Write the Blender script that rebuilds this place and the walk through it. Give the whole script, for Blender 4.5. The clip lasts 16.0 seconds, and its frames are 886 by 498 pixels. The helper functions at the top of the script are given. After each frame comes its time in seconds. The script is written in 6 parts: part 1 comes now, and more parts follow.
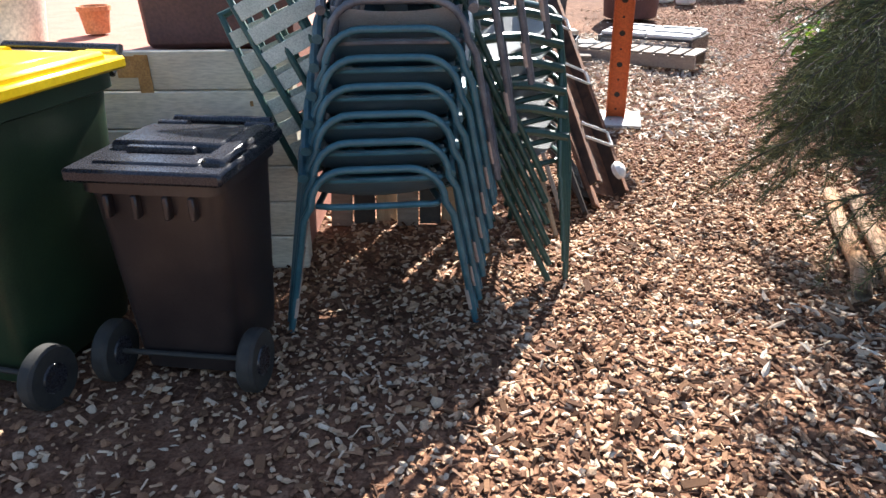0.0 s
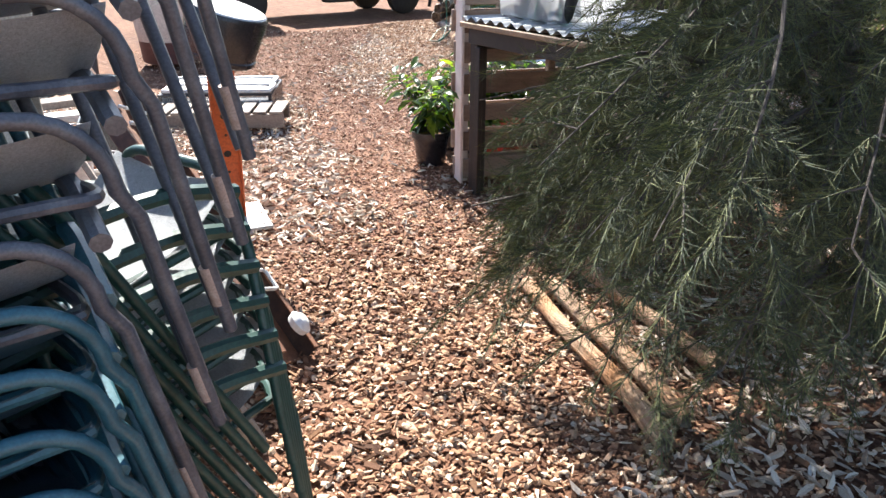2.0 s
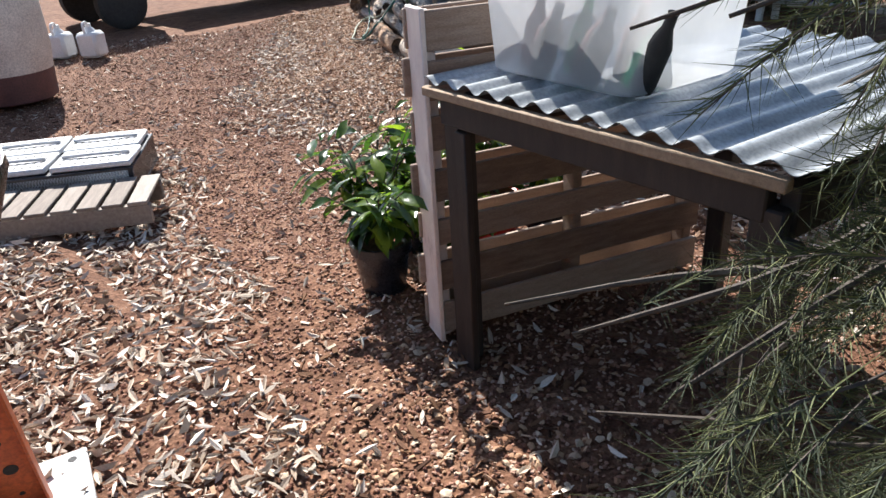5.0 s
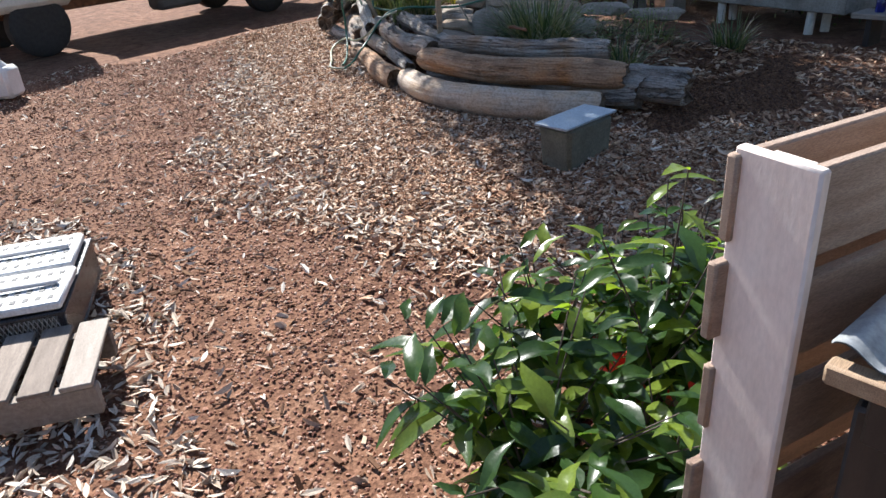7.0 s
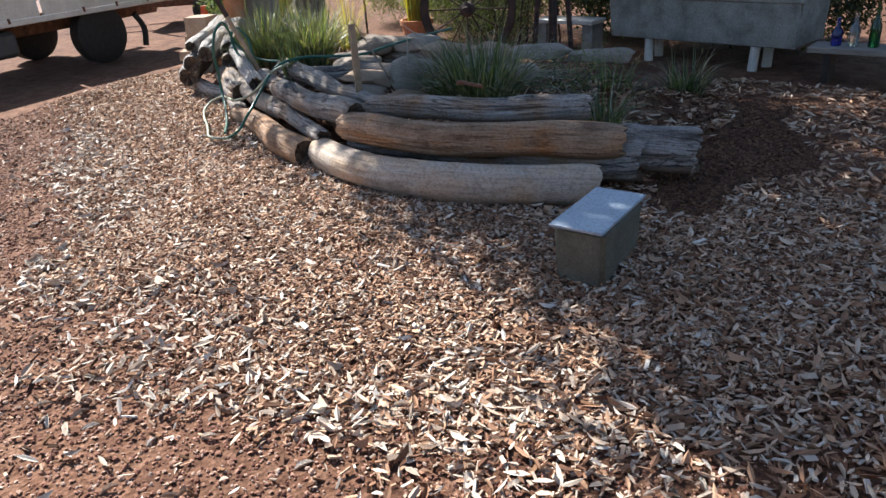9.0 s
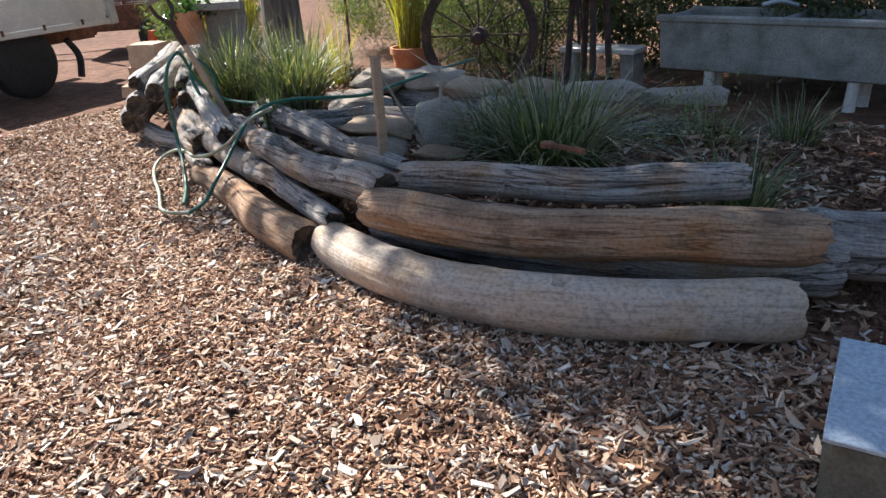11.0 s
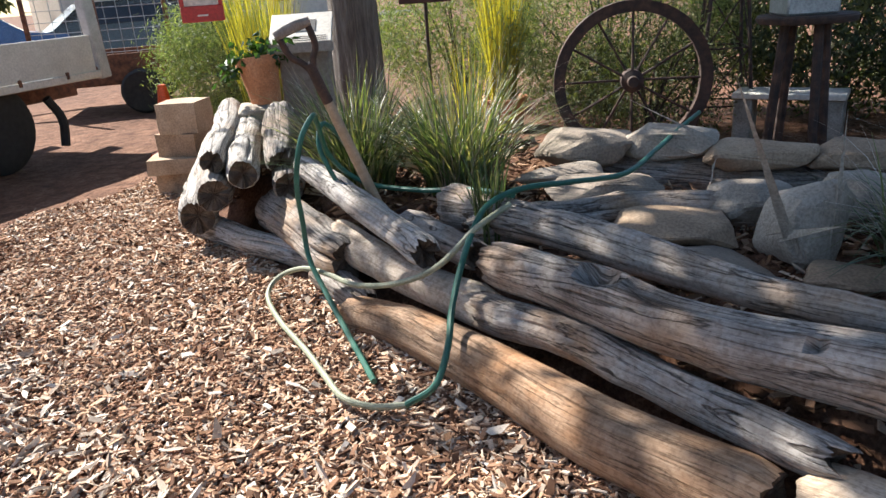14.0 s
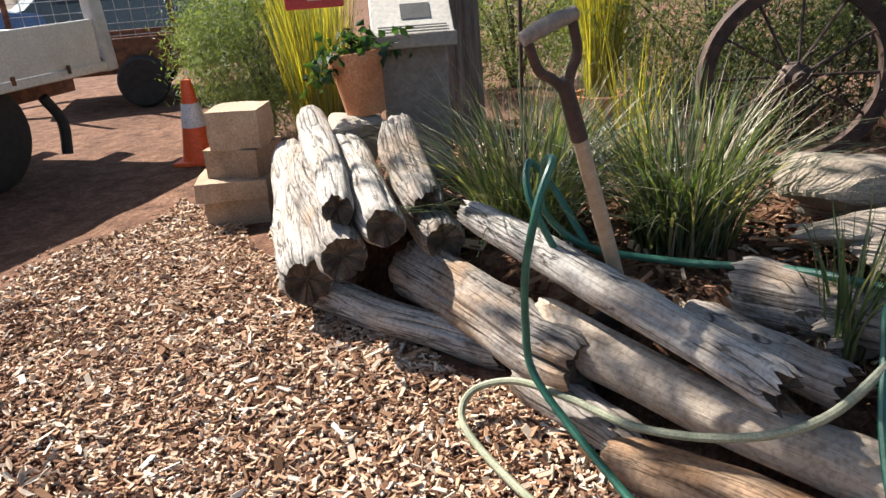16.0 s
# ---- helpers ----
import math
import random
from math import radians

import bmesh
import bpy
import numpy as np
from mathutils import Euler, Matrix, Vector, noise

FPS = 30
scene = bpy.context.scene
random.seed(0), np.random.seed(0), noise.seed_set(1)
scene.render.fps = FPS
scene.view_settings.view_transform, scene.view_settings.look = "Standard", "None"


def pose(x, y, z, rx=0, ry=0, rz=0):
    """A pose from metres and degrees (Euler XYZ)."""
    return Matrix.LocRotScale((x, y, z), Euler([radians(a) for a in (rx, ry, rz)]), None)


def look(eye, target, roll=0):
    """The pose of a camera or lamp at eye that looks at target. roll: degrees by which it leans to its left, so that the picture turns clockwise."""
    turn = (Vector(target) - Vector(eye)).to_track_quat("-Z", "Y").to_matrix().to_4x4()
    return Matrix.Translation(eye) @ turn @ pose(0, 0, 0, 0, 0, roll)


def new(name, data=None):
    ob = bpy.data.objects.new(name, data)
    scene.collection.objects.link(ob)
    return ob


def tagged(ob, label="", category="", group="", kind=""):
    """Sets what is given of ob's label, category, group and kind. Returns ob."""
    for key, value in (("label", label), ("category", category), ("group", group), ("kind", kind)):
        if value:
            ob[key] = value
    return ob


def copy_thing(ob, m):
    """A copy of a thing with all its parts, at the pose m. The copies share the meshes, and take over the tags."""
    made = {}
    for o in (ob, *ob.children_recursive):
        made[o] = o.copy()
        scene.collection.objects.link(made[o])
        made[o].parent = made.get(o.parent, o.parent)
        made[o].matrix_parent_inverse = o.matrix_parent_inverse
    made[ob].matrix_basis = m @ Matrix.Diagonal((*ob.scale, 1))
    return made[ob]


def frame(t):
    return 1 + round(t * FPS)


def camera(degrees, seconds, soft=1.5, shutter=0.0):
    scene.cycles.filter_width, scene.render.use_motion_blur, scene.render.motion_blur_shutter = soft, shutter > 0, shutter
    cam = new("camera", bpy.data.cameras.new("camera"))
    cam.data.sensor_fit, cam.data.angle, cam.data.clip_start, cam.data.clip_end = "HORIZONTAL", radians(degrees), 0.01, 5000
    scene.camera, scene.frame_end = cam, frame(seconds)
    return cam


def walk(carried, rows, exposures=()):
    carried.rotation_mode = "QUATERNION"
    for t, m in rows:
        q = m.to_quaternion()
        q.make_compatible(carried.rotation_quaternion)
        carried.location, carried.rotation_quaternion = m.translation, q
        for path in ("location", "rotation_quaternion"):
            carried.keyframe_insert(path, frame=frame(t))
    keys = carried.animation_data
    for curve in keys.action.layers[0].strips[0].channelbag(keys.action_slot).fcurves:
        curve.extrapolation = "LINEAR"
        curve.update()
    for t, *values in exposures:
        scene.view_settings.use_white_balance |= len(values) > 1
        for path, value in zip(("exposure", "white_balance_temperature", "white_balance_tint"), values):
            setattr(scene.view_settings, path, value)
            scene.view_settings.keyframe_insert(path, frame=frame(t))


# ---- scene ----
cam = camera(63.1, 16.0)
METRES, EYE, TILT, LEAN, TURN = 12.3, 1.5, -27.5, -2.0, 0.0
PATH = [
    (0, (0.222, 0.038, 1.326), (0.187, 1.858, 0.497), -0.6),
    (0.5, (0.013, 0.349, 1.341), (0.348, 2.141, 0.519), -0.5),
    (1, (0.017, 0.658, 1.374), (0.556, 2.419, 0.595), -0.1),
    (1.5, (0.048, 0.928, 1.426), (0.807, 2.614, 0.663), -1.5),
    (2, (0.131, 1.348, 1.48), (1.189, 2.849, 0.688), 0.1),
    (2.5, (0.327, 1.554, 1.511), (1.441, 2.993, 0.681), 1.2),
    (3, (0.56, 1.75, 1.59), (1.65, 3.213, 0.771), 2.2),
    (3.5, (0.782, 2.054, 1.594), (1.788, 3.58, 0.78), 0.5),
    (3.7, (0.906, 2.213, 1.58), (1.967, 3.695, 0.755), 1.3),
    (5.8, (1.493, 3.7, 1.568), (2.666, 5.034, 0.647), -4.5),
    (6, (1.578, 3.858, 1.555), (2.741, 5.186, 0.615), -3.9),
    (6.5, (1.756, 4.22, 1.594), (2.962, 5.536, 0.692), -4.4),
    (7, (1.899, 4.69, 1.589), (3.167, 5.951, 0.694), -4.3),
    (7.5, (2.107, 5.053, 1.551), (3.493, 6.187, 0.66), -3.0),
    (8, (2.309, 5.352, 1.561), (3.708, 6.492, 0.699), -4.0),
    (8.5, (2.472, 5.713, 1.545), (3.938, 6.782, 0.703), -5.0),
    (9, (2.636, 6.044, 1.532), (4.165, 7.016, 0.685), -4.2),
    (9.5, (2.927, 6.318, 1.543), (4.456, 7.3, 0.709), -5.6),
    (9.7, (3.01, 6.436, 1.538), (4.546, 7.412, 0.708), -5.1),
    (11.8, (4.084, 7.852, 1.28), (5.757, 8.611, 0.489), -1.9),
    (12, (4.154, 8.014, 1.265), (5.839, 8.743, 0.473), -1.4),
    (12.5, (4.227, 8.293, 1.281), (5.923, 9.003, 0.493), -1.9),
    (13, (4.417, 8.624, 1.29), (6.083, 9.464, 0.569), -2.7),
    (13.5, (4.553, 8.962, 1.262), (6.216, 9.826, 0.563), -2.8),
    (14, (4.635, 9.309, 1.252), (6.363, 10.046, 0.565), -4.1),
    (14.5, (4.805, 9.572, 1.259), (6.523, 10.328, 0.568), -3.1),
    (15, (4.976, 9.86, 1.286), (6.691, 10.647, 0.623), -4.1),
    (15.5, (5.081, 10.238, 1.302), (6.805, 10.954, 0.585), -4.8),
    (16, (5.289, 10.465, 1.294), (7.025, 11.119, 0.545), -4.1),
]
EXPOSURES = [(0.0, 1.98, 6250, 10), (1.5, 2.2, 6250, 10), (3.0, 1.72, 6300, 10), (6.0, 1.38, 6000, 10), (9.0, 1.38, 6050, 10), (13.0, 1.57, 6150, 10), (16.0, 1.4, 6450, 10)]
walk(cam, [(t, look(eye, target, roll)) for t, eye, target, roll in PATH], EXPOSURES)

# world, sun and exposure
SUN_AZ, SUN_EL = radians(17.5), radians(42)
world = bpy.data.worlds.new("sky_world")
scene.world = world
world.use_nodes = True
wn = world.node_tree.nodes
sky = wn.new("ShaderNodeTexSky")
sky.sky_type = 'NISHITA'
sky.sun_disc = False
sky.sun_elevation = SUN_EL
sky.sun_rotation = SUN_AZ
sky.air_density, sky.dust_density, sky.ozone_density = 1.0, 0.8, 1.0
wn["Background"].inputs["Strength"].default_value = 0.072
world.node_tree.links.new(sky.outputs[0], wn["Background"].inputs["Color"])
sun_data = bpy.data.lights.new("sun", 'SUN')
sun_data.energy, sun_data.angle, sun_data.color = 5.0, radians(0.53), (1.0, 0.94, 0.85)
sun = new("sun", sun_data)
TO_SUN = Vector((math.sin(SUN_AZ) * math.cos(SUN_EL), math.cos(SUN_AZ) * math.cos(SUN_EL), math.sin(SUN_EL)))
sun.matrix_world = look(TO_SUN * 60, (0, 0, 0))

# materials


def nodes_of(name):
    m = bpy.data.materials.new(name)
    m.use_nodes = True
    t = m.node_tree
    return m, t, t.nodes["Principled BSDF"], t.nodes["Material Output"]


def ramp_node(t, cols, stops=None):
    r = t.nodes.new("ShaderNodeValToRGB")
    n = len(cols)
    stops = stops or [i / (n - 1) for i in range(n)]
    el = r.color_ramp.elements
    el[0].position, el[0].color = stops[0], (*cols[0], 1)
    el[1].position, el[1].color = stops[-1], (*cols[-1], 1)
    for p, c in zip(stops[1:-1], cols[1:-1]):
        e = el.new(p)
        e.color = (*c, 1)
    return r


def noise_node(t, vec, scale, detail=4.0, rough=0.6, distort=0.0):
    n = t.nodes.new("ShaderNodeTexNoise")
    n.inputs["Scale"].default_value, n.inputs["Detail"].default_value = scale, detail
    n.inputs["Roughness"].default_value, n.inputs["Distortion"].default_value = rough, distort
    t.links.new(vec, n.inputs["Vector"])
    return n


def mul_node(t, a, b, fac=1.0, mode='MULTIPLY'):
    m = t.nodes.new("ShaderNodeMix")
    m.data_type, m.blend_type = 'RGBA', mode
    m.inputs[0].default_value = fac
    t.links.new(a, m.inputs[6])
    t.links.new(b, m.inputs[7])
    return m.outputs[2]


def bump_node(t, h, strength, dist, prev=None):
    b = t.nodes.new("ShaderNodeBump")
    b.inputs["Strength"].default_value, b.inputs["Distance"].default_value = strength, dist
    t.links.new(h, b.inputs["Height"])
    if prev:
        t.links.new(prev, b.inputs["Normal"])
    return b.outputs[0]


def surf(name, cols, scale=6.0, rough=0.7, bump=0.3, dist=0.004, stretch=(1, 1, 1), metal=0.0, fine=14.0,
         grime=0.35, stops=None, rnd=0.0, island=0.0, spec=0.5, attr="", coat=0.0, thru=0.0, glow=(1.5, 1.6, 0.55)):
    """A surface with variation at two scales; rnd and island vary whole objects and loose pieces."""
    m, t, bs, out = nodes_of(name)
    if attr:
        c = t.nodes.new("ShaderNodeAttribute")
        c.attribute_name = attr
        vec = c.outputs["Vector"]
    else:
        c = t.nodes.new("ShaderNodeTexCoord")
        vec = c.outputs["Object"]
    mp = t.nodes.new("ShaderNodeMapping")
    mp.inputs["Scale"].default_value = stretch
    t.links.new(vec, mp.inputs["Vector"])
    n1 = noise_node(t, mp.outputs[0], scale, 5.0)
    n2 = noise_node(t, mp.outputs[0], scale * fine, 3.0)
    fac = n1.outputs["Fac"]
    if rnd or island:
        g = t.nodes.new("ShaderNodeNewGeometry") if island else t.nodes.new("ShaderNodeObjectInfo")
        src = g.outputs["Random Per Island"] if island else g.outputs["Random"]
        mx = t.nodes.new("ShaderNodeMix")
        mx.inputs[0].default_value = island or rnd
        t.links.new(fac, mx.inputs[2])
        t.links.new(src, mx.inputs[3])
        fac = mx.outputs[0]
    st = stops or [0.3 + 0.4 * i / (len(cols) - 1) for i in range(len(cols))]
    if island or rnd:
        k = max(island, rnd)
        st = [0.5 + (s - 0.5) * (1 + 1.2 * k) for s in st]
        st = [min(max(s, 0.0), 1.0) for s in st]
    r = ramp_node(t, cols, st)
    t.links.new(fac, r.inputs[0])
    g2 = ramp_node(t, [(1 - grime,) * 3, (1, 1, 1)], [0.35, 0.62])
    t.links.new(n2.outputs["Fac"], g2.inputs[0])
    col = mul_node(t, r.outputs[0], g2.outputs[0])
    t.links.new(col, bs.inputs["Base Color"])
    bs.inputs["Roughness"].default_value = rough
    bs.inputs["Metallic"].default_value = metal
    bs.inputs["Specular IOR Level"].default_value = spec
    bs.inputs["Coat Weight"].default_value = coat
    rr = t.nodes.new("ShaderNodeMapRange")
    rr.inputs[3].default_value, rr.inputs[4].default_value = max(rough - 0.12, 0.05), min(rough + 0.12, 1)
    t.links.new(n2.outputs["Fac"], rr.inputs[0])
    t.links.new(rr.outputs[0], bs.inputs["Roughness"])
    if bump:
        t.links.new(bump_node(t, n2.outputs["Fac"], bump, dist), bs.inputs["Normal"])
    if thru:
        tr = t.nodes.new("ShaderNodeBsdfTranslucent")
        br = t.nodes.new("ShaderNodeMix")
        br.data_type, br.blend_type = 'RGBA', 'MULTIPLY'
        br.inputs[0].default_value = 1.0
        br.inputs[7].default_value = (*glow, 1)
        t.links.new(col, br.inputs[6])
        t.links.new(br.outputs[2], tr.inputs[0])
        ms = t.nodes.new("ShaderNodeMixShader")
        ms.inputs[0].default_value = thru
        t.links.new(bs.outputs[0], ms.inputs[1])
        t.links.new(tr.outputs[0], ms.inputs[2])
        t.links.new(ms.outputs[0], out.inputs[0])
    return m


def weathered(name, dark, mid, light, tint, crack=1.0):
    """Grey weathered timber: long grain, cracks along it, patches of warm heartwood."""
    m, t, bs, out = nodes_of(name)
    a = t.nodes.new("ShaderNodeAttribute")
    a.attribute_name = "grain"
    oi = t.nodes.new("ShaderNodeObjectInfo")
    ad = t.nodes.new("ShaderNodeVectorMath")
    cmb = t.nodes.new("ShaderNodeCombineXYZ")
    sc = t.nodes.new("ShaderNodeMath")
    sc.operation = 'MULTIPLY'
    sc.inputs[1].default_value = 37.0
    t.links.new(oi.outputs["Random"], sc.inputs[0])
    t.links.new(sc.outputs[0], cmb.inputs[0])
    t.links.new(a.outputs["Vector"], ad.inputs[0])
    t.links.new(cmb.outputs[0], ad.inputs[1])
    mp = t.nodes.new("ShaderNodeMapping")
    mp.inputs["Scale"].default_value = (1.1, 30, 30)
    t.links.new(ad.outputs[0], mp.inputs["Vector"])
    grain = noise_node(t, mp.outputs[0], 3.2, 7.0, 0.7, 0.4)
    mp2 = t.nodes.new("ShaderNodeMapping")
    mp2.inputs["Scale"].default_value = (0.5, 6.5, 6.5)
    t.links.new(ad.outputs[0], mp2.inputs["Vector"])
    cr = noise_node(t, mp2.outputs[0], 2.3, 5.0, 0.55, 0.9)
    big = noise_node(t, ad.outputs[0], 3.0, 4.0)
    fine = noise_node(t, ad.outputs[0], 70.0, 4.0)
    base = ramp_node(t, [dark, mid, light], [0.3, 0.5, 0.7])
    t.links.new(grain.outputs["Fac"], base.inputs[0])
    tr = ramp_node(t, [(0.55, 0.52, 0.5), (1, 1, 1), tint], [0.3, 0.46, 0.66])
    t.links.new(big.outputs["Fac"], tr.inputs[0])
    col = mul_node(t, base.outputs[0], tr.outputs[0])
    ck = ramp_node(t, [(1, 1, 1), (0.14, 0.12, 0.1), (1, 1, 1)], [0.482, 0.5, 0.515])
    t.links.new(cr.outputs["Fac"], ck.inputs[0])
    col = mul_node(t, col, ck.outputs[0], crack)
    mp3 = t.nodes.new("ShaderNodeMapping")
    mp3.inputs["Scale"].default_value = (0.8, 17, 17)
    t.links.new(ad.outputs[0], mp3.inputs["Vector"])
    hair = noise_node(t, mp3.outputs[0], 2.0, 3.0, 0.5, 0.5)
    hk = ramp_node(t, [(1, 1, 1), (0.16, 0.13, 0.11), (1, 1, 1)], [0.484, 0.5, 0.514])
    t.links.new(hair.outputs["Fac"], hk.inputs[0])
    col = mul_node(t, col, hk.outputs[0], 0.8 * crack)
    fr = ramp_node(t, [(0.7, 0.67, 0.65), (1, 1, 1)], [0.36, 0.55])
    t.links.new(fine.outputs["Fac"], fr.inputs[0])
    col = mul_node(t, col, fr.outputs[0])
    t.links.new(col, bs.inputs["Base Color"])
    bs.inputs["Roughness"].default_value = 0.82
    bs.inputs["Specular IOR Level"].default_value = 0.3
    b1 = bump_node(t, grain.outputs["Fac"], 0.55, 0.012)
    b2 = bump_node(t, ck.outputs[0], 0.9 * crack, 0.012, b1)
    b4 = bump_node(t, hk.outputs[0], 0.8 * crack, 0.008, b2)
    b3 = bump_node(t, fine.outputs["Fac"], 0.25, 0.004, b4)
    t.links.new(b3, bs.inputs["Normal"])
    return m


def leafmat(name, cols, thru, rough=0.35, rnd=0.6, island=0.0):
    return surf(name, cols, scale=9, rough=rough, bump=0.15, dist=0.002, grime=0.2, rnd=rnd, island=island, thru=thru)


def ground_mat():
    m, t, bs, out = nodes_of("laterite_soil")
    c = t.nodes.new("ShaderNodeTexCoord")
    v = c.outputs["Object"]
    big = noise_node(t, v, 0.55, 4.0)
    mid = noise_node(t, v, 7.0, 5.0, 0.65)
    fin = noise_node(t, v, 85.0, 4.0, 0.7)
    vo = t.nodes.new("ShaderNodeTexVoronoi")
    vo.inputs["Scale"].default_value = 46.0
    t.links.new(v, vo.inputs["Vector"])
    a = ramp_node(t, [(0.11, 0.057, 0.039), (0.235, 0.135, 0.091), (0.335, 0.22, 0.16)], [0.3, 0.52, 0.75])
    t.links.new(mid.outputs["Fac"], a.inputs[0])
    b = ramp_node(t, [(0.62, 0.6, 0.6), (1, 1, 1)], [0.35, 0.6])
    t.links.new(big.outputs["Fac"], b.inputs[0])
    g = ramp_node(t, [(0.45, 0.42, 0.4), (1, 1, 1)], [0.34, 0.62])
    t.links.new(fin.outputs["Fac"], g.inputs[0])
    pc = ramp_node(t, [(0.72, 0.6, 0.5), (1.15, 1.05, 0.95)], [0.1, 0.9])
    t.links.new(vo.outputs["Color"], pc.inputs[0])
    col = mul_node(t, mul_node(t, mul_node(t, a.outputs[0], b.outputs[0], 0.8), g.outputs[0]), pc.outputs[0])
    t.links.new(col, bs.inputs["Base Color"])
    bs.inputs["Roughness"].default_value = 0.95
    bs.inputs["Specular IOR Level"].default_value = 0.2
    b1 = bump_node(t, vo.outputs["Distance"], 0.5, 0.012)
    b2 = bump_node(t, fin.outputs["Fac"], 0.5, 0.008, b1)
    t.links.new(b2, bs.inputs["Normal"])
    return m


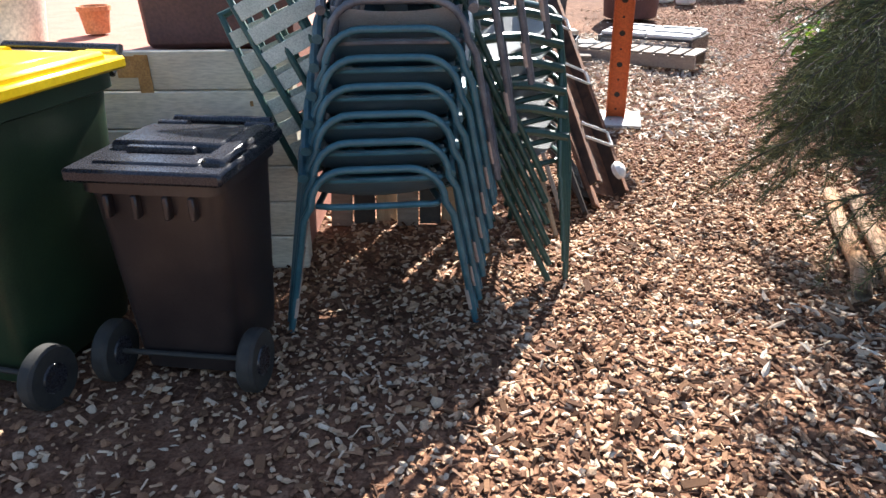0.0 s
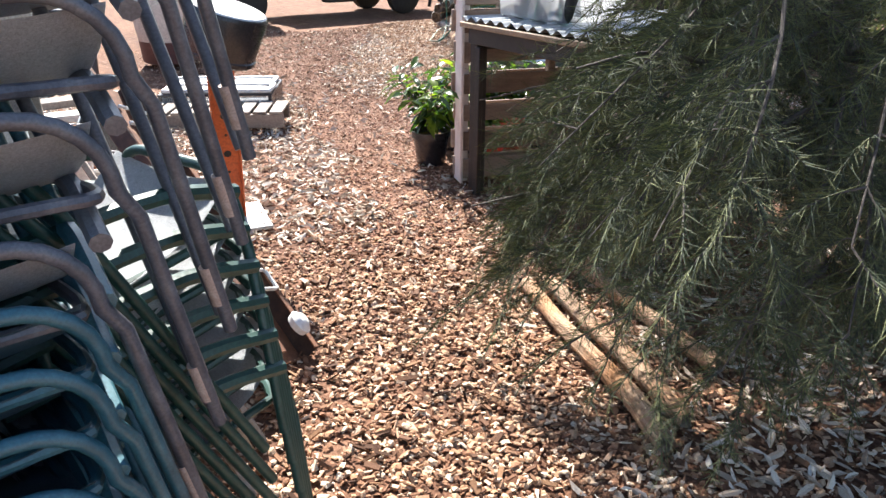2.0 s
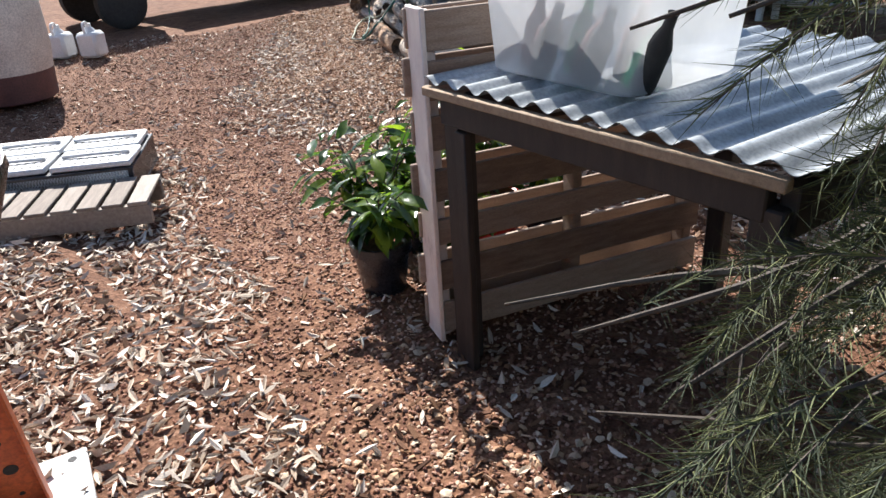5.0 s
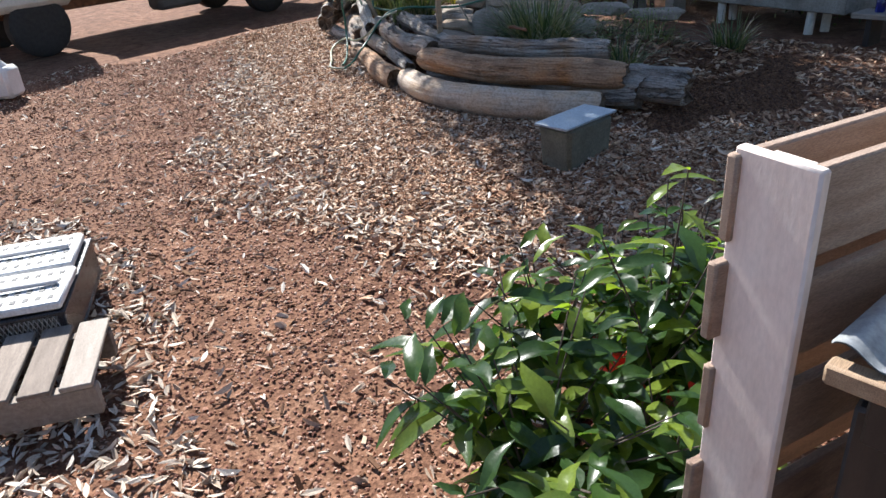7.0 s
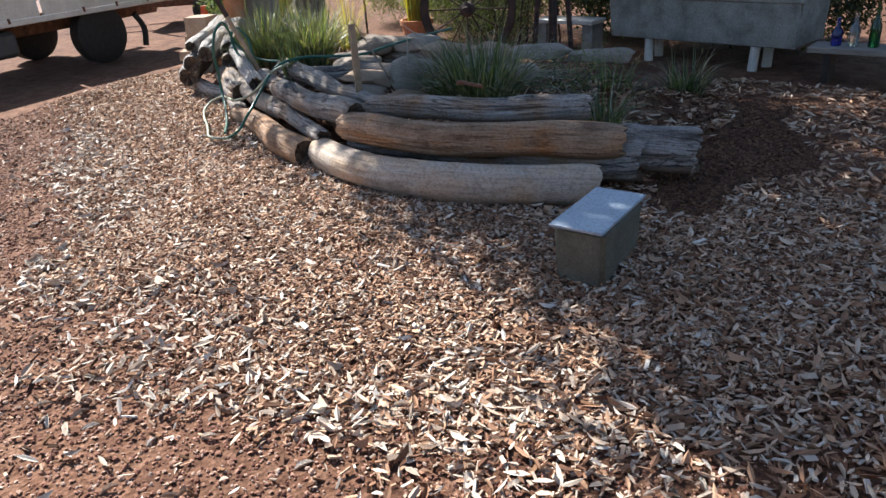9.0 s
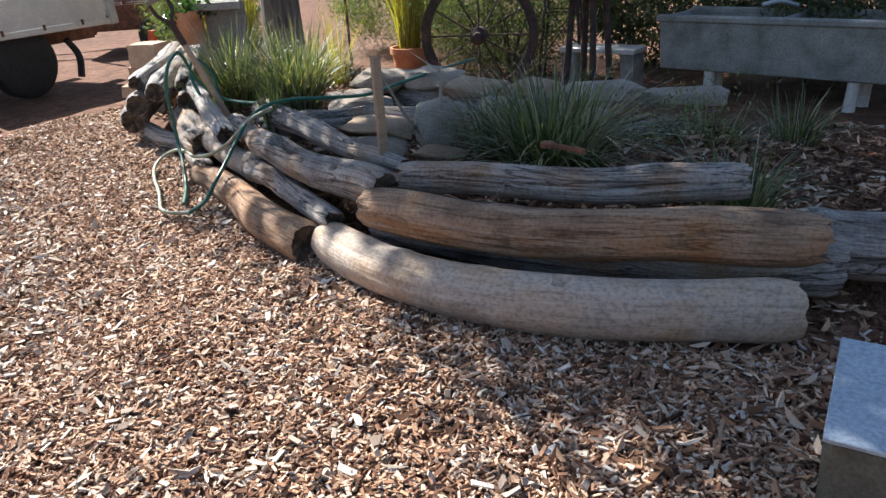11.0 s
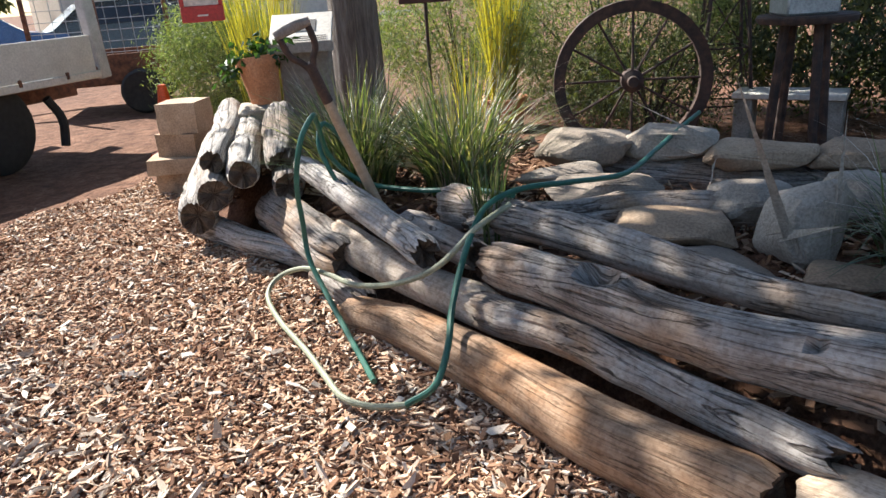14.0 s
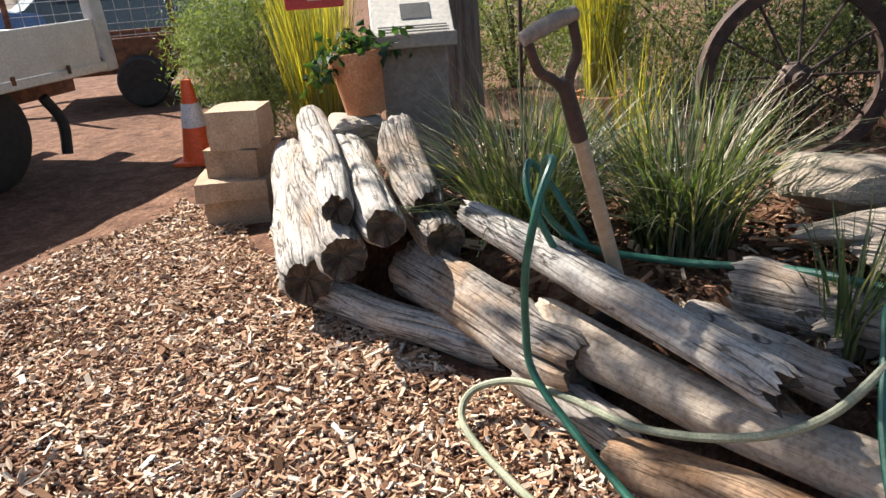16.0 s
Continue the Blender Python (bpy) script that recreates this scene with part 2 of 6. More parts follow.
MAT = {
    "soil": ground_mat(),
    "chip": surf("wood_chip", [(0.13, 0.06, 0.034), (0.36, 0.195, 0.113), (0.56, 0.355, 0.222), (0.77, 0.6, 0.44)], 30, 0.85, 0.4, 0.002, island=0.85, spec=0.25),
    "palechip": surf("pale_wood_chip", [(0.36, 0.27, 0.2), (0.6, 0.49, 0.38), (0.8, 0.72, 0.62)], 30, 0.8, 0.4, 0.002, island=0.85, spec=0.25),
    "bark": surf("bark_sliver", [(0.06, 0.03, 0.018), (0.14, 0.07, 0.04), (0.24, 0.13, 0.07)], 40, 0.9, 0.5, 0.002, island=0.85, spec=0.2),
    "pebble": surf("laterite_pebble", [(0.17, 0.08, 0.045), (0.38, 0.2, 0.11), (0.55, 0.36, 0.22), (0.68, 0.54, 0.4)], 40, 0.85, 0.5, 0.003, island=0.85, spec=0.25),
    "redpebble": surf("red_laterite_pebble", [(0.12, 0.048, 0.032), (0.27, 0.125, 0.08), (0.42, 0.23, 0.155), (0.58, 0.42, 0.32)], 40, 0.9, 0.5, 0.003, island=0.85, spec=0.25),
    "greytube": surf("faded_grey_tube_paint", [(0.055, 0.055, 0.066), (0.1, 0.1, 0.115), (0.17, 0.17, 0.18)], 9, 0.38, 0.2, 0.002, fine=20),
    "log": weathered("weathered_log", (0.22, 0.195, 0.172), (0.36, 0.325, 0.29), (0.51, 0.465, 0.42), (0.92, 0.68, 0.48), 0.85),
    "logpale": weathered("pale_smooth_log", (0.45, 0.365, 0.285), (0.53, 0.44, 0.35), (0.6, 0.51, 0.42), (1.0, 0.84, 0.66), 0.3),
    "logwarm": weathered("brown_log", (0.27, 0.165, 0.098), (0.39, 0.255, 0.16), (0.51, 0.36, 0.245), (1.0, 0.74, 0.48), 0.6),
    "logwhite": weathered("bleached_log", (0.29, 0.26, 0.23), (0.5, 0.47, 0.43), (0.7, 0.66, 0.61), (0.9, 0.82, 0.74), 0.8),
    "endgrain": surf("end_grain", [(0.07, 0.05, 0.04), (0.17, 0.125, 0.09), (0.28, 0.22, 0.17)], 18, 0.95, 0.8, 0.012, spec=0.15),
    "bluegreen": surf("dark_teal_paint", [(0.02, 0.07, 0.09), (0.035, 0.11, 0.14), (0.06, 0.15, 0.18)], 9, 0.36, 0.2, 0.002, fine=20, grime=0.3, spec=0.5),
    "green": surf("dark_green_paint", [(0.012, 0.045, 0.035), (0.025, 0.075, 0.06)], 9, 0.4, 0.2, 0.002),
    "bare": surf("chipped_bare_tube", [(0.3, 0.2, 0.16), (0.52, 0.42, 0.36)], 25, 0.7, 0.3, 0.002),
    "sling": surf("grey_sling_mesh", [(0.42, 0.44, 0.46), (0.6, 0.62, 0.64)], 160, 0.4, 0.8, 0.003, fine=3, spec=0.5, thru=0.4, glow=(1.2, 1.2, 1.2)),
    "slingblue": surf("faded_blue_sling_mesh", [(0.06, 0.11, 0.15), (0.1, 0.16, 0.2)], 160, 0.5, 0.8, 0.003, fine=3, spec=0.4),
    "strap": surf("cream_vinyl_strap", [(0.42, 0.45, 0.38), (0.62, 0.63, 0.54)], 14, 0.5, 0.2),
    "blackplastic": surf("black_plastic", [(0.014, 0.014, 0.018), (0.028, 0.028, 0.034)], 8, 0.27, 0.25, 0.002, fine=30, grime=0.2, spec=0.5),
    "binbody": surf("dusty_dark_bin_plastic", [(0.014, 0.011, 0.012), (0.036, 0.026, 0.024)], 5, 0.33, 0.25, 0.002, fine=30, grime=0.25),
    "bingreen": surf("dark_green_bin_plastic", [(0.01, 0.024, 0.012), (0.022, 0.045, 0.02)], 5, 0.42, 0.25, 0.002, fine=30),
    "yellow": surf("yellow_lid_plastic", [(0.72, 0.46, 0.0), (0.82, 0.58, 0.015)], 6, 0.32, 0.15, 0.002, grime=0.12),
    "rubber": surf("black_rubber", [(0.012, 0.012, 0.012), (0.035, 0.033, 0.03)], 20, 0.75, 0.3),
    "board": surf("cream_painted_board", [(0.5, 0.43, 0.33), (0.66, 0.6, 0.49), (0.75, 0.71, 0.61)], 3.5, 0.6, 0.3, 0.003, (0.5, 1, 3), grime=0.25, rnd=0.25),
    "rustrun": surf("rust_stain", [(0.3, 0.14, 0.04), (0.52, 0.32, 0.14)], 10, 0.8, 0.3),
    "paver": surf("red_paver", [(0.22, 0.07, 0.045), (0.36, 0.13, 0.085), (0.45, 0.2, 0.14)], 9, 0.85, 0.4, rnd=0.4),
    "terracotta": surf("terracotta", [(0.42, 0.15, 0.06), (0.56, 0.23, 0.1), (0.62, 0.32, 0.17)], 7, 0.8, 0.3, 0.003),
    "browntrough": surf("brown_planter", [(0.09, 0.035, 0.03), (0.15, 0.06, 0.05)], 5, 0.6, 0.25),
    "creampot": surf("cream_pot", [(0.6, 0.5, 0.42), (0.74, 0.66, 0.57)], 5, 0.6, 0.2),
    "orange": surf("orange_red_enamel", [(0.5, 0.1, 0.025), (0.62, 0.15, 0.035)], 6, 0.5, 0.25, 0.002, grime=0.35),
    "steel": surf("galvanised_steel", [(0.3, 0.31, 0.32), (0.5, 0.51, 0.52)], 16, 0.42, 0.15, 0.002, metal=0.7),
    "plate": surf("grey_white_plate", [(0.42, 0.42, 0.41), (0.62, 0.62, 0.6)], 10, 0.7, 0.3, grime=0.3),
    "rust": surf("rusty_steel", [(0.06, 0.028, 0.018), (0.17, 0.07, 0.035), (0.27, 0.12, 0.06)], 14, 0.85, 0.5, 0.003),
    "rustdark": surf("dark_rusty_iron", [(0.025, 0.017, 0.014), (0.06, 0.035, 0.026), (0.12, 0.06, 0.04)], 14, 0.8, 0.5, 0.003),
    "timber": surf("raw_timber", [(0.2, 0.125, 0.075), (0.36, 0.25, 0.155), (0.5, 0.38, 0.26)], 5, 0.75, 0.35, 0.003, (1.2, 9, 9), rnd=0.35),
    "timbery": surf("pallet_timber", [(0.15, 0.095, 0.066), (0.29, 0.2, 0.145), (0.42, 0.32, 0.25)], 5, 0.8, 0.35, 0.003, (1.5, 9, 9), rnd=0.4),
    "oldtimber": surf("grey_old_timber", [(0.12, 0.09, 0.07), (0.26, 0.21, 0.17), (0.4, 0.35, 0.3)], 5, 0.85, 0.4, 0.004, (9, 1.2, 9), rnd=0.4),
    "darktimber": surf("dark_stained_timber", [(0.014, 0.01, 0.009), (0.04, 0.027, 0.021)], 6, 0.6, 0.35, 0.003, (6, 6, 1.0)),
    "pinkpaint": surf("pinkish_white_paint", [(0.36, 0.27, 0.22), (0.66, 0.55, 0.49), (0.76, 0.67, 0.61)], 5, 0.6, 0.2, 0.002, (2.0, 2.0, 0.7), grime=0.1, stops=[0.27, 0.38, 0.7]),
    "tin": surf("corrugated_iron", [(0.32, 0.34, 0.35), (0.5, 0.52, 0.53)], 6, 0.45, 0.2, 0.002, metal=0.45, grime=0.3),
    "white": surf("white_paint", [(0.56, 0.52, 0.46), (0.74, 0.7, 0.63)], 4, 0.5, 0.15, grime=0.2),
    "whiteplastic": surf("white_plastic", [(0.62, 0.61, 0.6), (0.76, 0.75, 0.74)], 5, 0.4, 0.15, grime=0.15),
    "greyplastic": surf("grey_plastic_tray", [(0.55, 0.54, 0.53), (0.74, 0.73, 0.72)], 6, 0.45, 0.2, grime=0.2),
    "concrete": surf("old_concrete", [(0.2, 0.185, 0.16), (0.32, 0.3, 0.265), (0.42, 0.4, 0.36)], 6, 0.9, 0.45, 0.004),
    "stone": surf("grey_stone", [(0.17, 0.13, 0.1), (0.33, 0.27, 0.21), (0.5, 0.43, 0.35)], 7, 0.9, 0.6, 0.008, rnd=0.35),
    "sandstone": surf("tan_cut_stone", [(0.24, 0.16, 0.1), (0.4, 0.28, 0.18), (0.52, 0.4, 0.28)], 7, 0.9, 0.5, 0.006, rnd=0.3),
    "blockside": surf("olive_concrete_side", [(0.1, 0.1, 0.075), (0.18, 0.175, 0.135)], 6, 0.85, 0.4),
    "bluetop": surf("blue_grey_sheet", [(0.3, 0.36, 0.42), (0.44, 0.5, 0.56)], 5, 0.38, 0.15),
    "hose": surf("green_garden_hose", [(0.015, 0.09, 0.058), (0.03, 0.15, 0.1)], 14, 0.42, 0.15, 0.001),
    "hosepale": surf("faded_hose", [(0.22, 0.24, 0.15), (0.36, 0.36, 0.25)], 14, 0.5, 0.15, 0.001),
    "cone": surf("fluorescent_orange", [(0.85, 0.1, 0.015), (0.92, 0.14, 0.03)], 6, 0.5, 0.15),
    "reflect": surf("reflective_white", [(0.7, 0.7, 0.7), (0.82, 0.82, 0.82)], 6, 0.4, 0.1),
    "red": surf("red_sign_paint", [(0.4, 0.025, 0.02), (0.52, 0.045, 0.035)], 6, 0.5, 0.15),
    "redpot": surf("red_plastic_pot", [(0.55, 0.03, 0.02), (0.68, 0.05, 0.03)], 6, 0.4, 0.1),
    "bluepot": surf("blue_plastic_pot", [(0.03, 0.1, 0.22), (0.05, 0.15, 0.3)], 6, 0.4, 0.1),
    "brownsign": surf("brown_sign_steel", [(0.06, 0.02, 0.015), (0.1, 0.035, 0.025)], 6, 0.6, 0.2),
    "trunkbark": surf("grey_tree_bark", [(0.08, 0.06, 0.05), (0.19, 0.155, 0.13), (0.3, 0.26, 0.22)], 4, 0.95, 0.9, 0.03, (5, 5, 0.6), fine=5),
    "twig": surf("twig_bark", [(0.04, 0.03, 0.024), (0.1, 0.078, 0.06)], 20, 0.9, 0.3),
    "needle": leafmat("casuarina_needle", [(0.042, 0.055, 0.032), (0.08, 0.095, 0.05), (0.19, 0.2, 0.08)], 0.25, 0.85, 0.0, 0.8),
    "leaf": leafmat("glossy_broad_leaf", [(0.02, 0.045, 0.018), (0.05, 0.1, 0.026), (0.22, 0.29, 0.04)], 0.5, 0.22),
    "gum": leafmat("gum_leaf", [(0.04, 0.07, 0.03), (0.07, 0.11, 0.045)], 0.3, 0.45, 0.0, 0.8),
    "blade": leafmat("strappy_green_blade", [(0.038, 0.062, 0.034), (0.075, 0.11, 0.052), (0.16, 0.19, 0.09), (0.32, 0.28, 0.18)], 0.35, 0.4, 0.0, 0.85),
    "reed": leafmat("golden_reed", [(0.24, 0.19, 0.025), (0.42, 0.34, 0.05), (0.5, 0.43, 0.1)], 0.45, 0.5, 0.0, 0.8),
    "bush": leafmat("grey_green_bush", [(0.07, 0.1, 0.05), (0.15, 0.19, 0.085), (0.28, 0.31, 0.14)], 0.35, 0.55, 0.0, 0.8),
    "carblue": surf("blue_car_paint", [(0.015, 0.06, 0.22), (0.03, 0.1, 0.3)], 4, 0.25, 0.0, coat=0.6),
    "cardark": surf("dark_car_paint", [(0.015, 0.017, 0.02), (0.03, 0.032, 0.036)], 4, 0.25, 0.0, coat=0.6),
    "tarp": surf("shadowed_steel_grey", [(0.06, 0.06, 0.06), (0.1, 0.1, 0.1)], 6, 0.7, 0.2),
    "asphalt": surf("asphalt", [(0.045, 0.045, 0.045), (0.085, 0.083, 0.08)], 8, 0.9, 0.4),
}


def clear_plastic(name, haze):
    """Milky plastic sheet: light passes scattered, and what lies close behind shows as soft shapes."""
    m, t, bs, out = nodes_of(name)
    c = t.nodes.new("ShaderNodeTexCoord")
    n = noise_node(t, c.outputs["Object"], 5.0, 4.0)
    r = ramp_node(t, [(0.66, 0.68, 0.69), (0.86, 0.87, 0.88)], [0.35, 0.65])
    t.links.new(n.outputs["Fac"], r.inputs[0])
    t.links.new(r.outputs[0], bs.inputs["Base Color"])
    bs.inputs["Roughness"].default_value = 0.22
    bs.inputs["IOR"].default_value = 1.3
    tp = t.nodes.new("ShaderNodeBsdfRefraction")
    tp.inputs["Roughness"].default_value = 0.42
    tp.inputs["IOR"].default_value = 1.02
    tl = t.nodes.new("ShaderNodeBsdfTranslucent")
    t.links.new(r.outputs[0], tl.inputs[0])
    m1 = t.nodes.new("ShaderNodeMixShader")
    m1.inputs[0].default_value = 0.45
    m2 = t.nodes.new("ShaderNodeMixShader")
    m2.inputs[0].default_value = 1 - haze
    t.links.new(bs.outputs[0], m1.inputs[1])
    t.links.new(tl.outputs[0], m1.inputs[2])
    t.links.new(m1.outputs[0], m2.inputs[1])
    t.links.new(tp.outputs[0], m2.inputs[2])
    t.links.new(m2.outputs[0], out.inputs[0])
    return m


def bottle_glass(name, col):
    m, t, bs, out = nodes_of(name)
    bs.inputs["Base Color"].default_value = (*col, 1)
    bs.inputs["Transmission Weight"].default_value = 0.9
    bs.inputs["Roughness"].default_value = 0.08
    return m


MAT["tub"] = clear_plastic("cloudy_clear_plastic", 0.44)
MAT["tubrim"] = clear_plastic("milky_rim_plastic", 0.75)
MAT["glassblue"] = bottle_glass("blue_glass", (0.03, 0.05, 0.5))
MAT["glassgreen"] = bottle_glass("green_glass", (0.03, 0.22, 0.08))
MAT["glassclear"] = bottle_glass("clear_glass", (0.7, 0.78, 0.8))
MAT["window"] = surf("dark_window_glass", [(0.02, 0.025, 0.03), (0.04, 0.045, 0.05)], 3, 0.12, 0.0)

# mesh building


class Geo:
    """Vertices and faces on the way to becoming one mesh."""

    def __init__(self):
        self.v, self.f, self.mi, self.grain = [], [], [], []

    def add(self, verts, faces, mi=0, grain=None):
        n = len(self.v)
        self.v += [tuple(p) for p in verts]
        self.f += [tuple(i + n for i in f) for f in faces]
        self.mi += [mi] * len(faces)
        self.grain += list(grain) if grain is not None else [tuple(p) for p in verts]
        return self

    def box(self, size, at=(0, 0, 0), rot=(0, 0, 0), c=0.006, mi=0, taper=1.0):
        h = [s / 2 for s in size]
        c = min(c, min(h) * 0.45)
        R = Euler([radians(a) for a in rot]).to_matrix()
        vs, idx = [], {}
        for sx in (-1, 1):
            for sy in (-1, 1):
                for sz in (-1, 1):
                    s = (sx, sy, sz)
                    for a in range(3):
                        p = [s[k] * (h[k] if k == a else h[k] - c) for k in range(3)]
                        if sz < 0:
                            p[0], p[1] = p[0] * taper, p[1] * taper
                        idx[s, a] = len(vs)
                        vs.append(Vector(p))
        fs = []
        for a in range(3):
            b, d = (a + 1) % 3, (a + 2) % 3
            for sa in (-1, 1):
                q = []
                for sb, sd in ((-1, -1), (1, -1), (1, 1), (-1, 1)):
                    s = [0, 0, 0]
                    s[a], s[b], s[d] = sa, sb, sd
                    q.append(idx[tuple(s), a])
                fs.append(q)
            for sb in (-1, 1):
                for sd in (-1, 1):
                    s0, s1 = [0, 0, 0], [0, 0, 0]
                    s0[a], s1[a] = -1, 1
                    s0[b] = s1[b] = sb
                    s0[d] = s1[d] = sd
                    fs.append([idx[tuple(s0), b], idx[tuple(s1), b], idx[tuple(s1), d], idx[tuple(s0), d]])
        for sx in (-1, 1):
            for sy in (-1, 1):
                for sz in (-1, 1):
                    fs.append([idx[(sx, sy, sz), a] for a in range(3)])
        out = []
        for f in fs:
            nrm = (vs[f[1]] - vs[f[0]]).cross(vs[f[2]] - vs[f[0]])
            ctr = sum((vs[i] for i in f), Vector()) / len(f)
            out.append(f if nrm.dot(ctr) > 0 else f[::-1])
        self.add([R @ p + Vector(at) for p in vs], out, mi)
        return self

    def tube(self, pts, r, seg=8, caps=True, mi=0, closed=False):
        P = [Vector(p) for p in pts]
        n = len(P)
        rs = r if isinstance(r, (list, tuple)) else [r] * n
        T = []
        for i in range(n):
            a = P[(i - 1) % n] if (i or closed) else P[i]
            b = P[(i + 1) % n] if (i < n - 1 or closed) else P[i]
            T.append((b - a).normalized())
        up = Vector((0, 0, 1)) if abs(T[0].z) < 0.9 else Vector((1, 0, 0))
        N = T[0].cross(up).normalized()
        vs = []
        for i in range(n):
            N = (N - T[i] * N.dot(T[i])).normalized()
            B = T[i].cross(N)
            for k in range(seg):
                a = 2 * math.pi * k / seg
                vs.append(P[i] + (N * math.cos(a) + B * math.sin(a)) * rs[i])
        fs = []
        for i in range(n if closed else n - 1):
            j = (i + 1) % n
            for k in range(seg):
                l = (k + 1) % seg
                fs.append((i * seg + k, i * seg + l, j * seg + l, j * seg + k))
        if caps and not closed:
            fs.append(tuple(range(seg))[::-1])
            fs.append(tuple((n - 1) * seg + k for k in range(seg)))
        self.add(vs, fs, mi)
        return self

    def lathe(self, prof, seg=24, at=(0, 0, 0), mi=0, sx=1.0, sy=1.0):
        vs, fs = [], []
        for r, z in prof:
            for k in range(seg):
                a = 2 * math.pi * k / seg
                vs.append((at[0] + r * math.cos(a) * sx, at[1] + r * math.sin(a) * sy, at[2] + z))
        for i in range(len(prof) - 1):
            for k in range(seg):
                l = (k + 1) % seg
                fs.append((i * seg + k, i * seg + l, (i + 1) * seg + l, (i + 1) * seg + k))
        if prof[0][0] > 1e-4:
            fs.append(tuple(range(seg))[::-1])
        if prof[-1][0] > 1e-4:
            fs.append(tuple((len(prof) - 1) * seg + k for k in range(seg)))
        self.add(vs, fs, mi)
        return self

    def mesh(self, name, mats, smooth=True):
        me = bpy.data.meshes.new(name)
        me.from_pydata([tuple(p) for p in self.v], [], self.f)
        for m in (mats if isinstance(mats, (list, tuple)) else [mats]):
            me.materials.append(m)
        me.polygons.foreach_set("material_index", self.mi)
        at = me.attributes.new("grain", 'FLOAT_VECTOR', 'POINT')
        at.data.foreach_set("vector", np.array(self.grain, dtype=np.float32).ravel())
        if smooth:
            me.polygons.foreach_set("use_smooth", [True] * len(me.polygons))
            me.set_sharp_from_angle(angle=radians(38))
        me.update()
        return me


def thing(name, label, category, at=(0, 0, 0), rz=0.0, group="", kind="", rx=0.0, ry=0.0):
    e = new(name)
    e.empty_display_size = 0.1
    e.matrix_world = pose(*at, rx, ry, rz)
    return tagged(e, label, category, group, kind)


def part(name, geo, material, parent, label="", smooth=True):
    ob = new(name, geo.mesh(name, material, smooth) if isinstance(geo, Geo) else geo)
    ob.parent = parent
    return tagged(ob, label)


def solid(name, geo, material, label, category, at=(0, 0, 0), rz=0.0, group="", kind="", smooth=True, rx=0.0, ry=0.0):
    ob = new(name, geo.mesh(name, material, smooth))
    ob.matrix_world = pose(*at, rx, ry, rz)
    return tagged(ob, label, category, group, kind)


def spline(pts, n):
    P = [Vector(p) for p in pts]
    P = [2 * P[0] - P[1]] + P + [2 * P[-1] - P[-2]]
    out = []
    m = len(P) - 3
    for i in range(n + 1):
        u = i / n * m
        k = min(int(u), m - 1)
        u -= k
        a, b, c, d = P[k:k + 4]
        out.append(0.5 * ((2 * b) + (c - a) * u + (2 * a - 5 * b + 4 * c - d) * u * u + (3 * b - a - 3 * c + d) * u ** 3))
    return out


def smooth01(a, b, x):
    t = min(max((x - a) / (b - a), 0.0), 1.0)
    return t * t * (3 - 2 * t)


# the line of the garden bed's front logs, and the lie of the land
EDGE = [(6.55, 6.3), (6.2, 7.0), (6.05, 7.8), (6.03, 8.6), (6.2, 9.3), (6.55, 9.95), (6.95, 10.75), (7.5, 11.75), (8.6, 13.0)]


def edge_side(x, y):
    """Distance to the bed's edge: positive in front of it, negative in the bed."""
    best, sign = 1e9, 1
    for (ax, ay), (bx, by) in zip(EDGE, EDGE[1:]):
        dx, dy = bx - ax, by - ay
        u = min(max(((x - ax) * dx + (y - ay) * dy) / (dx * dx + dy * dy), 0), 1)
        px, py = ax + u * dx - x, ay + u * dy - y
        d = math.hypot(px, py)
        if d < best:
            best, sign = d, (1 if dx * (y - ay) - dy * (x - ax) > 0 else -1)
    return best * sign


def gz(x, y):
    if not (-4 < x < 16 and -4 < y < 22):
        return 0.0
    h = 0.012 * noise.noise((x * 1.3, y * 1.3, 0)) + 0.007 * noise.noise((x * 4.1, y * 4.1, 3))
    w = smooth01(5.6, 6.6, y) * (1 - smooth01(12.0, 13.5, y))
    if w > 0 and 2.0 < x < 12:
        d = edge_side(x, y)
        if d > 0:
            e = d + 0.5 * smooth01(9.0, 10.3, y)
            h += w * (0.085 - 0.14 * smooth01(0.5, 1.8, e))
        else:
            back = 1 - smooth01(1.7, 2.3, -d)
            h += w * (0.085 + 0.23 * smooth01(0.1, 0.3, -d) * back * smooth01(7.0, 7.8, y))
    return h

# ground: one sheet, fine where the path runs, to the horizon


def axis_steps(lo, hi, step):
    inner = list(np.arange(lo, hi + 1e-6, step))
    far = [2, 5, 10, 20, 45, 100, 250, 700]
    return [lo - k for k in far[::-1]] + inner + [hi + k for k in far]


def build_ground():
    xs, ys = axis_steps(-2.4, 12.0, 0.11), axis_steps(-1.5, 18.0, 0.11)
    g = Geo()
    vs = [(x, y, gz(x, y)) for y in ys for x in xs]
    nx = len(xs)
    fs = [(j * nx + i, j * nx + i + 1, (j + 1) * nx + i + 1, (j + 1) * nx + i) for j in range(len(ys) - 1) for i in range(nx - 1)]
    g.add(vs, fs)
    ob = new("ground", g.mesh("ground", MAT["soil"]))
    tagged(ob, "red laterite soil under gravel, bark and wood chips", "ground", kind="structure")


build_ground()


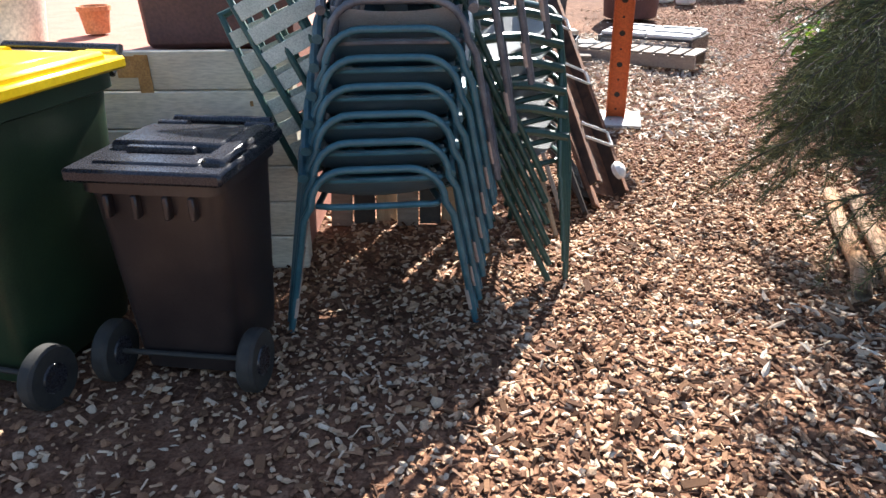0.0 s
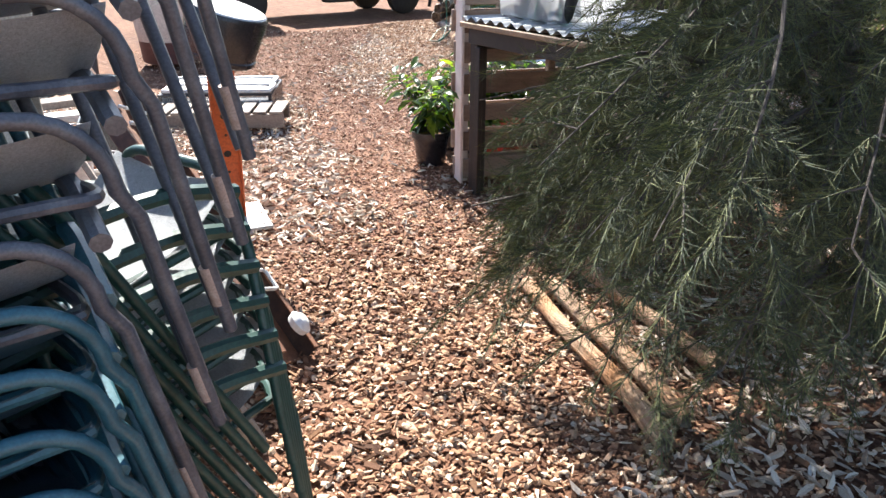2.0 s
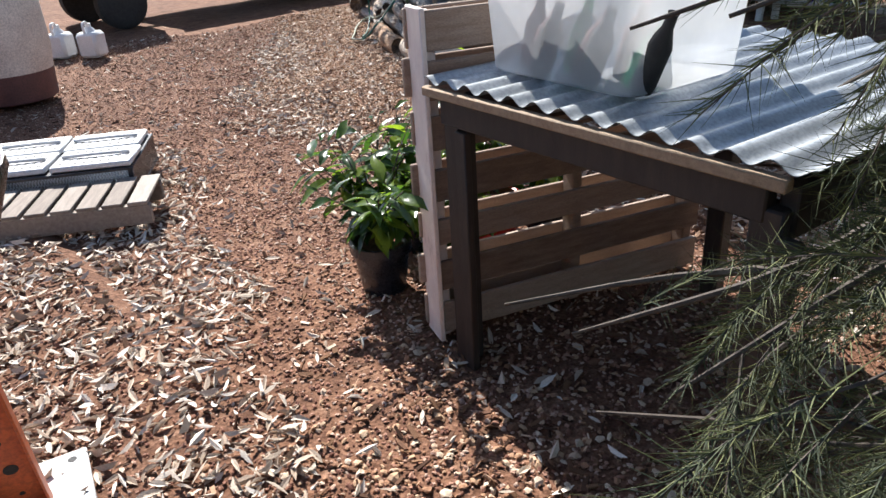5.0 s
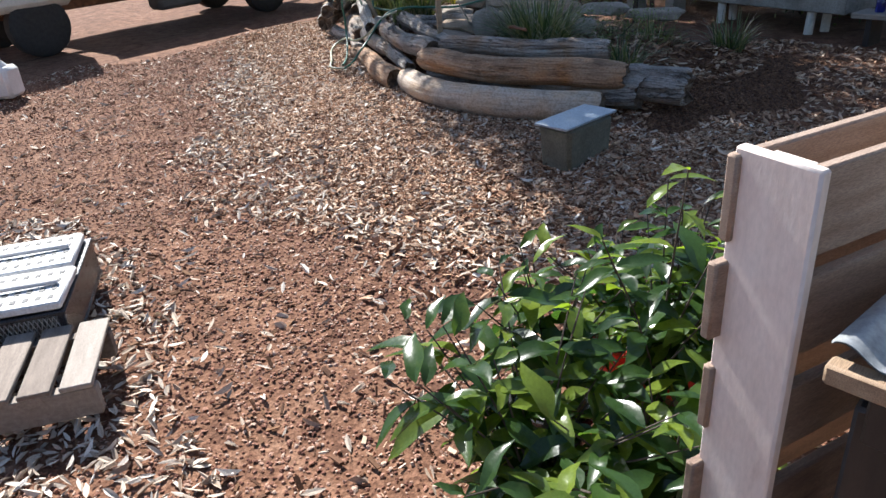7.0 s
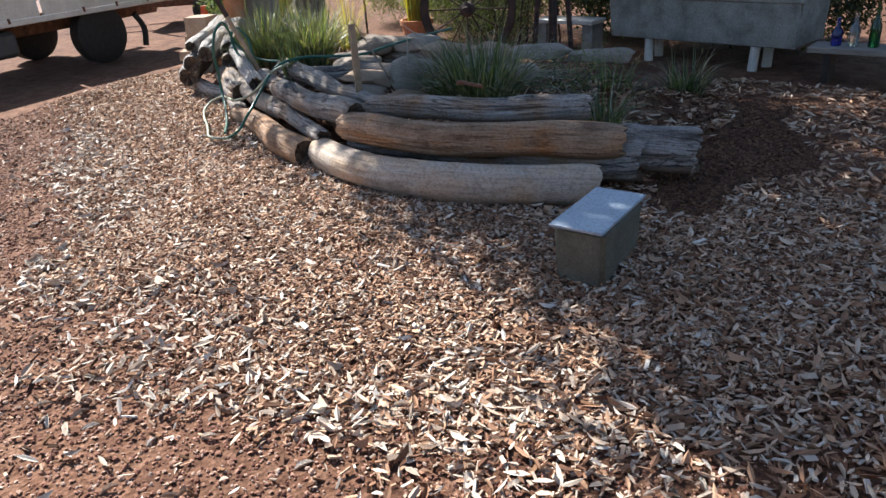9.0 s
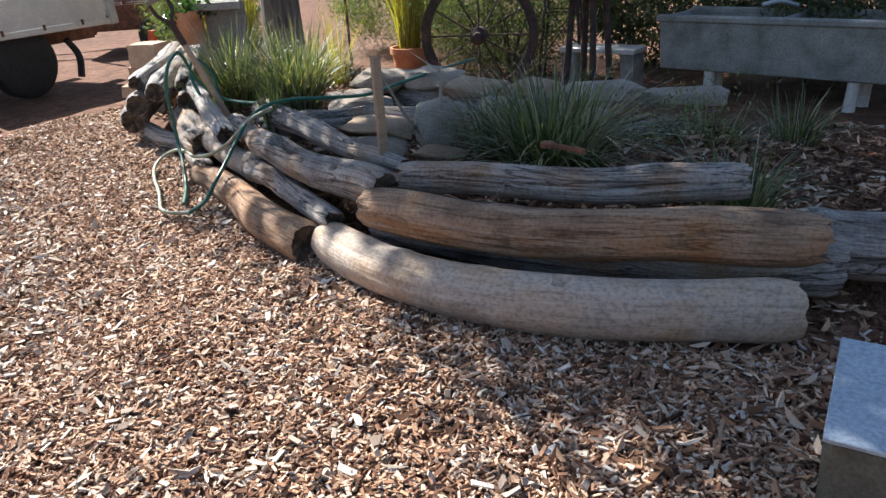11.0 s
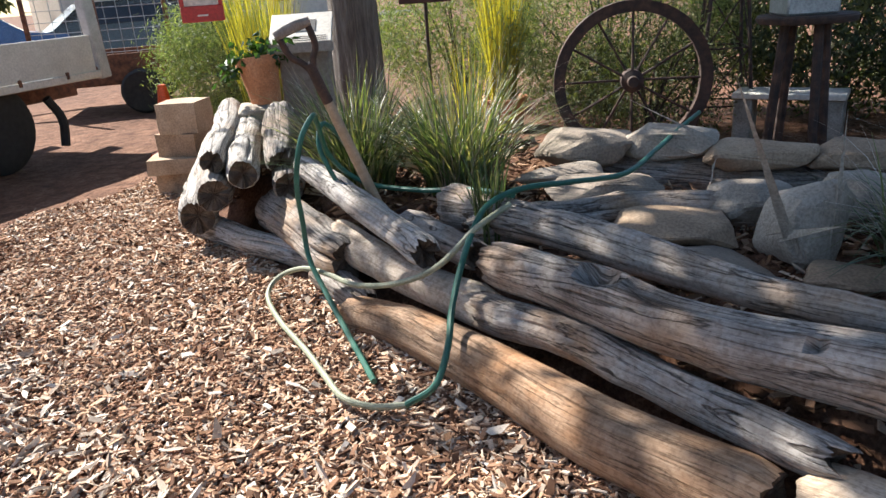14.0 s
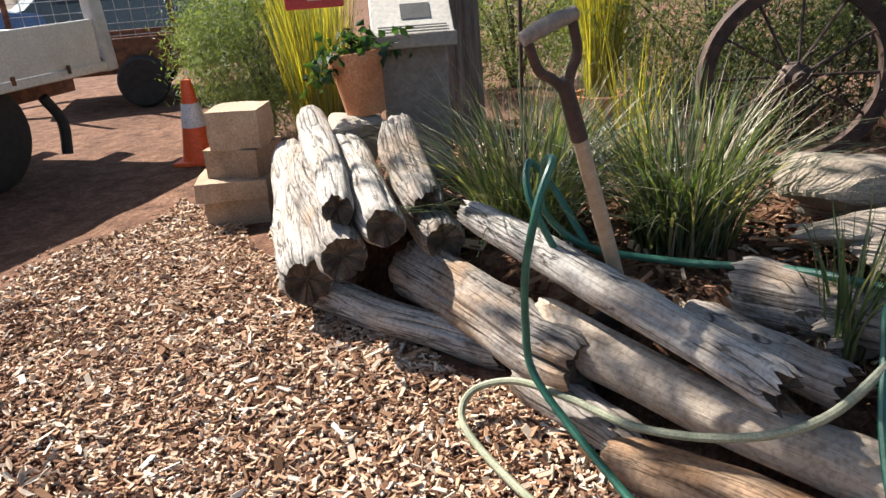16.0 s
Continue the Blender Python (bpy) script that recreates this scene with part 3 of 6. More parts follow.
def scatter(name, n, zone, kind_, size, mat, label, seed):
    """Loose pieces lying on the ground, as one mesh: chips (flat slivers) or pebbles."""
    rng = np.random.RandomState(seed)
    pts = []
    while len(pts) < n:
        x, y = rng.uniform(-2.2, 9.6), rng.uniform(-0.9, 14.2)
        wx, wy = x + 0.5 * noise.noise((x * 1.1, y * 1.1, 7)), y + 0.5 * noise.noise((x * 1.1, y * 1.1, 19))
        if rng.rand() < zone(wx, wy) and (y < 5.5 or x > 9 or edge_side(x, y) > 0.02 or zone in (zone_shade, zone_inbed, zone_humus)):
            pts.append((x, y, gz(x, y)))
    P = np.array(pts)
    if kind_ == "chip":
        base = np.array([(-1, -0.5, -1), (1, -0.9, -1), (0.85, 0.7, -1), (-0.9, 1, -1), (-0.95, -0.5, 1), (0.9, -0.85, 1), (0.8, 0.65, 1), (-0.9, 0.9, 1)], float)
        faces = np.array([(0, 1, 5, 4), (1, 2, 6, 5), (2, 3, 7, 6), (3, 0, 4, 7), (4, 5, 6, 7)])
        L = rng.uniform(size[0], size[1], n) * rng.uniform(0.6, 1.0, n)
        S = np.stack([L / 2, L * rng.uniform(0.06, 0.24, n), rng.uniform(0.001, 0.0035, n)], 1)
        tilt = rng.normal(0, 0.36, (n, 2))
        lift = 0.006 + rng.uniform(0, 0.012, n)
        bend = rng.normal(0, 0.25, n)
    elif kind_ == "leaf":
        base = np.array([(-1, 0, 0), (-0.35, -1, 1), (0.4, -0.8, 1), (1, 0.1, 0), (0.35, 0.85, 1), (-0.4, 1, 1)], float)
        faces = np.array([(0, 1, 2, 3), (0, 3, 4, 5)])
        L = rng.uniform(size[0], size[1], n)
        S = np.stack([L / 2, L * rng.uniform(0.08, 0.16, n), L * rng.uniform(0.0, 0.09, n)], 1)
        tilt = rng.normal(0, 0.3, (n, 2))
        lift = 0.01 + rng.uniform(0, 0.014, n)
        bend = rng.normal(0, 0.3, n)
    else:
        base = np.array([(1, 0.1, 0), (0.1, 1, 0.1), (-1, 0, 0.05), (0, -1, -0.05), (0.6, 0.65, 0.55), (-0.6, 0.5, 0.6), (-0.5, -0.65, 0.55), (0.6, -0.55, 0.6), (0, 0, 0.95), (0, 0, -0.8)], float)
        faces = np.array([(0, 4, 7, 7), (0, 1, 4, 4), (1, 5, 4, 4), (1, 2, 5, 5), (2, 6, 5, 5), (2, 3, 6, 6), (3, 7, 6, 6), (3, 0, 7, 7),
                          (4, 5, 8, 8), (5, 6, 8, 8), (6, 7, 8, 8), (7, 4, 8, 8)])
        r = rng.uniform(size[0], size[1], n) * rng.uniform(0.5, 1.0, n)
        S = np.stack([r * rng.uniform(0.8, 1.3, n), r * rng.uniform(0.7, 1.1, n), r * rng.uniform(0.5, 0.8, n)], 1)
        tilt = rng.normal(0, 0.4, (n, 2))
        lift = r * 0.3
        bend = np.zeros(n)
    k = len(base)
    V = base[None] * S[:, None, :]
    if kind_ != "pebble":
        V[:, :, 2] += bend[:, None] * (V[:, :, 0] ** 2) / (S[:, 0:1] + 1e-6)
    else:
        V *= 1 + rng.normal(0, 0.12, (n, k, 1))
    yaw = rng.uniform(0, 2 * np.pi, n)
    cx, sx, cy, sy = np.cos(tilt[:, 0]), np.sin(tilt[:, 0]), np.cos(tilt[:, 1]), np.sin(tilt[:, 1])
    x, y, z = V[:, :, 0], V[:, :, 1], V[:, :, 2]
    y, z = y * cx[:, None] - z * sx[:, None], y * sx[:, None] + z * cx[:, None]
    x, z = x * cy[:, None] + z * sy[:, None], -x * sy[:, None] + z * cy[:, None]
    c, s = np.cos(yaw)[:, None], np.sin(yaw)[:, None]
    x, y = x * c - y * s, x * s + y * c
    V = np.stack([x + P[:, 0:1], y + P[:, 1:2], z + (P[:, 2] + lift)[:, None]], 2).reshape(-1, 3)
    F = (faces[None] + (np.arange(n) * k)[:, None, None]).reshape(-1, 4)
    me = bpy.data.meshes.new(name)
    flat = [(a, b, c_) if c_ == d else (a, b, c_, d) for a, b, c_, d in F.tolist()]
    me.from_pydata(V.tolist(), [], flat)
    me.materials.append(MAT[mat])
    ob = new(name, me)
    tagged(ob, label, "ground cover", kind="stuff")


def on_path(x, y):
    return -1.9 < x and edge_side(x, y) > 0.05 if y > 5.5 else True


def zone_start(x, y):
    if y > 6.5:
        return 0.0
    c = 0.25 + 0.38 * y
    return max(0.0, 1 - abs(x - c) / 2.4) * (1 - smooth01(3.4, 5.2, y))


def zone_mid(x, y):
    if not 2.7 < y < 13.5 or edge_side(x, y) < 0.3:
        return 0.0
    c = 1.2 + 0.34 * y
    return max(0.0, 1 - abs(x - c) / 3.0) * smooth01(2.8, 4.6, y)


def zone_bed(x, y):
    """Fresh mulch along the logs."""
    if not 4.5 < y < 13.4:
        return 0.0
    d = edge_side(x, y)
    if d < 0.02 or d > 2.6:
        return 0.0
    return (1 - smooth01(0.7, 1.9, d + 0.5 * smooth01(9.0, 10.3, y) - 0.3)) * (1.0 if y > 6 else 0.5)


def zone_inbed(x, y):
    return 1.0 if 7.0 < y < 12.4 and -2.6 < edge_side(x, y) < -0.15 else 0.0


def zone_right(x, y):
    if not (x < 4.2 and 0.0 < y < 5.2):
        return 0.0
    return 0.6 * smooth01(0.0, 0.9, x - 0.45 - 0.42 * y) * (0.12 if x > 2.5 and y > 3.3 else 1.0)


def zone_left(x, y):
    return 1.0 if 0.4 < x < 3.2 and 4.5 < y < 9.5 and x < 0.3 + 0.36 * y else 0.0


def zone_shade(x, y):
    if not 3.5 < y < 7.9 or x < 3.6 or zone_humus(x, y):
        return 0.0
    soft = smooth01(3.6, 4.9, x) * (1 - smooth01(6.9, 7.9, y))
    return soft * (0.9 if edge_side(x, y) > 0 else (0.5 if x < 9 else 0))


def zone_humus(x, y):
    """Bare dark soil past the ends of the logs."""
    return 1.0 if ((x - 7.35) / 1.05) ** 2 + ((y - 6.72) / 0.42) ** 2 < 1 else 0.0


def zone_band(x, y):
    """The pale rim where the mulch thins out."""
    if not 6.2 < y < 12.4:
        return 0.0
    d = edge_side(x, y) + 0.5 * smooth01(9.0, 10.3, y)
    return math.exp(-((d - 1.75) / 0.32) ** 2)


scatter("gravel", 34000, zone_start, "pebble", (0.009, 0.021), "pebble", "orange-brown laterite gravel on the path", 1)
scatter("path_gravel", 72000, zone_mid, "pebble", (0.006, 0.0135), "redpebble", "fine red laterite gravel on the open yard", 2)
scatter("bark_litter", 14000, lambda x, y: max(zone_start(x, y), 0.2 * zone_mid(x, y), zone_bed(x, y)), "chip", (0.03, 0.08), "bark", "dark bark slivers among the gravel", 3)
scatter("wood_chips", 17000, lambda x, y: max(0.6 * zone_start(x, y) * (1 - 0.85 * smooth01(2.6, 4.2, y)), 0.5 * zone_right(x, y), 0.04 * zone_mid(x, y)), "chip", (0.018, 0.05), "chip", "tan wood chips strewn over the path", 4)
scatter("mulch", 86000, zone_bed, "chip", (0.016, 0.052), "chip", "thick tan wood-chip mulch along the logs", 5)
scatter("pale_mulch", 12000, lambda x, y: max(zone_bed(x, y), zone_shade(x, y)), "chip", (0.03, 0.075), "palechip", "pale splintered wood chips in the mulch", 6)
scatter("fallen_leaves", 15000, lambda x, y: max(zone_right(x, y), zone_left(x, y), 0.1 * zone_mid(x, y), 0.9 * zone_band(x, y)), "leaf", (0.035, 0.09), "palechip", "bleached fallen gum leaves lying on the ground", 7)
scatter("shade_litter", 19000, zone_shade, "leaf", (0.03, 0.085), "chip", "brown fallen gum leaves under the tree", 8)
scatter("humus", 9000, zone_humus, "pebble", (0.006, 0.017), "bark", "dark crumbly humus beside the logs", 12)
scatter("bed_litter", 9000, zone_inbed, "chip", (0.03, 0.11), "bark", "dark bark and leaf litter in the garden bed", 9)
scatter("bed_straw", 3000, zone_inbed, "chip", (0.05, 0.14), "chip", "dry straw-coloured litter in the garden bed", 10)

# logs of the garden bed


def log(label, pts, r, mat, seed, rough=1.0, flat=1.0, category="log", name="log", group="garden bed logs", hollow=True, seg=54, holes=()):
    rr = r if isinstance(r, tuple) else (r, r)
    P = spline(pts, 54)
    base = P[0].copy()
    ln = [0.0]
    for a, b in zip(P, P[1:]):
        ln.append(ln[-1] + (b - a).length)
    g = Geo()
    vs, gr = [], []
    n = len(P)
    T = [(P[min(i + 1, n - 1)] - P[max(i - 1, 0)]).normalized() for i in range(n)]
    rng = random.Random(seed)
    splits = [(rng.uniform(0, 6.28), rng.uniform(0.05, 0.13), rng.uniform(-0.5, 0.5), rng.uniform(-0.2, 0.7), rng.uniform(0.3, 0.8)) for _ in range(6)]
    knots = [(rng.uniform(.1, .9) * ln[-1], rng.uniform(1.2, 4.0), rng.uniform(.03, .06)) for _ in range(3)]
    for i in range(n):
        side = T[i].cross(Vector((0, 0, 1))).normalized()
        up = side.cross(T[i])
        u = i / (n - 1)
        mean = rr[0] + (rr[1] - rr[0]) * u
        rad = mean * (1 + 0.1 * rough * noise.noise((ln[i] * 2.6, seed * 7.7, 1)))
        off = (side * noise.noise((ln[i] * 1.9, seed * 3.1, 5)) + up * noise.noise((ln[i] * 1.9, seed * 3.1, 9))) * 0.02 * rough * min(1, 6 * u, 6 - 6 * u)
        for k in range(seg):
            a = 2 * math.pi * k / seg
            ca_, sa_ = math.cos(a), math.sin(a)
            q = rad * (1 + 0.14 * rough * noise.noise((ca_ * 1.1, sa_ * 1.1, ln[i] * 1.7 + seed))
                       + 0.035 * rough * noise.noise((ca_ * 3.4, sa_ * 3.4, ln[i] * 2.2 + seed * 3))
                       + 0.018 * rough * noise.noise((ca_ * 9, sa_ * 9, ln[i] * 2.5 + seed * 5)))
            for c0, wd, tw, u0, ul in splits:
                if u0 < u < u0 + ul:
                    da = (a - c0 - tw * u - 0.25 * noise.noise((ln[i] * 2.5, c0, seed)) + math.pi) % (2 * math.pi) - math.pi
                    if abs(da) < 3 * wd:
                        q -= rad * 0.14 * min(rough, 1.2) * math.exp(-(da / wd) ** 2) * min(1, 8 * (u - u0), 8 * (u0 + ul - u))
            for kl, ka, kr in knots:
                da = ((a - ka + math.pi) % (2 * math.pi) - math.pi) * mean
                d2 = ((ln[i] - kl) ** 2 + da * da) / (kr * kr)
                if d2 < 9:
                    q += mean * 0.16 * rough * math.exp(-d2) - mean * 0.22 * rough * math.exp(-d2 * 9)
            for hu, ha, hl, hw, hd in holes:
                da = ((a - ha + math.pi) % (2 * math.pi) - math.pi) * mean
                d2 = ((ln[i] - hu * ln[-1]) / hl) ** 2 + (da / hw) ** 2
                if d2 < 9:
                    q += 0.25 * hd * math.exp(-((math.sqrt(d2) - 1.5) / .5) ** 2) - hd * math.exp(-d2 ** 2)
            end = 1 - 0.16 * (max(0, 1 - u / 0.05) ** 2 + max(0, 1 - (1 - u) / 0.05) ** 2)
            ragged = max(0.0, 1 - min(i, n - 1 - i) / 3.0)
            jag = T[i] * (0.035 * rough * ragged * noise.noise((ca_ * 2.6, sa_ * 2.6, seed * 5 + (0 if i < n / 2 else 9))) + 0.012 * rough * ragged * noise.noise((ca_ * 9, sa_ * 9, seed * 5)))
            vs.append(P[i] - base + off + (side * ca_ + up * sa_ * flat) * q * end + jag)
            gr.append((ln[i], ca_ * rad, sa_ * rad))
    fs = [(i * seg + k, (i + 1) * seg + k, (i + 1) * seg + (k + 1) % seg, i * seg + (k + 1) % seg) for i in range(n - 1) for k in range(seg)]
    g.add(vs, fs, 0, gr)
    for e, sgn in ((0, -1), (n - 1, 1)):
        ring = vs[e * seg:(e + 1) * seg]
        ctr = sum((Vector(p) for p in ring), Vector()) / seg
        inner = [ctr + (Vector(p) - ctr) * 0.55 - T[e] * sgn * (0.012 + (0.02 if hollow else 0) * rng.random()) for p in ring]
        cv = [Vector(p) for p in ring] + inner + [ctr - T[e] * sgn * (0.03 if hollow else 0.01)]
        cf = []
        for k in range(seg):
            l = (k + 1) % seg
            q1, q2 = (k, l, seg + l, seg + k), (seg + k, seg + l, 2 * seg)
            cf += [q1, q2] if sgn > 0 else [q1[::-1], q2[::-1]]
        g.add(cv, cf, 1, [(0, p[0] - base[0], p[2]) for p in cv])
    ob = new(name, g.mesh(name, [MAT[mat], MAT["endgrain"]]))
    ob.location = base
    return tagged(ob, label, category, group)


log("long pale smooth log bowed outwards along the ground", [(6.07, 9.12, .175), (5.93, 8.83, .175), (5.84, 8.57, .18), (5.8, 8.3, .185), (5.81, 8.05, .19), (5.86, 7.78, .19), (5.94, 7.53, .19), (6.06, 7.22, .19)], (.098, .115), "logpale", 1, 0.45, holes=((.62, 1.25, .03, .02, .03), (.8, 1.0, .02, .015, .02)))
log("orange-brown weathered log lying on the pale log", [(6.03, 8.86, .37), (6.0, 8.5, .375), (6.01, 8.2, .37), (6.08, 7.85, .37), (6.15, 7.6, .37), (6.28, 7.17, .365)], (.09, .1), "logwarm", 2, 1.0)
log("grey cracked log along the top of the bed edge", [(6.17, 8.76, .475), (6.22, 8.4, .48), (6.29, 8.0, .475), (6.38, 7.75, .475), (6.51, 7.45, .47)], (.068, .074), "log", 3, 0.95)
log("dark splintered log end beyond the stacked logs", [(6.42, 7.55, .28), (6.48, 7.15, .27), (6.54, 6.84, .265)], (.115, .125), "log", 4, 1.5)
log("dark log wedged behind the pale log", [(6.22, 8.9, .24), (6.2, 8.2, .25), (6.3, 7.5, .25), (6.36, 7.1, .24)], (.125, .13), "log", 5, 1.0)
log("thick grey log with a dark knot hollow", [(6.09, 8.79, .43), (6.21, 9.05, .43), (6.33, 9.36, .42), (6.5, 9.66, .42), (6.7, 10.02, .4)], (.088, .075), "log", 6, 0.9, holes=((.66, 1.95, .055, .028, .06), (.74, 1.8, .02, .012, .03), (.25, 2.3, .02, .015, .03)))
log("long silver-grey tapering log above the hollow log", [(6.3, 8.82, .475), (6.46, 9.17, .47), (6.74, 9.58, .46), (7.03, 10.1, .45), (7.16, 10.34, .44)], (.036, .088), "log", 7, 1.1)
log("split grey log with a deep open crack", [(6.07, 9.06, .27), (6.24, 9.37, .275), (6.49, 9.75, .275), (6.64, 10.04, .26)], (.055, .072), "log", 8, 1.5, flat=0.85)
log("fallen brown log resting on the mulch", [(6.02, 9.19, .165), (6.16, 9.53, .17), (6.37, 9.87, .17), (6.65, 10.32, .145), (6.79, 10.62, .115)], (.104, .07), "logwarm", 9, 0.6)
log("yellow-grey split log above the brown log", [(7.19, 10.89, .265), (7.0, 10.62, .265), (6.85, 10.42, .26), (6.71, 10.13, .25), (6.6, 9.93, .24)], (.076, .064), "logpale", 10, 0.9)
log("bleached white driftwood log with a knotted end", [(7.4, 11.16, .52), (7.21, 10.9, .49), (7.06, 10.71, .47), (6.94, 10.56, .46), (6.82, 10.38, .42), (6.72, 10.26, .4)], (.052, .062), "logwhite", 11, 1.3)
log("short grey log behind the bleached log", [(7.02, 10.48, .39), (6.93, 10.32, .38), (6.84, 10.13, .36)], (.068, .064), "log", 12, 1.0)
log("short broken grey log half in the mulch", [(7.06, 10.92, .15), (6.93, 10.73, .145), (6.82, 10.57, .135)], (.062, .058), "log", 13, 1.2)
log("pale cracked log lying along the mulch edge", [(7.56, 11.98, .14), (7.4, 11.64, .145), (7.29, 11.41, .15), (7.19, 11.0, .135)], (.07, .06), "logwhite", 14, 1.0)
log("dark log in the shade under the bleached log", [(7.5, 11.42, .26), (7.26, 11.1, .26), (6.98, 10.72, .24)], (.105, .095), "log", 15, 1.0)
log("sawn grey log end on top of the heap", [(7.27, 11.57, .55), (7.75, 11.87, .58), (8.32, 12.23, .62)], (.062, .078), "logwhite", 16, 1.2)
log("dark hollow log end low in the heap", [(7.2, 11.53, .41), (7.68, 11.87, .41), (8.35, 12.34, .4)], (.086, .1), "log", 17, 1.0)
log("grey log with round sawn end in the heap", [(7.28, 11.41, .495), (7.65, 11.66, .52), (8.25, 12.06, .56)], (.08, .078), "logwhite", 18, 0.9)
log("gnarled charred stump end in the heap", [(7.48, 11.34, .5), (7.72, 11.49, .57), (7.98, 11.64, .65)], (.066, .08), "log", 19, 2.0)
log("pale log on the outer side of the heap", [(7.3, 11.74, .26), (7.75, 12.03, .32), (8.45, 12.46, .4)], (.1, .1), "logwhite", 20, 1.0)
log("shaded log end tucked under the gnarled stump", [(7.4, 11.25, .41), (7.68, 11.44, .41), (8.0, 11.66, .4)], (.075, .085), "log", 23, 0.9)
log("dark grey log lying across behind the hose", [(6.97, 10.2, .4), (7.3, 9.72, .38), (7.5, 9.2, .36)], (.075, .085), "log", 21, 1.2)
log("long dark beam under the back row of stones", [(8.12, 10.1, .36), (7.95, 9.4, .36), (7.95, 8.6, .34)], (.09, .09), "log", 22, 0.9)

# loose stones


def rock(label, at, size, rz, seed, mat="stone", group="bed stones", name="rock", tilt=0.0):
    rng = random.Random(seed * 13 + 5)
    bm = bmesh.new()
    for k in range(22):
        p = Vector((rng.gauss(0, 1), rng.gauss(0, 1), rng.gauss(0, 1))).normalized()
        p = Vector([math.copysign(abs(c) ** 0.7, c) for c in p]) * rng.uniform(.86, 1.1)
        bm.verts.new((p.x * size[0] / 2, p.y * size[1] / 2, p.z * size[2] / 2))
    hull = bmesh.ops.convex_hull(bm, input=bm.verts)
    bmesh.ops.delete(bm, geom=list({g_ for g_ in hull["geom_interior"] if isinstance(g_, bmesh.types.BMVert)}), context='VERTS')
    bmesh.ops.bevel(bm, geom=bm.edges[:], offset=min(size) * .06, segments=1, affect='EDGES')
    bmesh.ops.triangulate(bm, faces=bm.faces[:])
    bmesh.ops.subdivide_edges(bm, edges=bm.edges[:], cuts=2, use_grid_fill=True)
    for v in bm.verts:
        v.co += v.co.normalized() * (.012 * noise.noise(v.co * 16 + Vector((seed, 0, 0))) + .006 * noise.noise(v.co * 45))
    me = bpy.data.meshes.new(name)
    bm.to_mesh(me)
    bm.free()
    me.materials.append(MAT[mat])
    me.polygons.foreach_set("use_smooth", [True] * len(me.polygons))
    me.set_sharp_from_angle(angle=radians(26))
    ob = new(name, me)
    ob.matrix_world = pose(*at, tilt, 0, rz)
    return tagged(ob, label, "rock", group)


rock("pale rounded rock in the back row", (8.0, 9.98, .5), (.42, .5, .17), 8, 1)
rock("flat grey rock in the back row", (8.05, 9.6, .5), (.4, .46, .15), -6, 2)
rock("long tan slab in the back row", (7.94, 9.2, .49), (.36, .5, .13), 5, 3, "sandstone")
rock("tan flat stone in the back row", (7.95, 8.85, .48), (.34, .48, .12), -3, 4, "sandstone")
rock("grey slab in the back row", (8.02, 8.42, .47), (.32, .5, .12), 6, 5)
rock("grey slab at the end of the back row", (8.1, 7.95, .44), (.34, .52, .12), 12, 6)
rock("split grey stone lying flat", (7.45, 9.8, .44), (.34, .46, .12), 20, 7)
rock("thin grey stone slab", (7.6, 10.0, .46), (.25, .42, .09), 10, 8)
rock("large pale rock beside the timber stake", (7.1, 9.1, .45), (.26, .27, .38), 30, 9, "stone", tilt=18)
rock("broad tan flagstone lying flat in the bed", (7.2, 9.5, .38), (.36, .5, .13), 12, 10, "sandstone")
rock("dark grey flagstone in the bed", (6.95, 9.35, .36), (.38, .52, .13), -14, 11)
rock("grey stone beyond the flagstone", (7.45, 9.25, .42), (.26, .34, .16), 0, 12)
rock("pale stone by the grass clump", (7.5, 8.88, .43), (.34, .36, .18), 0, 13)
rock("low stone behind the grass clump", (7.55, 8.45, .4), (.34, .5, .14), 5, 14)
rock("small stone below the large rock", (6.9, 8.95, .34), (.24, .32, .12), 0, 15, "sandstone")

# cut stone block standing alone in the mulch
blk = thing("stone_block", "olive-grey concrete block with a blue-grey sheet on top", "block", (5.42, 7.005, 0.045), -4)
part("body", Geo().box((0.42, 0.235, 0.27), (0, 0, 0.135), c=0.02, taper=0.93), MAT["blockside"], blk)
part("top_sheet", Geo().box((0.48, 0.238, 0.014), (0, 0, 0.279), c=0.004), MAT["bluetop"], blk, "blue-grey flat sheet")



def rough_block(size, seed):
    """A quarried block: a box cut into a grid, with uneven faces and worn corners."""
    n = 8
    vs, fs, seen = [], [], {}

    def corner(p):
        key = tuple(round(c * n) for c in p)
        if key not in seen:
            v = Vector(p)
            v *= 1 - 0.035 * max(0, v.length - 1.25)
            v = Vector([v[q] * size[q] / 2 for q in range(3)])
            seen[key] = len(vs)
            vs.append(v * (1 + 0.07 * noise.noise(v * 7 + Vector((seed, 0, 0))) + 0.025 * noise.noise(v * 24 + Vector((0, seed, 0)))))
        return seen[key]

    for a in range(3):
        b, c = (a + 1) % 3, (a + 2) % 3
        for sgn in (-1, 1):
            for j in range(n):
                for k in range(n):
                    q = []
                    for dj, dk in ((0, 0), (1, 0), (1, 1), (0, 1)):
                        p = [0, 0, 0]
                        p[a], p[b], p[c] = sgn, 2 * (j + dj) / n - 1, 2 * (k + dk) / n - 1
                        q.append(corner(p))
                    fs.append(q if sgn > 0 else q[::-1])
    return Geo().add(vs, fs)


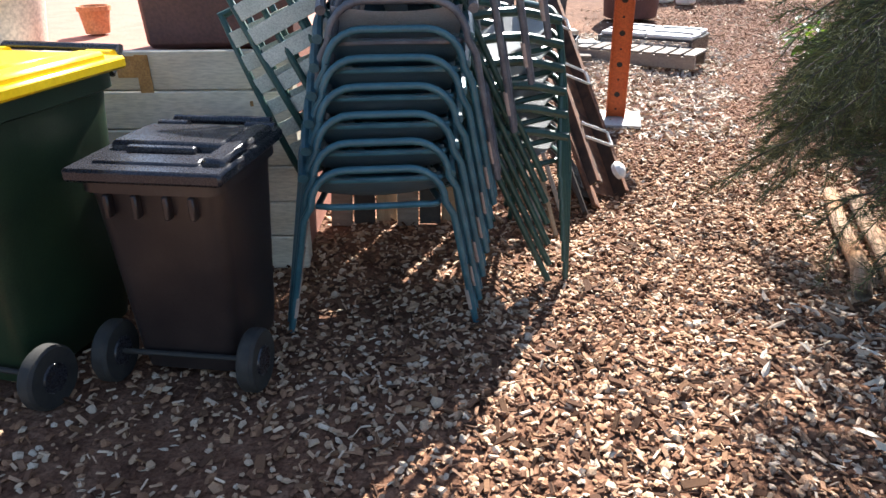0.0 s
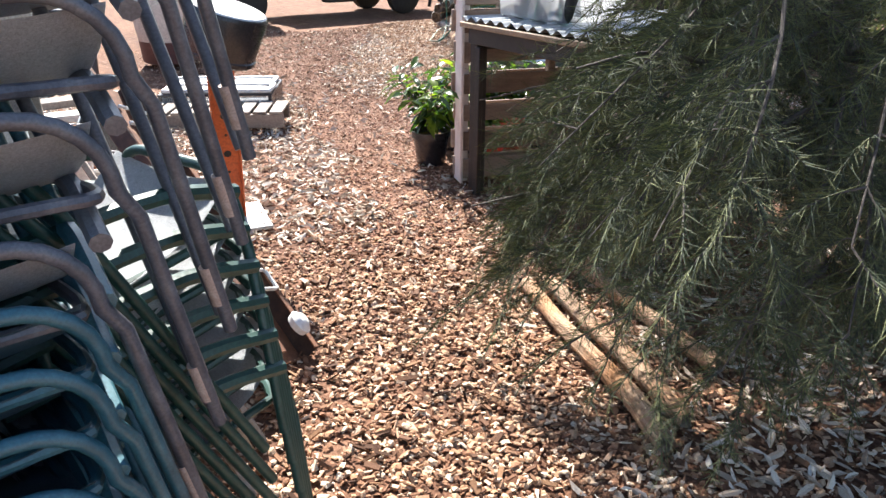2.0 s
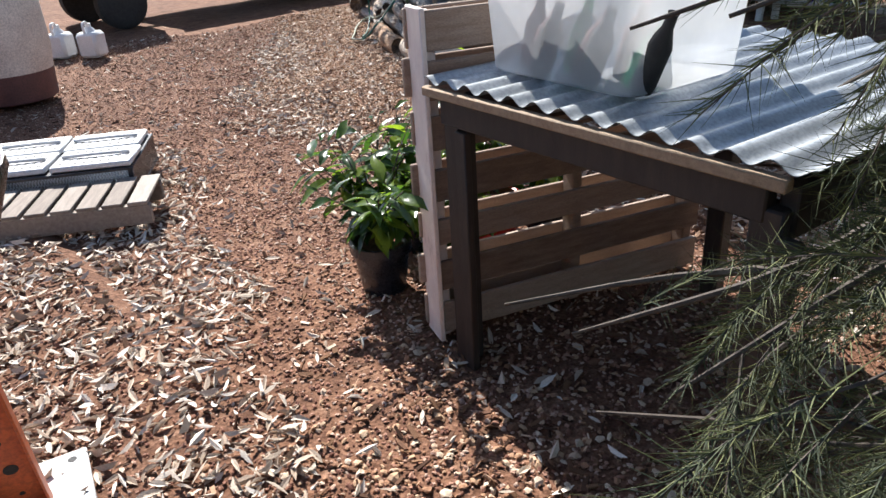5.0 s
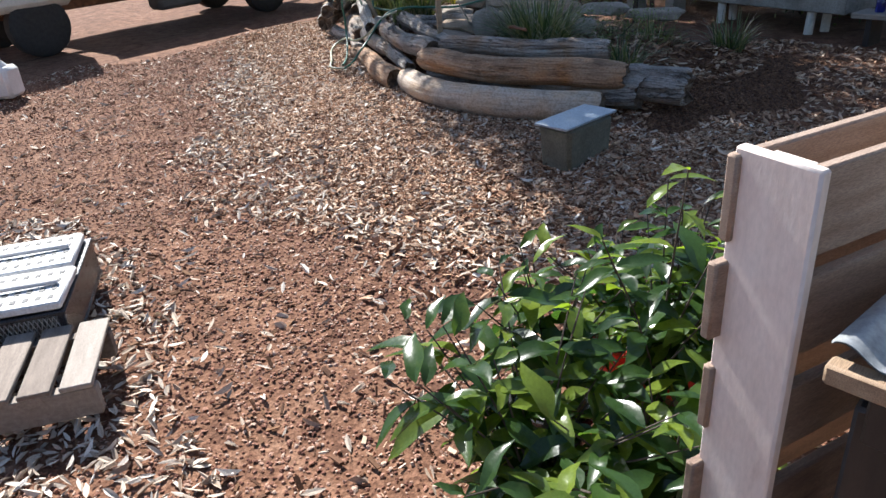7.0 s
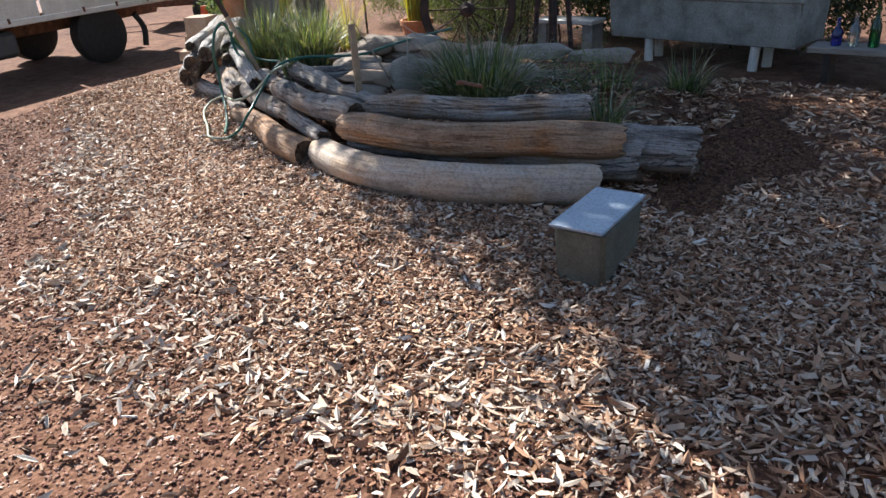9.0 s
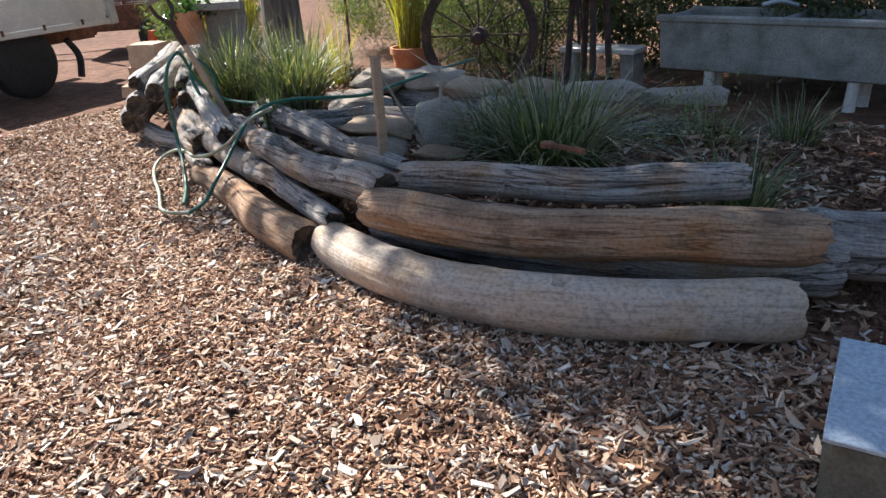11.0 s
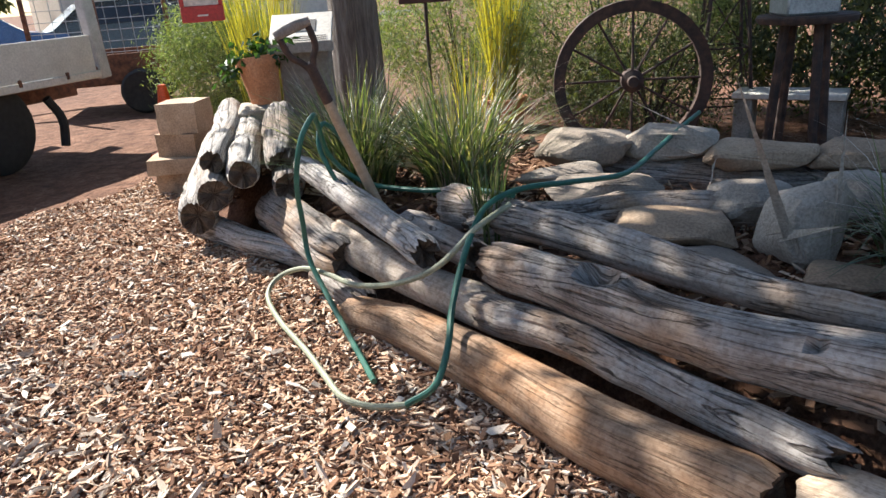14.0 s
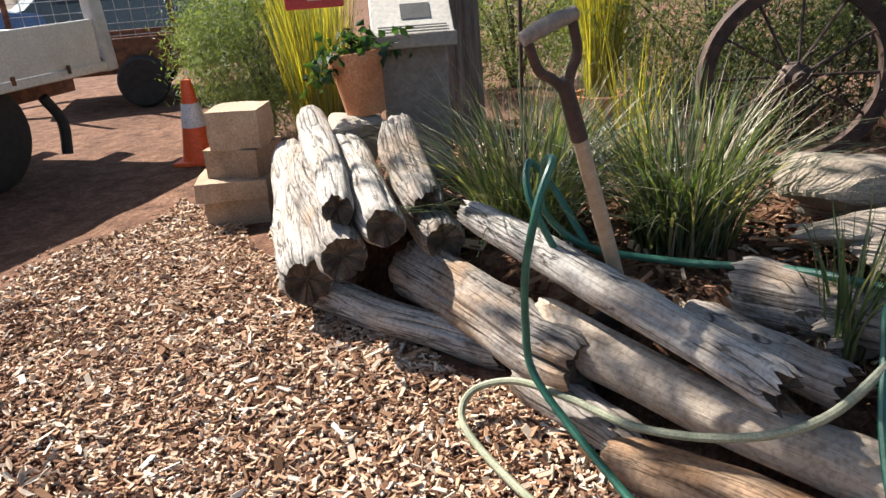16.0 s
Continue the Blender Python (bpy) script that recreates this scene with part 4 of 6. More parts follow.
# stacked cut stones by the heap
for k, (x, y, z, sx, sy, sz, rz) in enumerate([(8.48, 12.79, .12, .36, .3, .15, -78), (8.42, 12.8, .245, .38, .32, .1, -66), (8.49, 12.77, .37, .3, .3, .15, -84), (8.48, 12.75, .545, .27, .28, .2, -74)]):
    solid("cut_stone", rough_block((sx, sy, sz), 70 + k), MAT["sandstone"], "rough-cut tan stone block in a pile of four", "stone block", (x, y, z), rz, "pile of cut stones")

# wheelie bins


def wheelie_bin(label, body, lid, lid_label, at, rz, w, d, h):
    e = thing("wheelie_bin", label, "rubbish bin", at, rz, "wheelie bins")
    g = Geo()
    rings = [(0.76, 0.03), (0.8, 0.1), (0.93, h * 0.8), (0.95, h * 0.86), (1.02, h * 0.87), (1.02, h * 0.93)]
    vs, seg = [], 28
    for s, z in rings:
        for k in range(seg):
            a = 2 * math.pi * k / seg
            cx, cy = math.cos(a), math.sin(a)
            p = 0.24
            X, Y = math.copysign(abs(cx) ** p, cx), math.copysign(abs(cy) ** p, cy)
            vs.append((X * w / 2 * s, Y * d / 2 * s + 0.04 * (1 - s), z))
    fs = [(i * seg + k, i * seg + (k + 1) % seg, (i + 1) * seg + (k + 1) % seg, (i + 1) * seg + k) for i in range(len(rings) - 1) for k in range(seg)]
    fs.append(tuple(range(seg))[::-1])
    g.add(vs, fs)
    b = part("body", g, MAT[body], e)
    for x in (-0.3, -0.1, 0.12, 0.3):
        part("rim_gusset", Geo().box((0.018, 0.03, 0.07), (x * w, -d / 2 * 0.99, h * 0.82), c=0.006), MAT[body], b)
    ld = part("lid", Geo().box((w * 1.1, d * 1.08, 0.04), (0, -0.01, h * 0.945), c=0.017), MAT[lid], e, lid_label)
    part("lid_panel", Geo().box((w * 0.84, d * 0.52, 0.055), (-w * 0.04, d * 0.12, h * 0.965), (-2, 0, 0), c=0.024), MAT[lid], ld)
    part("lid_step", Geo().box((w * 0.76, d * 0.2, 0.04), (-w * 0.04, -d * 0.34, h * 0.955), c=0.016), MAT[lid], ld)
    part("lid_side", Geo().box((w * 0.17, d * 0.84, 0.05), (w * 0.43, 0, h * 0.965), c=0.02), MAT[lid], ld)
    part("lid_ridge", Geo().box((w * 0.5, 0.03, 0.02), (-w * 0.05, -d * 0.18, h * 0.985), c=0.008), MAT[lid], ld)
    for x in (-0.36, 0.36):
        part("hinge", Geo().tube([(x * w - .05, d * .55, h * .955), (x * w + .05, d * .55, h * .955)], .022, 12), MAT[lid], ld)
    part("handle", Geo().tube([(-w * .42, d * .53, h * .9), (-w * .4, d * .66, h * .97), (w * .4, d * .66, h * .97), (w * .42, d * .53, h * .9)], 0.016, 10), MAT["blackplastic"], e)
    part("axle", Geo().tube([(-w * .52, -d * .42, .1), (w * .52, -d * .42, .1)], 0.009, 8), MAT["rubber"], e)
    for s in (-1, 1):
        wh = Geo()
        prof = [(0.03, -.022), (0.07, -.026), (0.092, -.026), (0.1, -.016), (0.1, .016), (0.092, .026), (0.07, .026), (0.03, .022)]
        wh.lathe(prof, 24)
        wh.v = [(s * w * 0.55 + z, -d * .42 + y, .1 + x) for x, y, z in wh.v]
        wl = part("wheel", wh, MAT["rubber"], e)
        hub = Geo().lathe([(0.0, -.03), (0.045, -.029), (0.05, -.02), (0.05, .02), (0.045, .029), (0.0, .03)], 16)
        hub.v = [(s * w * 0.55 + z, -d * .42 + y, .1 + x) for x, y, z in hub.v]
        part("hub", hub, MAT["blackplastic"], wl)
    return e


wheelie_bin("small black wheelie bin with a dusty body and glossy lid", "binbody", "blackplastic", "glossy black hinged lid", (-0.6, 2.13, 0), -7, 0.42, 0.46, 0.74)
wheelie_bin("large dark green wheelie bin with a bright yellow lid", "bingreen", "yellow", "bright yellow ribbed lid", (-1.24, 2.16, 0), -13, 0.58, 0.66, 0.97)

# low cream boarded wall with a paved terrace behind it
WALL_Y, WALL_H = 2.74, 0.9
wall = new("wall_north", Geo().box((3.2, 0.1, WALL_H - 0.02), (-2.0, WALL_Y + 0.09, WALL_H / 2 - 0.01), c=0.004).mesh("wall_north", MAT["board"]))
tagged(wall, "low retaining wall clad in cream painted boards with rust runs", "wall", kind="structure")
bz = 0.0
for i in range(6):
    part("board", Geo().box((3.22, 0.028, 0.146), (-2.0, WALL_Y + 0.024, 0.075 + i * 0.15), (3, 0, 0), c=0.005), MAT["board"], wall)
for x, z, w_, h_ in ((-0.94, .8, .05, .17), (-0.99, .84, .1, .08), (-0.55, .7, .012, .02)):
    part("rust_stain", Geo().box((w_, 0.004, h_), (x, WALL_Y + 0.006, z), (3, 0, 0), c=0.0015), MAT["rustrun"], wall, "orange rust run down the paint")
terr = new("terrace", Geo().box((3.2, 6.2, 0.86), (-2.02, WALL_Y + 3.25, 0.43), c=0.01).mesh("terrace", MAT["paver"]))
tagged(terr, "raised red-paved terrace behind the boarded wall", "terrace", kind="structure")


def pot(label, mat, at, r, h, group="", name="plant_pot", taper=0.74, rz=0, rim=True, lean=0.0):
    e = thing(name, label, "pot", at, rz, group, rx=lean)
    pr = [(r * taper, 0), (r * taper * 1.02, h * .02), (r * .95, h * .82)] + ([(r * 1.05, h * .82), (r * 1.05, h)] if rim else [(r, h)]) + [(r * .92, h), (r * .86, h * .86), (r * taper * .85, h * .8)]
    part("pot_wall", Geo().lathe(pr, 28), MAT[mat], e)
    part("potting_soil", Geo().lathe([(0, h * .86), (r * .86, h * .84), (r * .8, h * .78), (0, h * .77)], 20), MAT["soil"], e)
    return e


tr = thing("planter_trough", "brown rectangular planter trough on the terrace", "planter", (-0.72, 3.12, 0.87), 2)
part("trough_wall", Geo().box((0.62, 0.3, 0.34), (0, 0, 0.17), c=0.02, taper=0.94), MAT["browntrough"], tr)
part("rim", Geo().box((0.66, 0.33, 0.04), (0, 0, 0.34), c=0.012), MAT["browntrough"], tr)
pot("large cream glazed pot on the terrace edge", "creampot", (-1.62, 3.0, 0.87), 0.24, 0.42)
pot("small terracotta pot on the terrace paving", "terracotta", (-1.42, 3.45, 0.87), 0.07, 0.12)

# stacked garden chairs


def arch(w0, w1, h, y0, y1, r=0.12, n=7):
    """An inverted U of tube: feet w0 apart, w1 wide at the shoulders, h high."""
    p = [(-w0 / 2, y0, 0.0), (-w1 / 2 - (w0 - w1) / 2 * 0.25, y0 + (y1 - y0) * 0.75, h * 0.72)]
    for i in range(n):
        a = math.pi - i / (n - 1) * math.pi / 2
        p.append((-w1 / 2 + r + r * math.cos(a), y1, h - r + r * math.sin(a)))
    q = [(-x, y, z) for x, y, z in p[::-1]]
    return p + q


def garden_chair(label, tubemat, at, rz, rx=0.0, slings="sling", worn=True, group="stacked garden chairs"):
    e = thing("garden_chair", label, "chair", at, rz, group, rx=rx)
    part("front_frame", Geo().tube(arch(0.66, 0.44, 0.6, 0.03, 0.0), 0.0125, 10), MAT[tubemat], e)
    part("rear_frame", Geo().tube(arch(0.68, 0.46, 0.9, 0.1, 0.5, 0.1), 0.0125, 10), MAT[tubemat], e)
    loop = [(-.2, .03, .47), (-.19, .3, .43), (-.17, .5, .4), (-.1, .56, .39), (.1, .56, .39), (.17, .5, .4), (.19, .3, .43), (.2, .03, .47), (.12, .0, .475), (-.12, .0, .475)]
    part("seat_frame", Geo().tube(spline(loop + [loop[0]], 40)[:-1], 0.011, 8, closed=True), MAT[tubemat], e)
    for s in (-1, 1):
        part("armrest", Geo().tube(spline([(s * .24, .02, .57), (s * .25, .2, .61), (s * .25, .42, .6), (s * .235, .57, .58)], 12), 0.017, 8), MAT[tubemat], e)
        if worn:
            part("worn_patch", Geo().tube([(s * .315, .0285, .06), (s * .298, .0245, .14)], 0.0131, 10), MAT["bare"], e, "bare metal where the paint has chipped")
    if slings:
        g = Geo()
        nx, ny = 9, 12
        vs = []
        for j in range(ny + 1):
            v = j / ny
            if v < 0.55:
                t = v / 0.55
                y, z, w = 0.006 + 0.5 * t, .585 - .185 * t ** .6 - .02 * math.sin(math.pi * t), .205
            else:
                t = (v - 0.55) / 0.45
                y, z, w = 0.52 + 0.085 * t + 0.02 * math.sin(math.pi * t), .4 + .46 * t, .2
            for i in range(nx + 1):
                u = i / nx * 2 - 1
                vs.append((u * w, y, z - 0.02 * (1 - u * u) * (1 if v < .55 else 0)))
        m = len(vs)
        vs += [(x, y + 0.003, z - 0.004) for x, y, z in vs]
        q = [(j * (nx + 1) + i, j * (nx + 1) + i + 1, (j + 1) * (nx + 1) + i + 1, (j + 1) * (nx + 1) + i) for j in range(ny) for i in range(nx)]
        g.add(vs, q + [tuple(k + m for k in f[::-1]) for f in q])
        part("sling", g, MAT[slings], e, "grey woven sling seat and back" if slings == "sling" else "faded blue woven sling")
    return e


c00 = garden_chair("teal-painted tubular garden chair with chipped legs, stacked", "bluegreen", (-0.03, 2.25, 0.0), 6, slings="slingblue")
c0 = garden_chair("faded grey tubular chair with a grey sling, stacked high", "greytube", (0.26, 2.6, 1.1), 0)
for i in range(1, 10):
    copy_thing(c0 if i > 5 else c00, pose(-0.03 + 0.012 * i + 0.045 * max(0, i - 6), 2.25 + 0.022 * i + 0.03 * max(0, i - 6), 0.084 * i + (0, .07, .14, .2)[max(0, i - 6)], 0, 0, 6 - 0.4 * i))
c1 = garden_chair("grey-green sling garden chair in the rear stack", "green", (0.6, 2.96, 0.0), 106, worn=False)
for i in range(1, 6):
    copy_thing(c1, pose(0.6 - 0.012 * i, 2.96 + 0.01 * i, 0.084 * i, 0, 0, 106 + 0.8 * i))


def strap_chair(label, at, rx, rz):
    e = thing("strap_chair", label, "chair", at, rz, "strap chairs", rx=rx)
    for x in (-.13, -.045, .045, .13):
        part("back_tube", Geo().tube(spline([(x, .0, 0), (x, -.05, .25), (x, .0, .5), (x, .1, .68)], 14), 0.012, 8), MAT["green"], e)
    for k in range(7):
        z = .08 + k * .085
        part("strap", Geo().box((.25, .008, .055), (0, -.045 * math.sin(z / .68 * math.pi) + .012, z), c=0.003), MAT["strap"], e, "cream vinyl strap")
    part("top_rail", Geo().tube([(-.14, .1, .68), (.14, .1, .68)], 0.013, 8), MAT["green"], e)
    return e


s0 = strap_chair("green tube chair back with cream vinyl straps, leaning on the wall", (-0.3, 2.62, 0.42), -8, 24)
s0.matrix_world = pose(-0.2, 2.6, 0.46, -6, -22, 14)
copy_thing(s0, pose(-0.12, 2.54, 0.58, -6, -26, 14))

# orange steel prop on a plate, with a black pot upturned on it
plate = thing("base_plate", "grey-white square steel base plate with bolt holes", "plate", (1.345, 5.14, 0.012), -11.6)
part("sheet", Geo().box((0.39, 0.43, 0.022), (0, 0, 0.011), c=0.004), MAT["plate"], plate)
for x, y in ((-.15, -.17), (.15, -.17), (-.15, .17), (.15, .17)):
    part("bolt_hole", Geo().lathe([(0.0, .0225), (.014, .0228), (.014, .0215), (0, .021)], 12, (x, y, 0)), MAT["rubber"], plate)
prop = thing("steel_prop", "orange enamelled steel prop with rows of holes, leaning slightly", "prop", (1.37, 5.17, 0.034), -12)
prop.matrix_world = look((1.37, 5.17, 0.034), (1.325, 4.975, 0.94)) @ pose(0, 0, 0, 180, 0, 0)
part("channel_web", Geo().box((0.125, 0.008, 0.9), (0, 0.0, 0.45), c=0.002), MAT["orange"], prop)
for s in (-1, 1):
    part("channel_flange", Geo().box((0.008, 0.05, 0.9), (s * .062, 0.024, 0.45), c=0.002), MAT["orange"], prop)
for k in range(8):
    z = .06 + k * .11
    rr = 0.02 if k % 2 else 0.008
    for yy in (-0.0048, 0.0048):
        part("hole", Geo().tube([(0, yy - .0006, z), (0, yy + .0006, z)], rr, 14), MAT["rubber"], prop)
bp = thing("upturned_pot", "black plastic pot upturned on the prop, sun glare coloured onto its base", "pot", (1.33, 4.99, 0.93), 0, rx=13, ry=13)
part("pot_wall", Geo().lathe([(.17, 0), (.18, .01), (.18, .03), (.175, .035), (.2, .23), (.19, .25)], 32), MAT["blackplastic"], bp)
# pale disc: the sun's glare on the black base, put into its colour
part("pot_base", Geo().lathe([(0.0, .247), (.186, .25), (.18, .257), (0, .258)], 28), MAT["greyplastic"], bp, "black pot base coloured pale for sun glare")

# boards and steel lengths leaning beside the chairs


def lean(name, label, category, a, b, w, th, mat, roll=0.0, group="leaning offcuts"):
    """A flat length with its foot at a and its head at b."""
    a, b = Vector(a), Vector(b)
    L = (b - a).length
    ob = new(name, Geo().box((L, w, th), (L / 2, 0, 0), c=0.003).mesh(name, MAT[mat]))
    d = (b - a).normalized()
    side = Vector((0, 0, 1)).cross(d).normalized()
    up = d.cross(side)
    m = Matrix((d, side, up)).transposed().to_4x4()
    m.translation = a
    ob.matrix_world = m @ pose(0, 0, 0, roll, 0, 0)
    return tagged(ob, label, category, group)


lean("board", "grey weathered board leaning with its foot in the gravel", "board", (0.74, 3.2, .01), (0.46, 3.9, .86), .11, .02, "oldtimber", 60)
lean("board", "raw timber board leaning beside the chairs", "board", (0.86, 3.32, .01), (0.56, 4.05, .8), .12, .022, "darktimber", 55)
lean("board", "split reddish board leaning beside the chairs", "board", (0.93, 3.42, .01), (0.66, 4.2, .72), .1, .02, "rust", 48)
lean("board", "dark board lying low beside the steel channel", "board", (0.9, 3.5, .02), (0.52, 4.6, .5), .14, .025, "darktimber", 25)
lean("board", "narrow pale batten leaning against the boards", "board", (0.62, 2.98, .01), (0.42, 3.5, .66), .045, .02, "oldtimber", 70)
lean("board", "narrow batten with chipped paint", "board", (0.68, 3.06, .01), (0.5, 3.6, .7), .04, .02, "timber", 70)
ch = thing("steel_channel", "rusty steel channel tray with bent white brackets", "channel", (0, 0, 0))
dirv = (Vector((0.76, 4.5, .72)) - Vector((0.97, 3.55, .03))).normalized()
sidev = Vector((0, 0, 1)).cross(dirv).normalized()
mm = Matrix((dirv, sidev, dirv.cross(sidev))).transposed().to_4x4()
mm.translation = Vector((0.97, 3.55, .03))
ch.matrix_world = mm @ pose(0, 0, 0, 30, 0, 0)
part("web", Geo().box((1.5, .24, .008), (.75, 0, 0), c=0.002), MAT["rust"], ch)
for k in (-1, 1):
    part("flange", Geo().box((1.5, .008, .085), (.75, k * .12, .042), c=0.002), MAT["rustdark"], ch)
    part("lip", Geo().box((1.5, .03, .006), (.75, k * .109, .087), c=0.002), MAT["rust"], ch)
part("timber_infill", Geo().box((1.3, .035, .016), (.7, .04, .013), c=0.003), MAT["timber"], ch, "yellowish timber strip in the channel")
part("timber_infill", Geo().box((1.1, .022, .014), (.62, -.01, .012), (0, 0, 1), c=0.003), MAT["timbery"], ch, "yellowish timber strip in the channel")
for x in (.28, .72, 1.15):
    part("bracket", Geo().tube([(x, .1, .095), (x, -.08, .1), (x + .005, -.1, .1), (x + .09, -.1, .1), (x + .095, -.08, .1), (x + .095, .1, .095)], .0075, 8), MAT["whiteplastic"], ch, "square white wire bracket")
part("mortar_lump", Geo().lathe([(.0, 0), (.035, .004), (.04, .03), (.022, .05), (0, .053)], 14, (.1, -.06, .09), sx=1.3), MAT["whiteplastic"], ch, "white plastic lump")

# boards added to keep the sun off the ground under the chairs
for k in range(7):
    lean("board", "old grey board leaning behind the chairs, added to shade the ground", "board", (-.32 + .105 * k, 3.22 + .03 * (k % 3), .0), (-.3 + .1 * k, 3.46 + .03 * (k % 2), 1.02 + .07 * ((k * 5) % 4)), .1, .022, ("oldtimber", "darktimber", "timber")[k % 3], 0, "boards behind the chairs")

# pale round poles lying under the needle tree
for i, (a, b) in enumerate((((1.73, 2.42, .05), (2.12, 3.52, .05)), ((1.88, 2.46, .05), (2.22, 3.5, .05)), ((2.24, 2.6, .05), (2.46, 3.5, .05)))):
    log("split brown pole lying under the needle tree", [a, ((a[0] + b[0]) / 2 + .01, (a[1] + b[1]) / 2, .05), b], (.036, .034), "logwarm", 40 + i, 0.9, name="pole", category="pole", group="poles on the ground", seg=14)

# junk along the left of the yard


def bucket(label, mat, at, r, h, name="bucket", lean_=0.0, group="yard clutter"):
    e = thing(name, label, "bucket", at, 0, group, rx=lean_)
    part("bucket_wall", Geo().lathe([(r * .8, 0), (r * .82, .01), (r, h), (r * 1.04, h), (r * 1.04, h - .02), (r * .98, h - .02), (r * .94, h - .01), (r * .77, .02), (0, .02)], 26), MAT[mat], e)
    part("bail", Geo().tube([(-r * 1.03, 0, h - .03), (-r * .8, r * .5, h + .02), (0, r * .9, h + .03), (r * .8, r * .5, h + .02), (r * 1.03, 0, h - .03)], .003, 6), MAT["steel"], e)
    return e


bucket("white plastic bucket among the yard clutter", "whiteplastic", (0.82, 5.75, 0), .16, .3)
bucket("grey bucket standing on a timber block", "greyplastic", (0.62, 5.5, .28), .15, .26)
solid("timber_block", Geo().box((.3, .3, .28), (0, 0, .14), c=0.012), MAT["oldtimber"], "square grey timber block under a bucket", "block", (0.62, 5.5, 0), 14)
lean("board", "rusty flat bar propped in the clutter", "board", (0.95, 5.4, .02), (0.7, 5.9, .42), .1, .02, "rust", 50, "yard clutter")
ck = thing("black_crate", "black plastic crate standing on end in the clutter", "crate", (1.05, 6.35, 0), -14, "yard clutter")
for s in (-1, 1):
    part("crate_side", Geo().box((.012, .3, .42), (s * .2, 0, .21), c=0.003), MAT["blackplastic"], ck)
    part("crate_end", Geo().box((.4, .012, .42), (0, s * .15, .21), c=0.003), MAT["blackplastic"], ck)
part("crate_base", Geo().box((.4, .3, .015), (0, 0, .0085), c=0.003), MAT["blackplastic"], ck)
for i, (x, y, z, w, mt) in enumerate(((.75, 7.6, .05, .18, "oldtimber"), (.85, 7.9, .13, .2, "white"), (.7, 8.15, .2, .22, "oldtimber"), (.6, 7.2, .04, .16, "oldtimber"))):
    solid("timber_length", Geo().box((1.7, w, .06), c=0.006), MAT[mt], "sawn timber length stacked in the yard", "timber", (x, y, z), -6 + 5 * i, "stacked timber")
    if z > .08:
        for s in (-.6, .6):
            solid("bearer", Geo().box((.07, .3, z - .03), (0, 0, (z - .03) / 2), c=0.004), MAT["oldtimber"], "short bearer under stacked timber", "timber", (x + s, y, 0), 0, "stacked timber")
for x, y, r, h in ((.55, 9.3, .2, .3), (1.0, 9.7, .17, .26), (.3, 8.9, .18, .28)):
    pot("grey weathered plant pot in a row of pots", "concrete", (x, y, 0), r, h, "row of pots")
solid("rubble", Geo().box((.34, .22, .16), (0, 0, .08), c=0.03), MAT["stone"], "grey broken concrete lump in the clutter", "rubble", (1.0, 5.95, 0), 30)

for x, y, hh in ((.7, 10.4, .8), (1.45, 10.7, .7)):
    e = thing("storage_bin", "dark grey lidded storage bin at the yard edge", "bin", (x, y, 0), 12, "storage bins")
    part("bin_wall", Geo().box((.6, .5, hh), (0, 0, hh / 2), c=0.03, taper=.9), MAT["tarp"], e)
    part("lid", Geo().box((.64, .54, .06), (0, 0, hh + .03), c=0.02), MAT["blackplastic"], e)

# pallet with trays, beige drum, water jugs
pl = thing("low_pallet", "low grey timber pallet edge with gapped slats", "pallet", (2.49, 7.03, 0), 148.8, "pallets and trays")
for k in range(9):
    part("slat", Geo().box((.11, .46, .02), (.06 + k * .135, -.23, .13), c=0.004), MAT["oldtimber"], pl)
for y in (-.03, -.4):
    part("bearer", Geo().box((1.2, .05, .115), (.6, y, .0595), c=0.004), MAT["oldtimber"], pl)
cr = thing("mesh_crate", "black mesh-sided crate beside the pallet", "crate", (2.6, 7.51, 0), 148.8, "pallets and trays")
part("crate_floor", Geo().box((1.0, .72, .02), (.5, -.36, .02), c=0.004), MAT["blackplastic"], cr)
part("top_rim", Geo().box((1.0, .72, .018), (.5, -.36, .19), c=0.004), MAT["blackplastic"], cr)
gm = Geo()
for k in range(56):
    x = k / 56 * .98
    gm.tube([(x, -.003, .03), (x + .05, -.003, .18)], .0022, 4)
    gm.tube([(x + .05, -.006, .03), (x, -.006, .18)], .0022, 4)
part("mesh_side", gm, MAT["steel"], cr, "diamond wire mesh side")
for y in (-.02, -.7):
    part("rail", Geo().box((1.0, .03, .03), (.5, y, .015), c=0.004), MAT["blackplastic"], cr)
for x in (.02, .98):
    part("corner_post", Geo().box((.03, .72, .17), (x, -.36, .105), c=0.004), MAT["blackplastic"], cr)
for j, (u, v) in enumerate(((.24, .18), (.74, .2), (.26, .54), (.75, .56))):
    ty = thing("seed_tray", "white perforated plastic seed tray laid upside down", "tray", (2.6 - .856 * u + .518 * v, 7.51 + .518 * u + .856 * v, .201), 148.8 + (j - 1.5), "pallets and trays")
    part("tray_top", Geo().box((.47, .33, .035), (0, 0, .02), c=0.008), MAT["greyplastic"], ty)
    for a in range(9):
        for b in range(4):
            part("slot", Geo().box((.022, .03, .002), (-.19 + a * .047, -.11 + b * .073, .039), c=0.0005), MAT["tarp"], ty)
    part("clip", Geo().tube([(-.2, 0, .05), (0, .01, .055), (.2, 0, .05)], .012, 8), MAT["greyplastic"], ty)
dr = thing("drum", "large beige plastic drum with a reddish stained foot", "drum", (2.8, 11.2, 0))
part("drum_wall", Geo().lathe([(.4, .28), (.43, .5), (.43, .95), (.4, 1.05), (.2, 1.08)], 32), MAT["creampot"], dr)
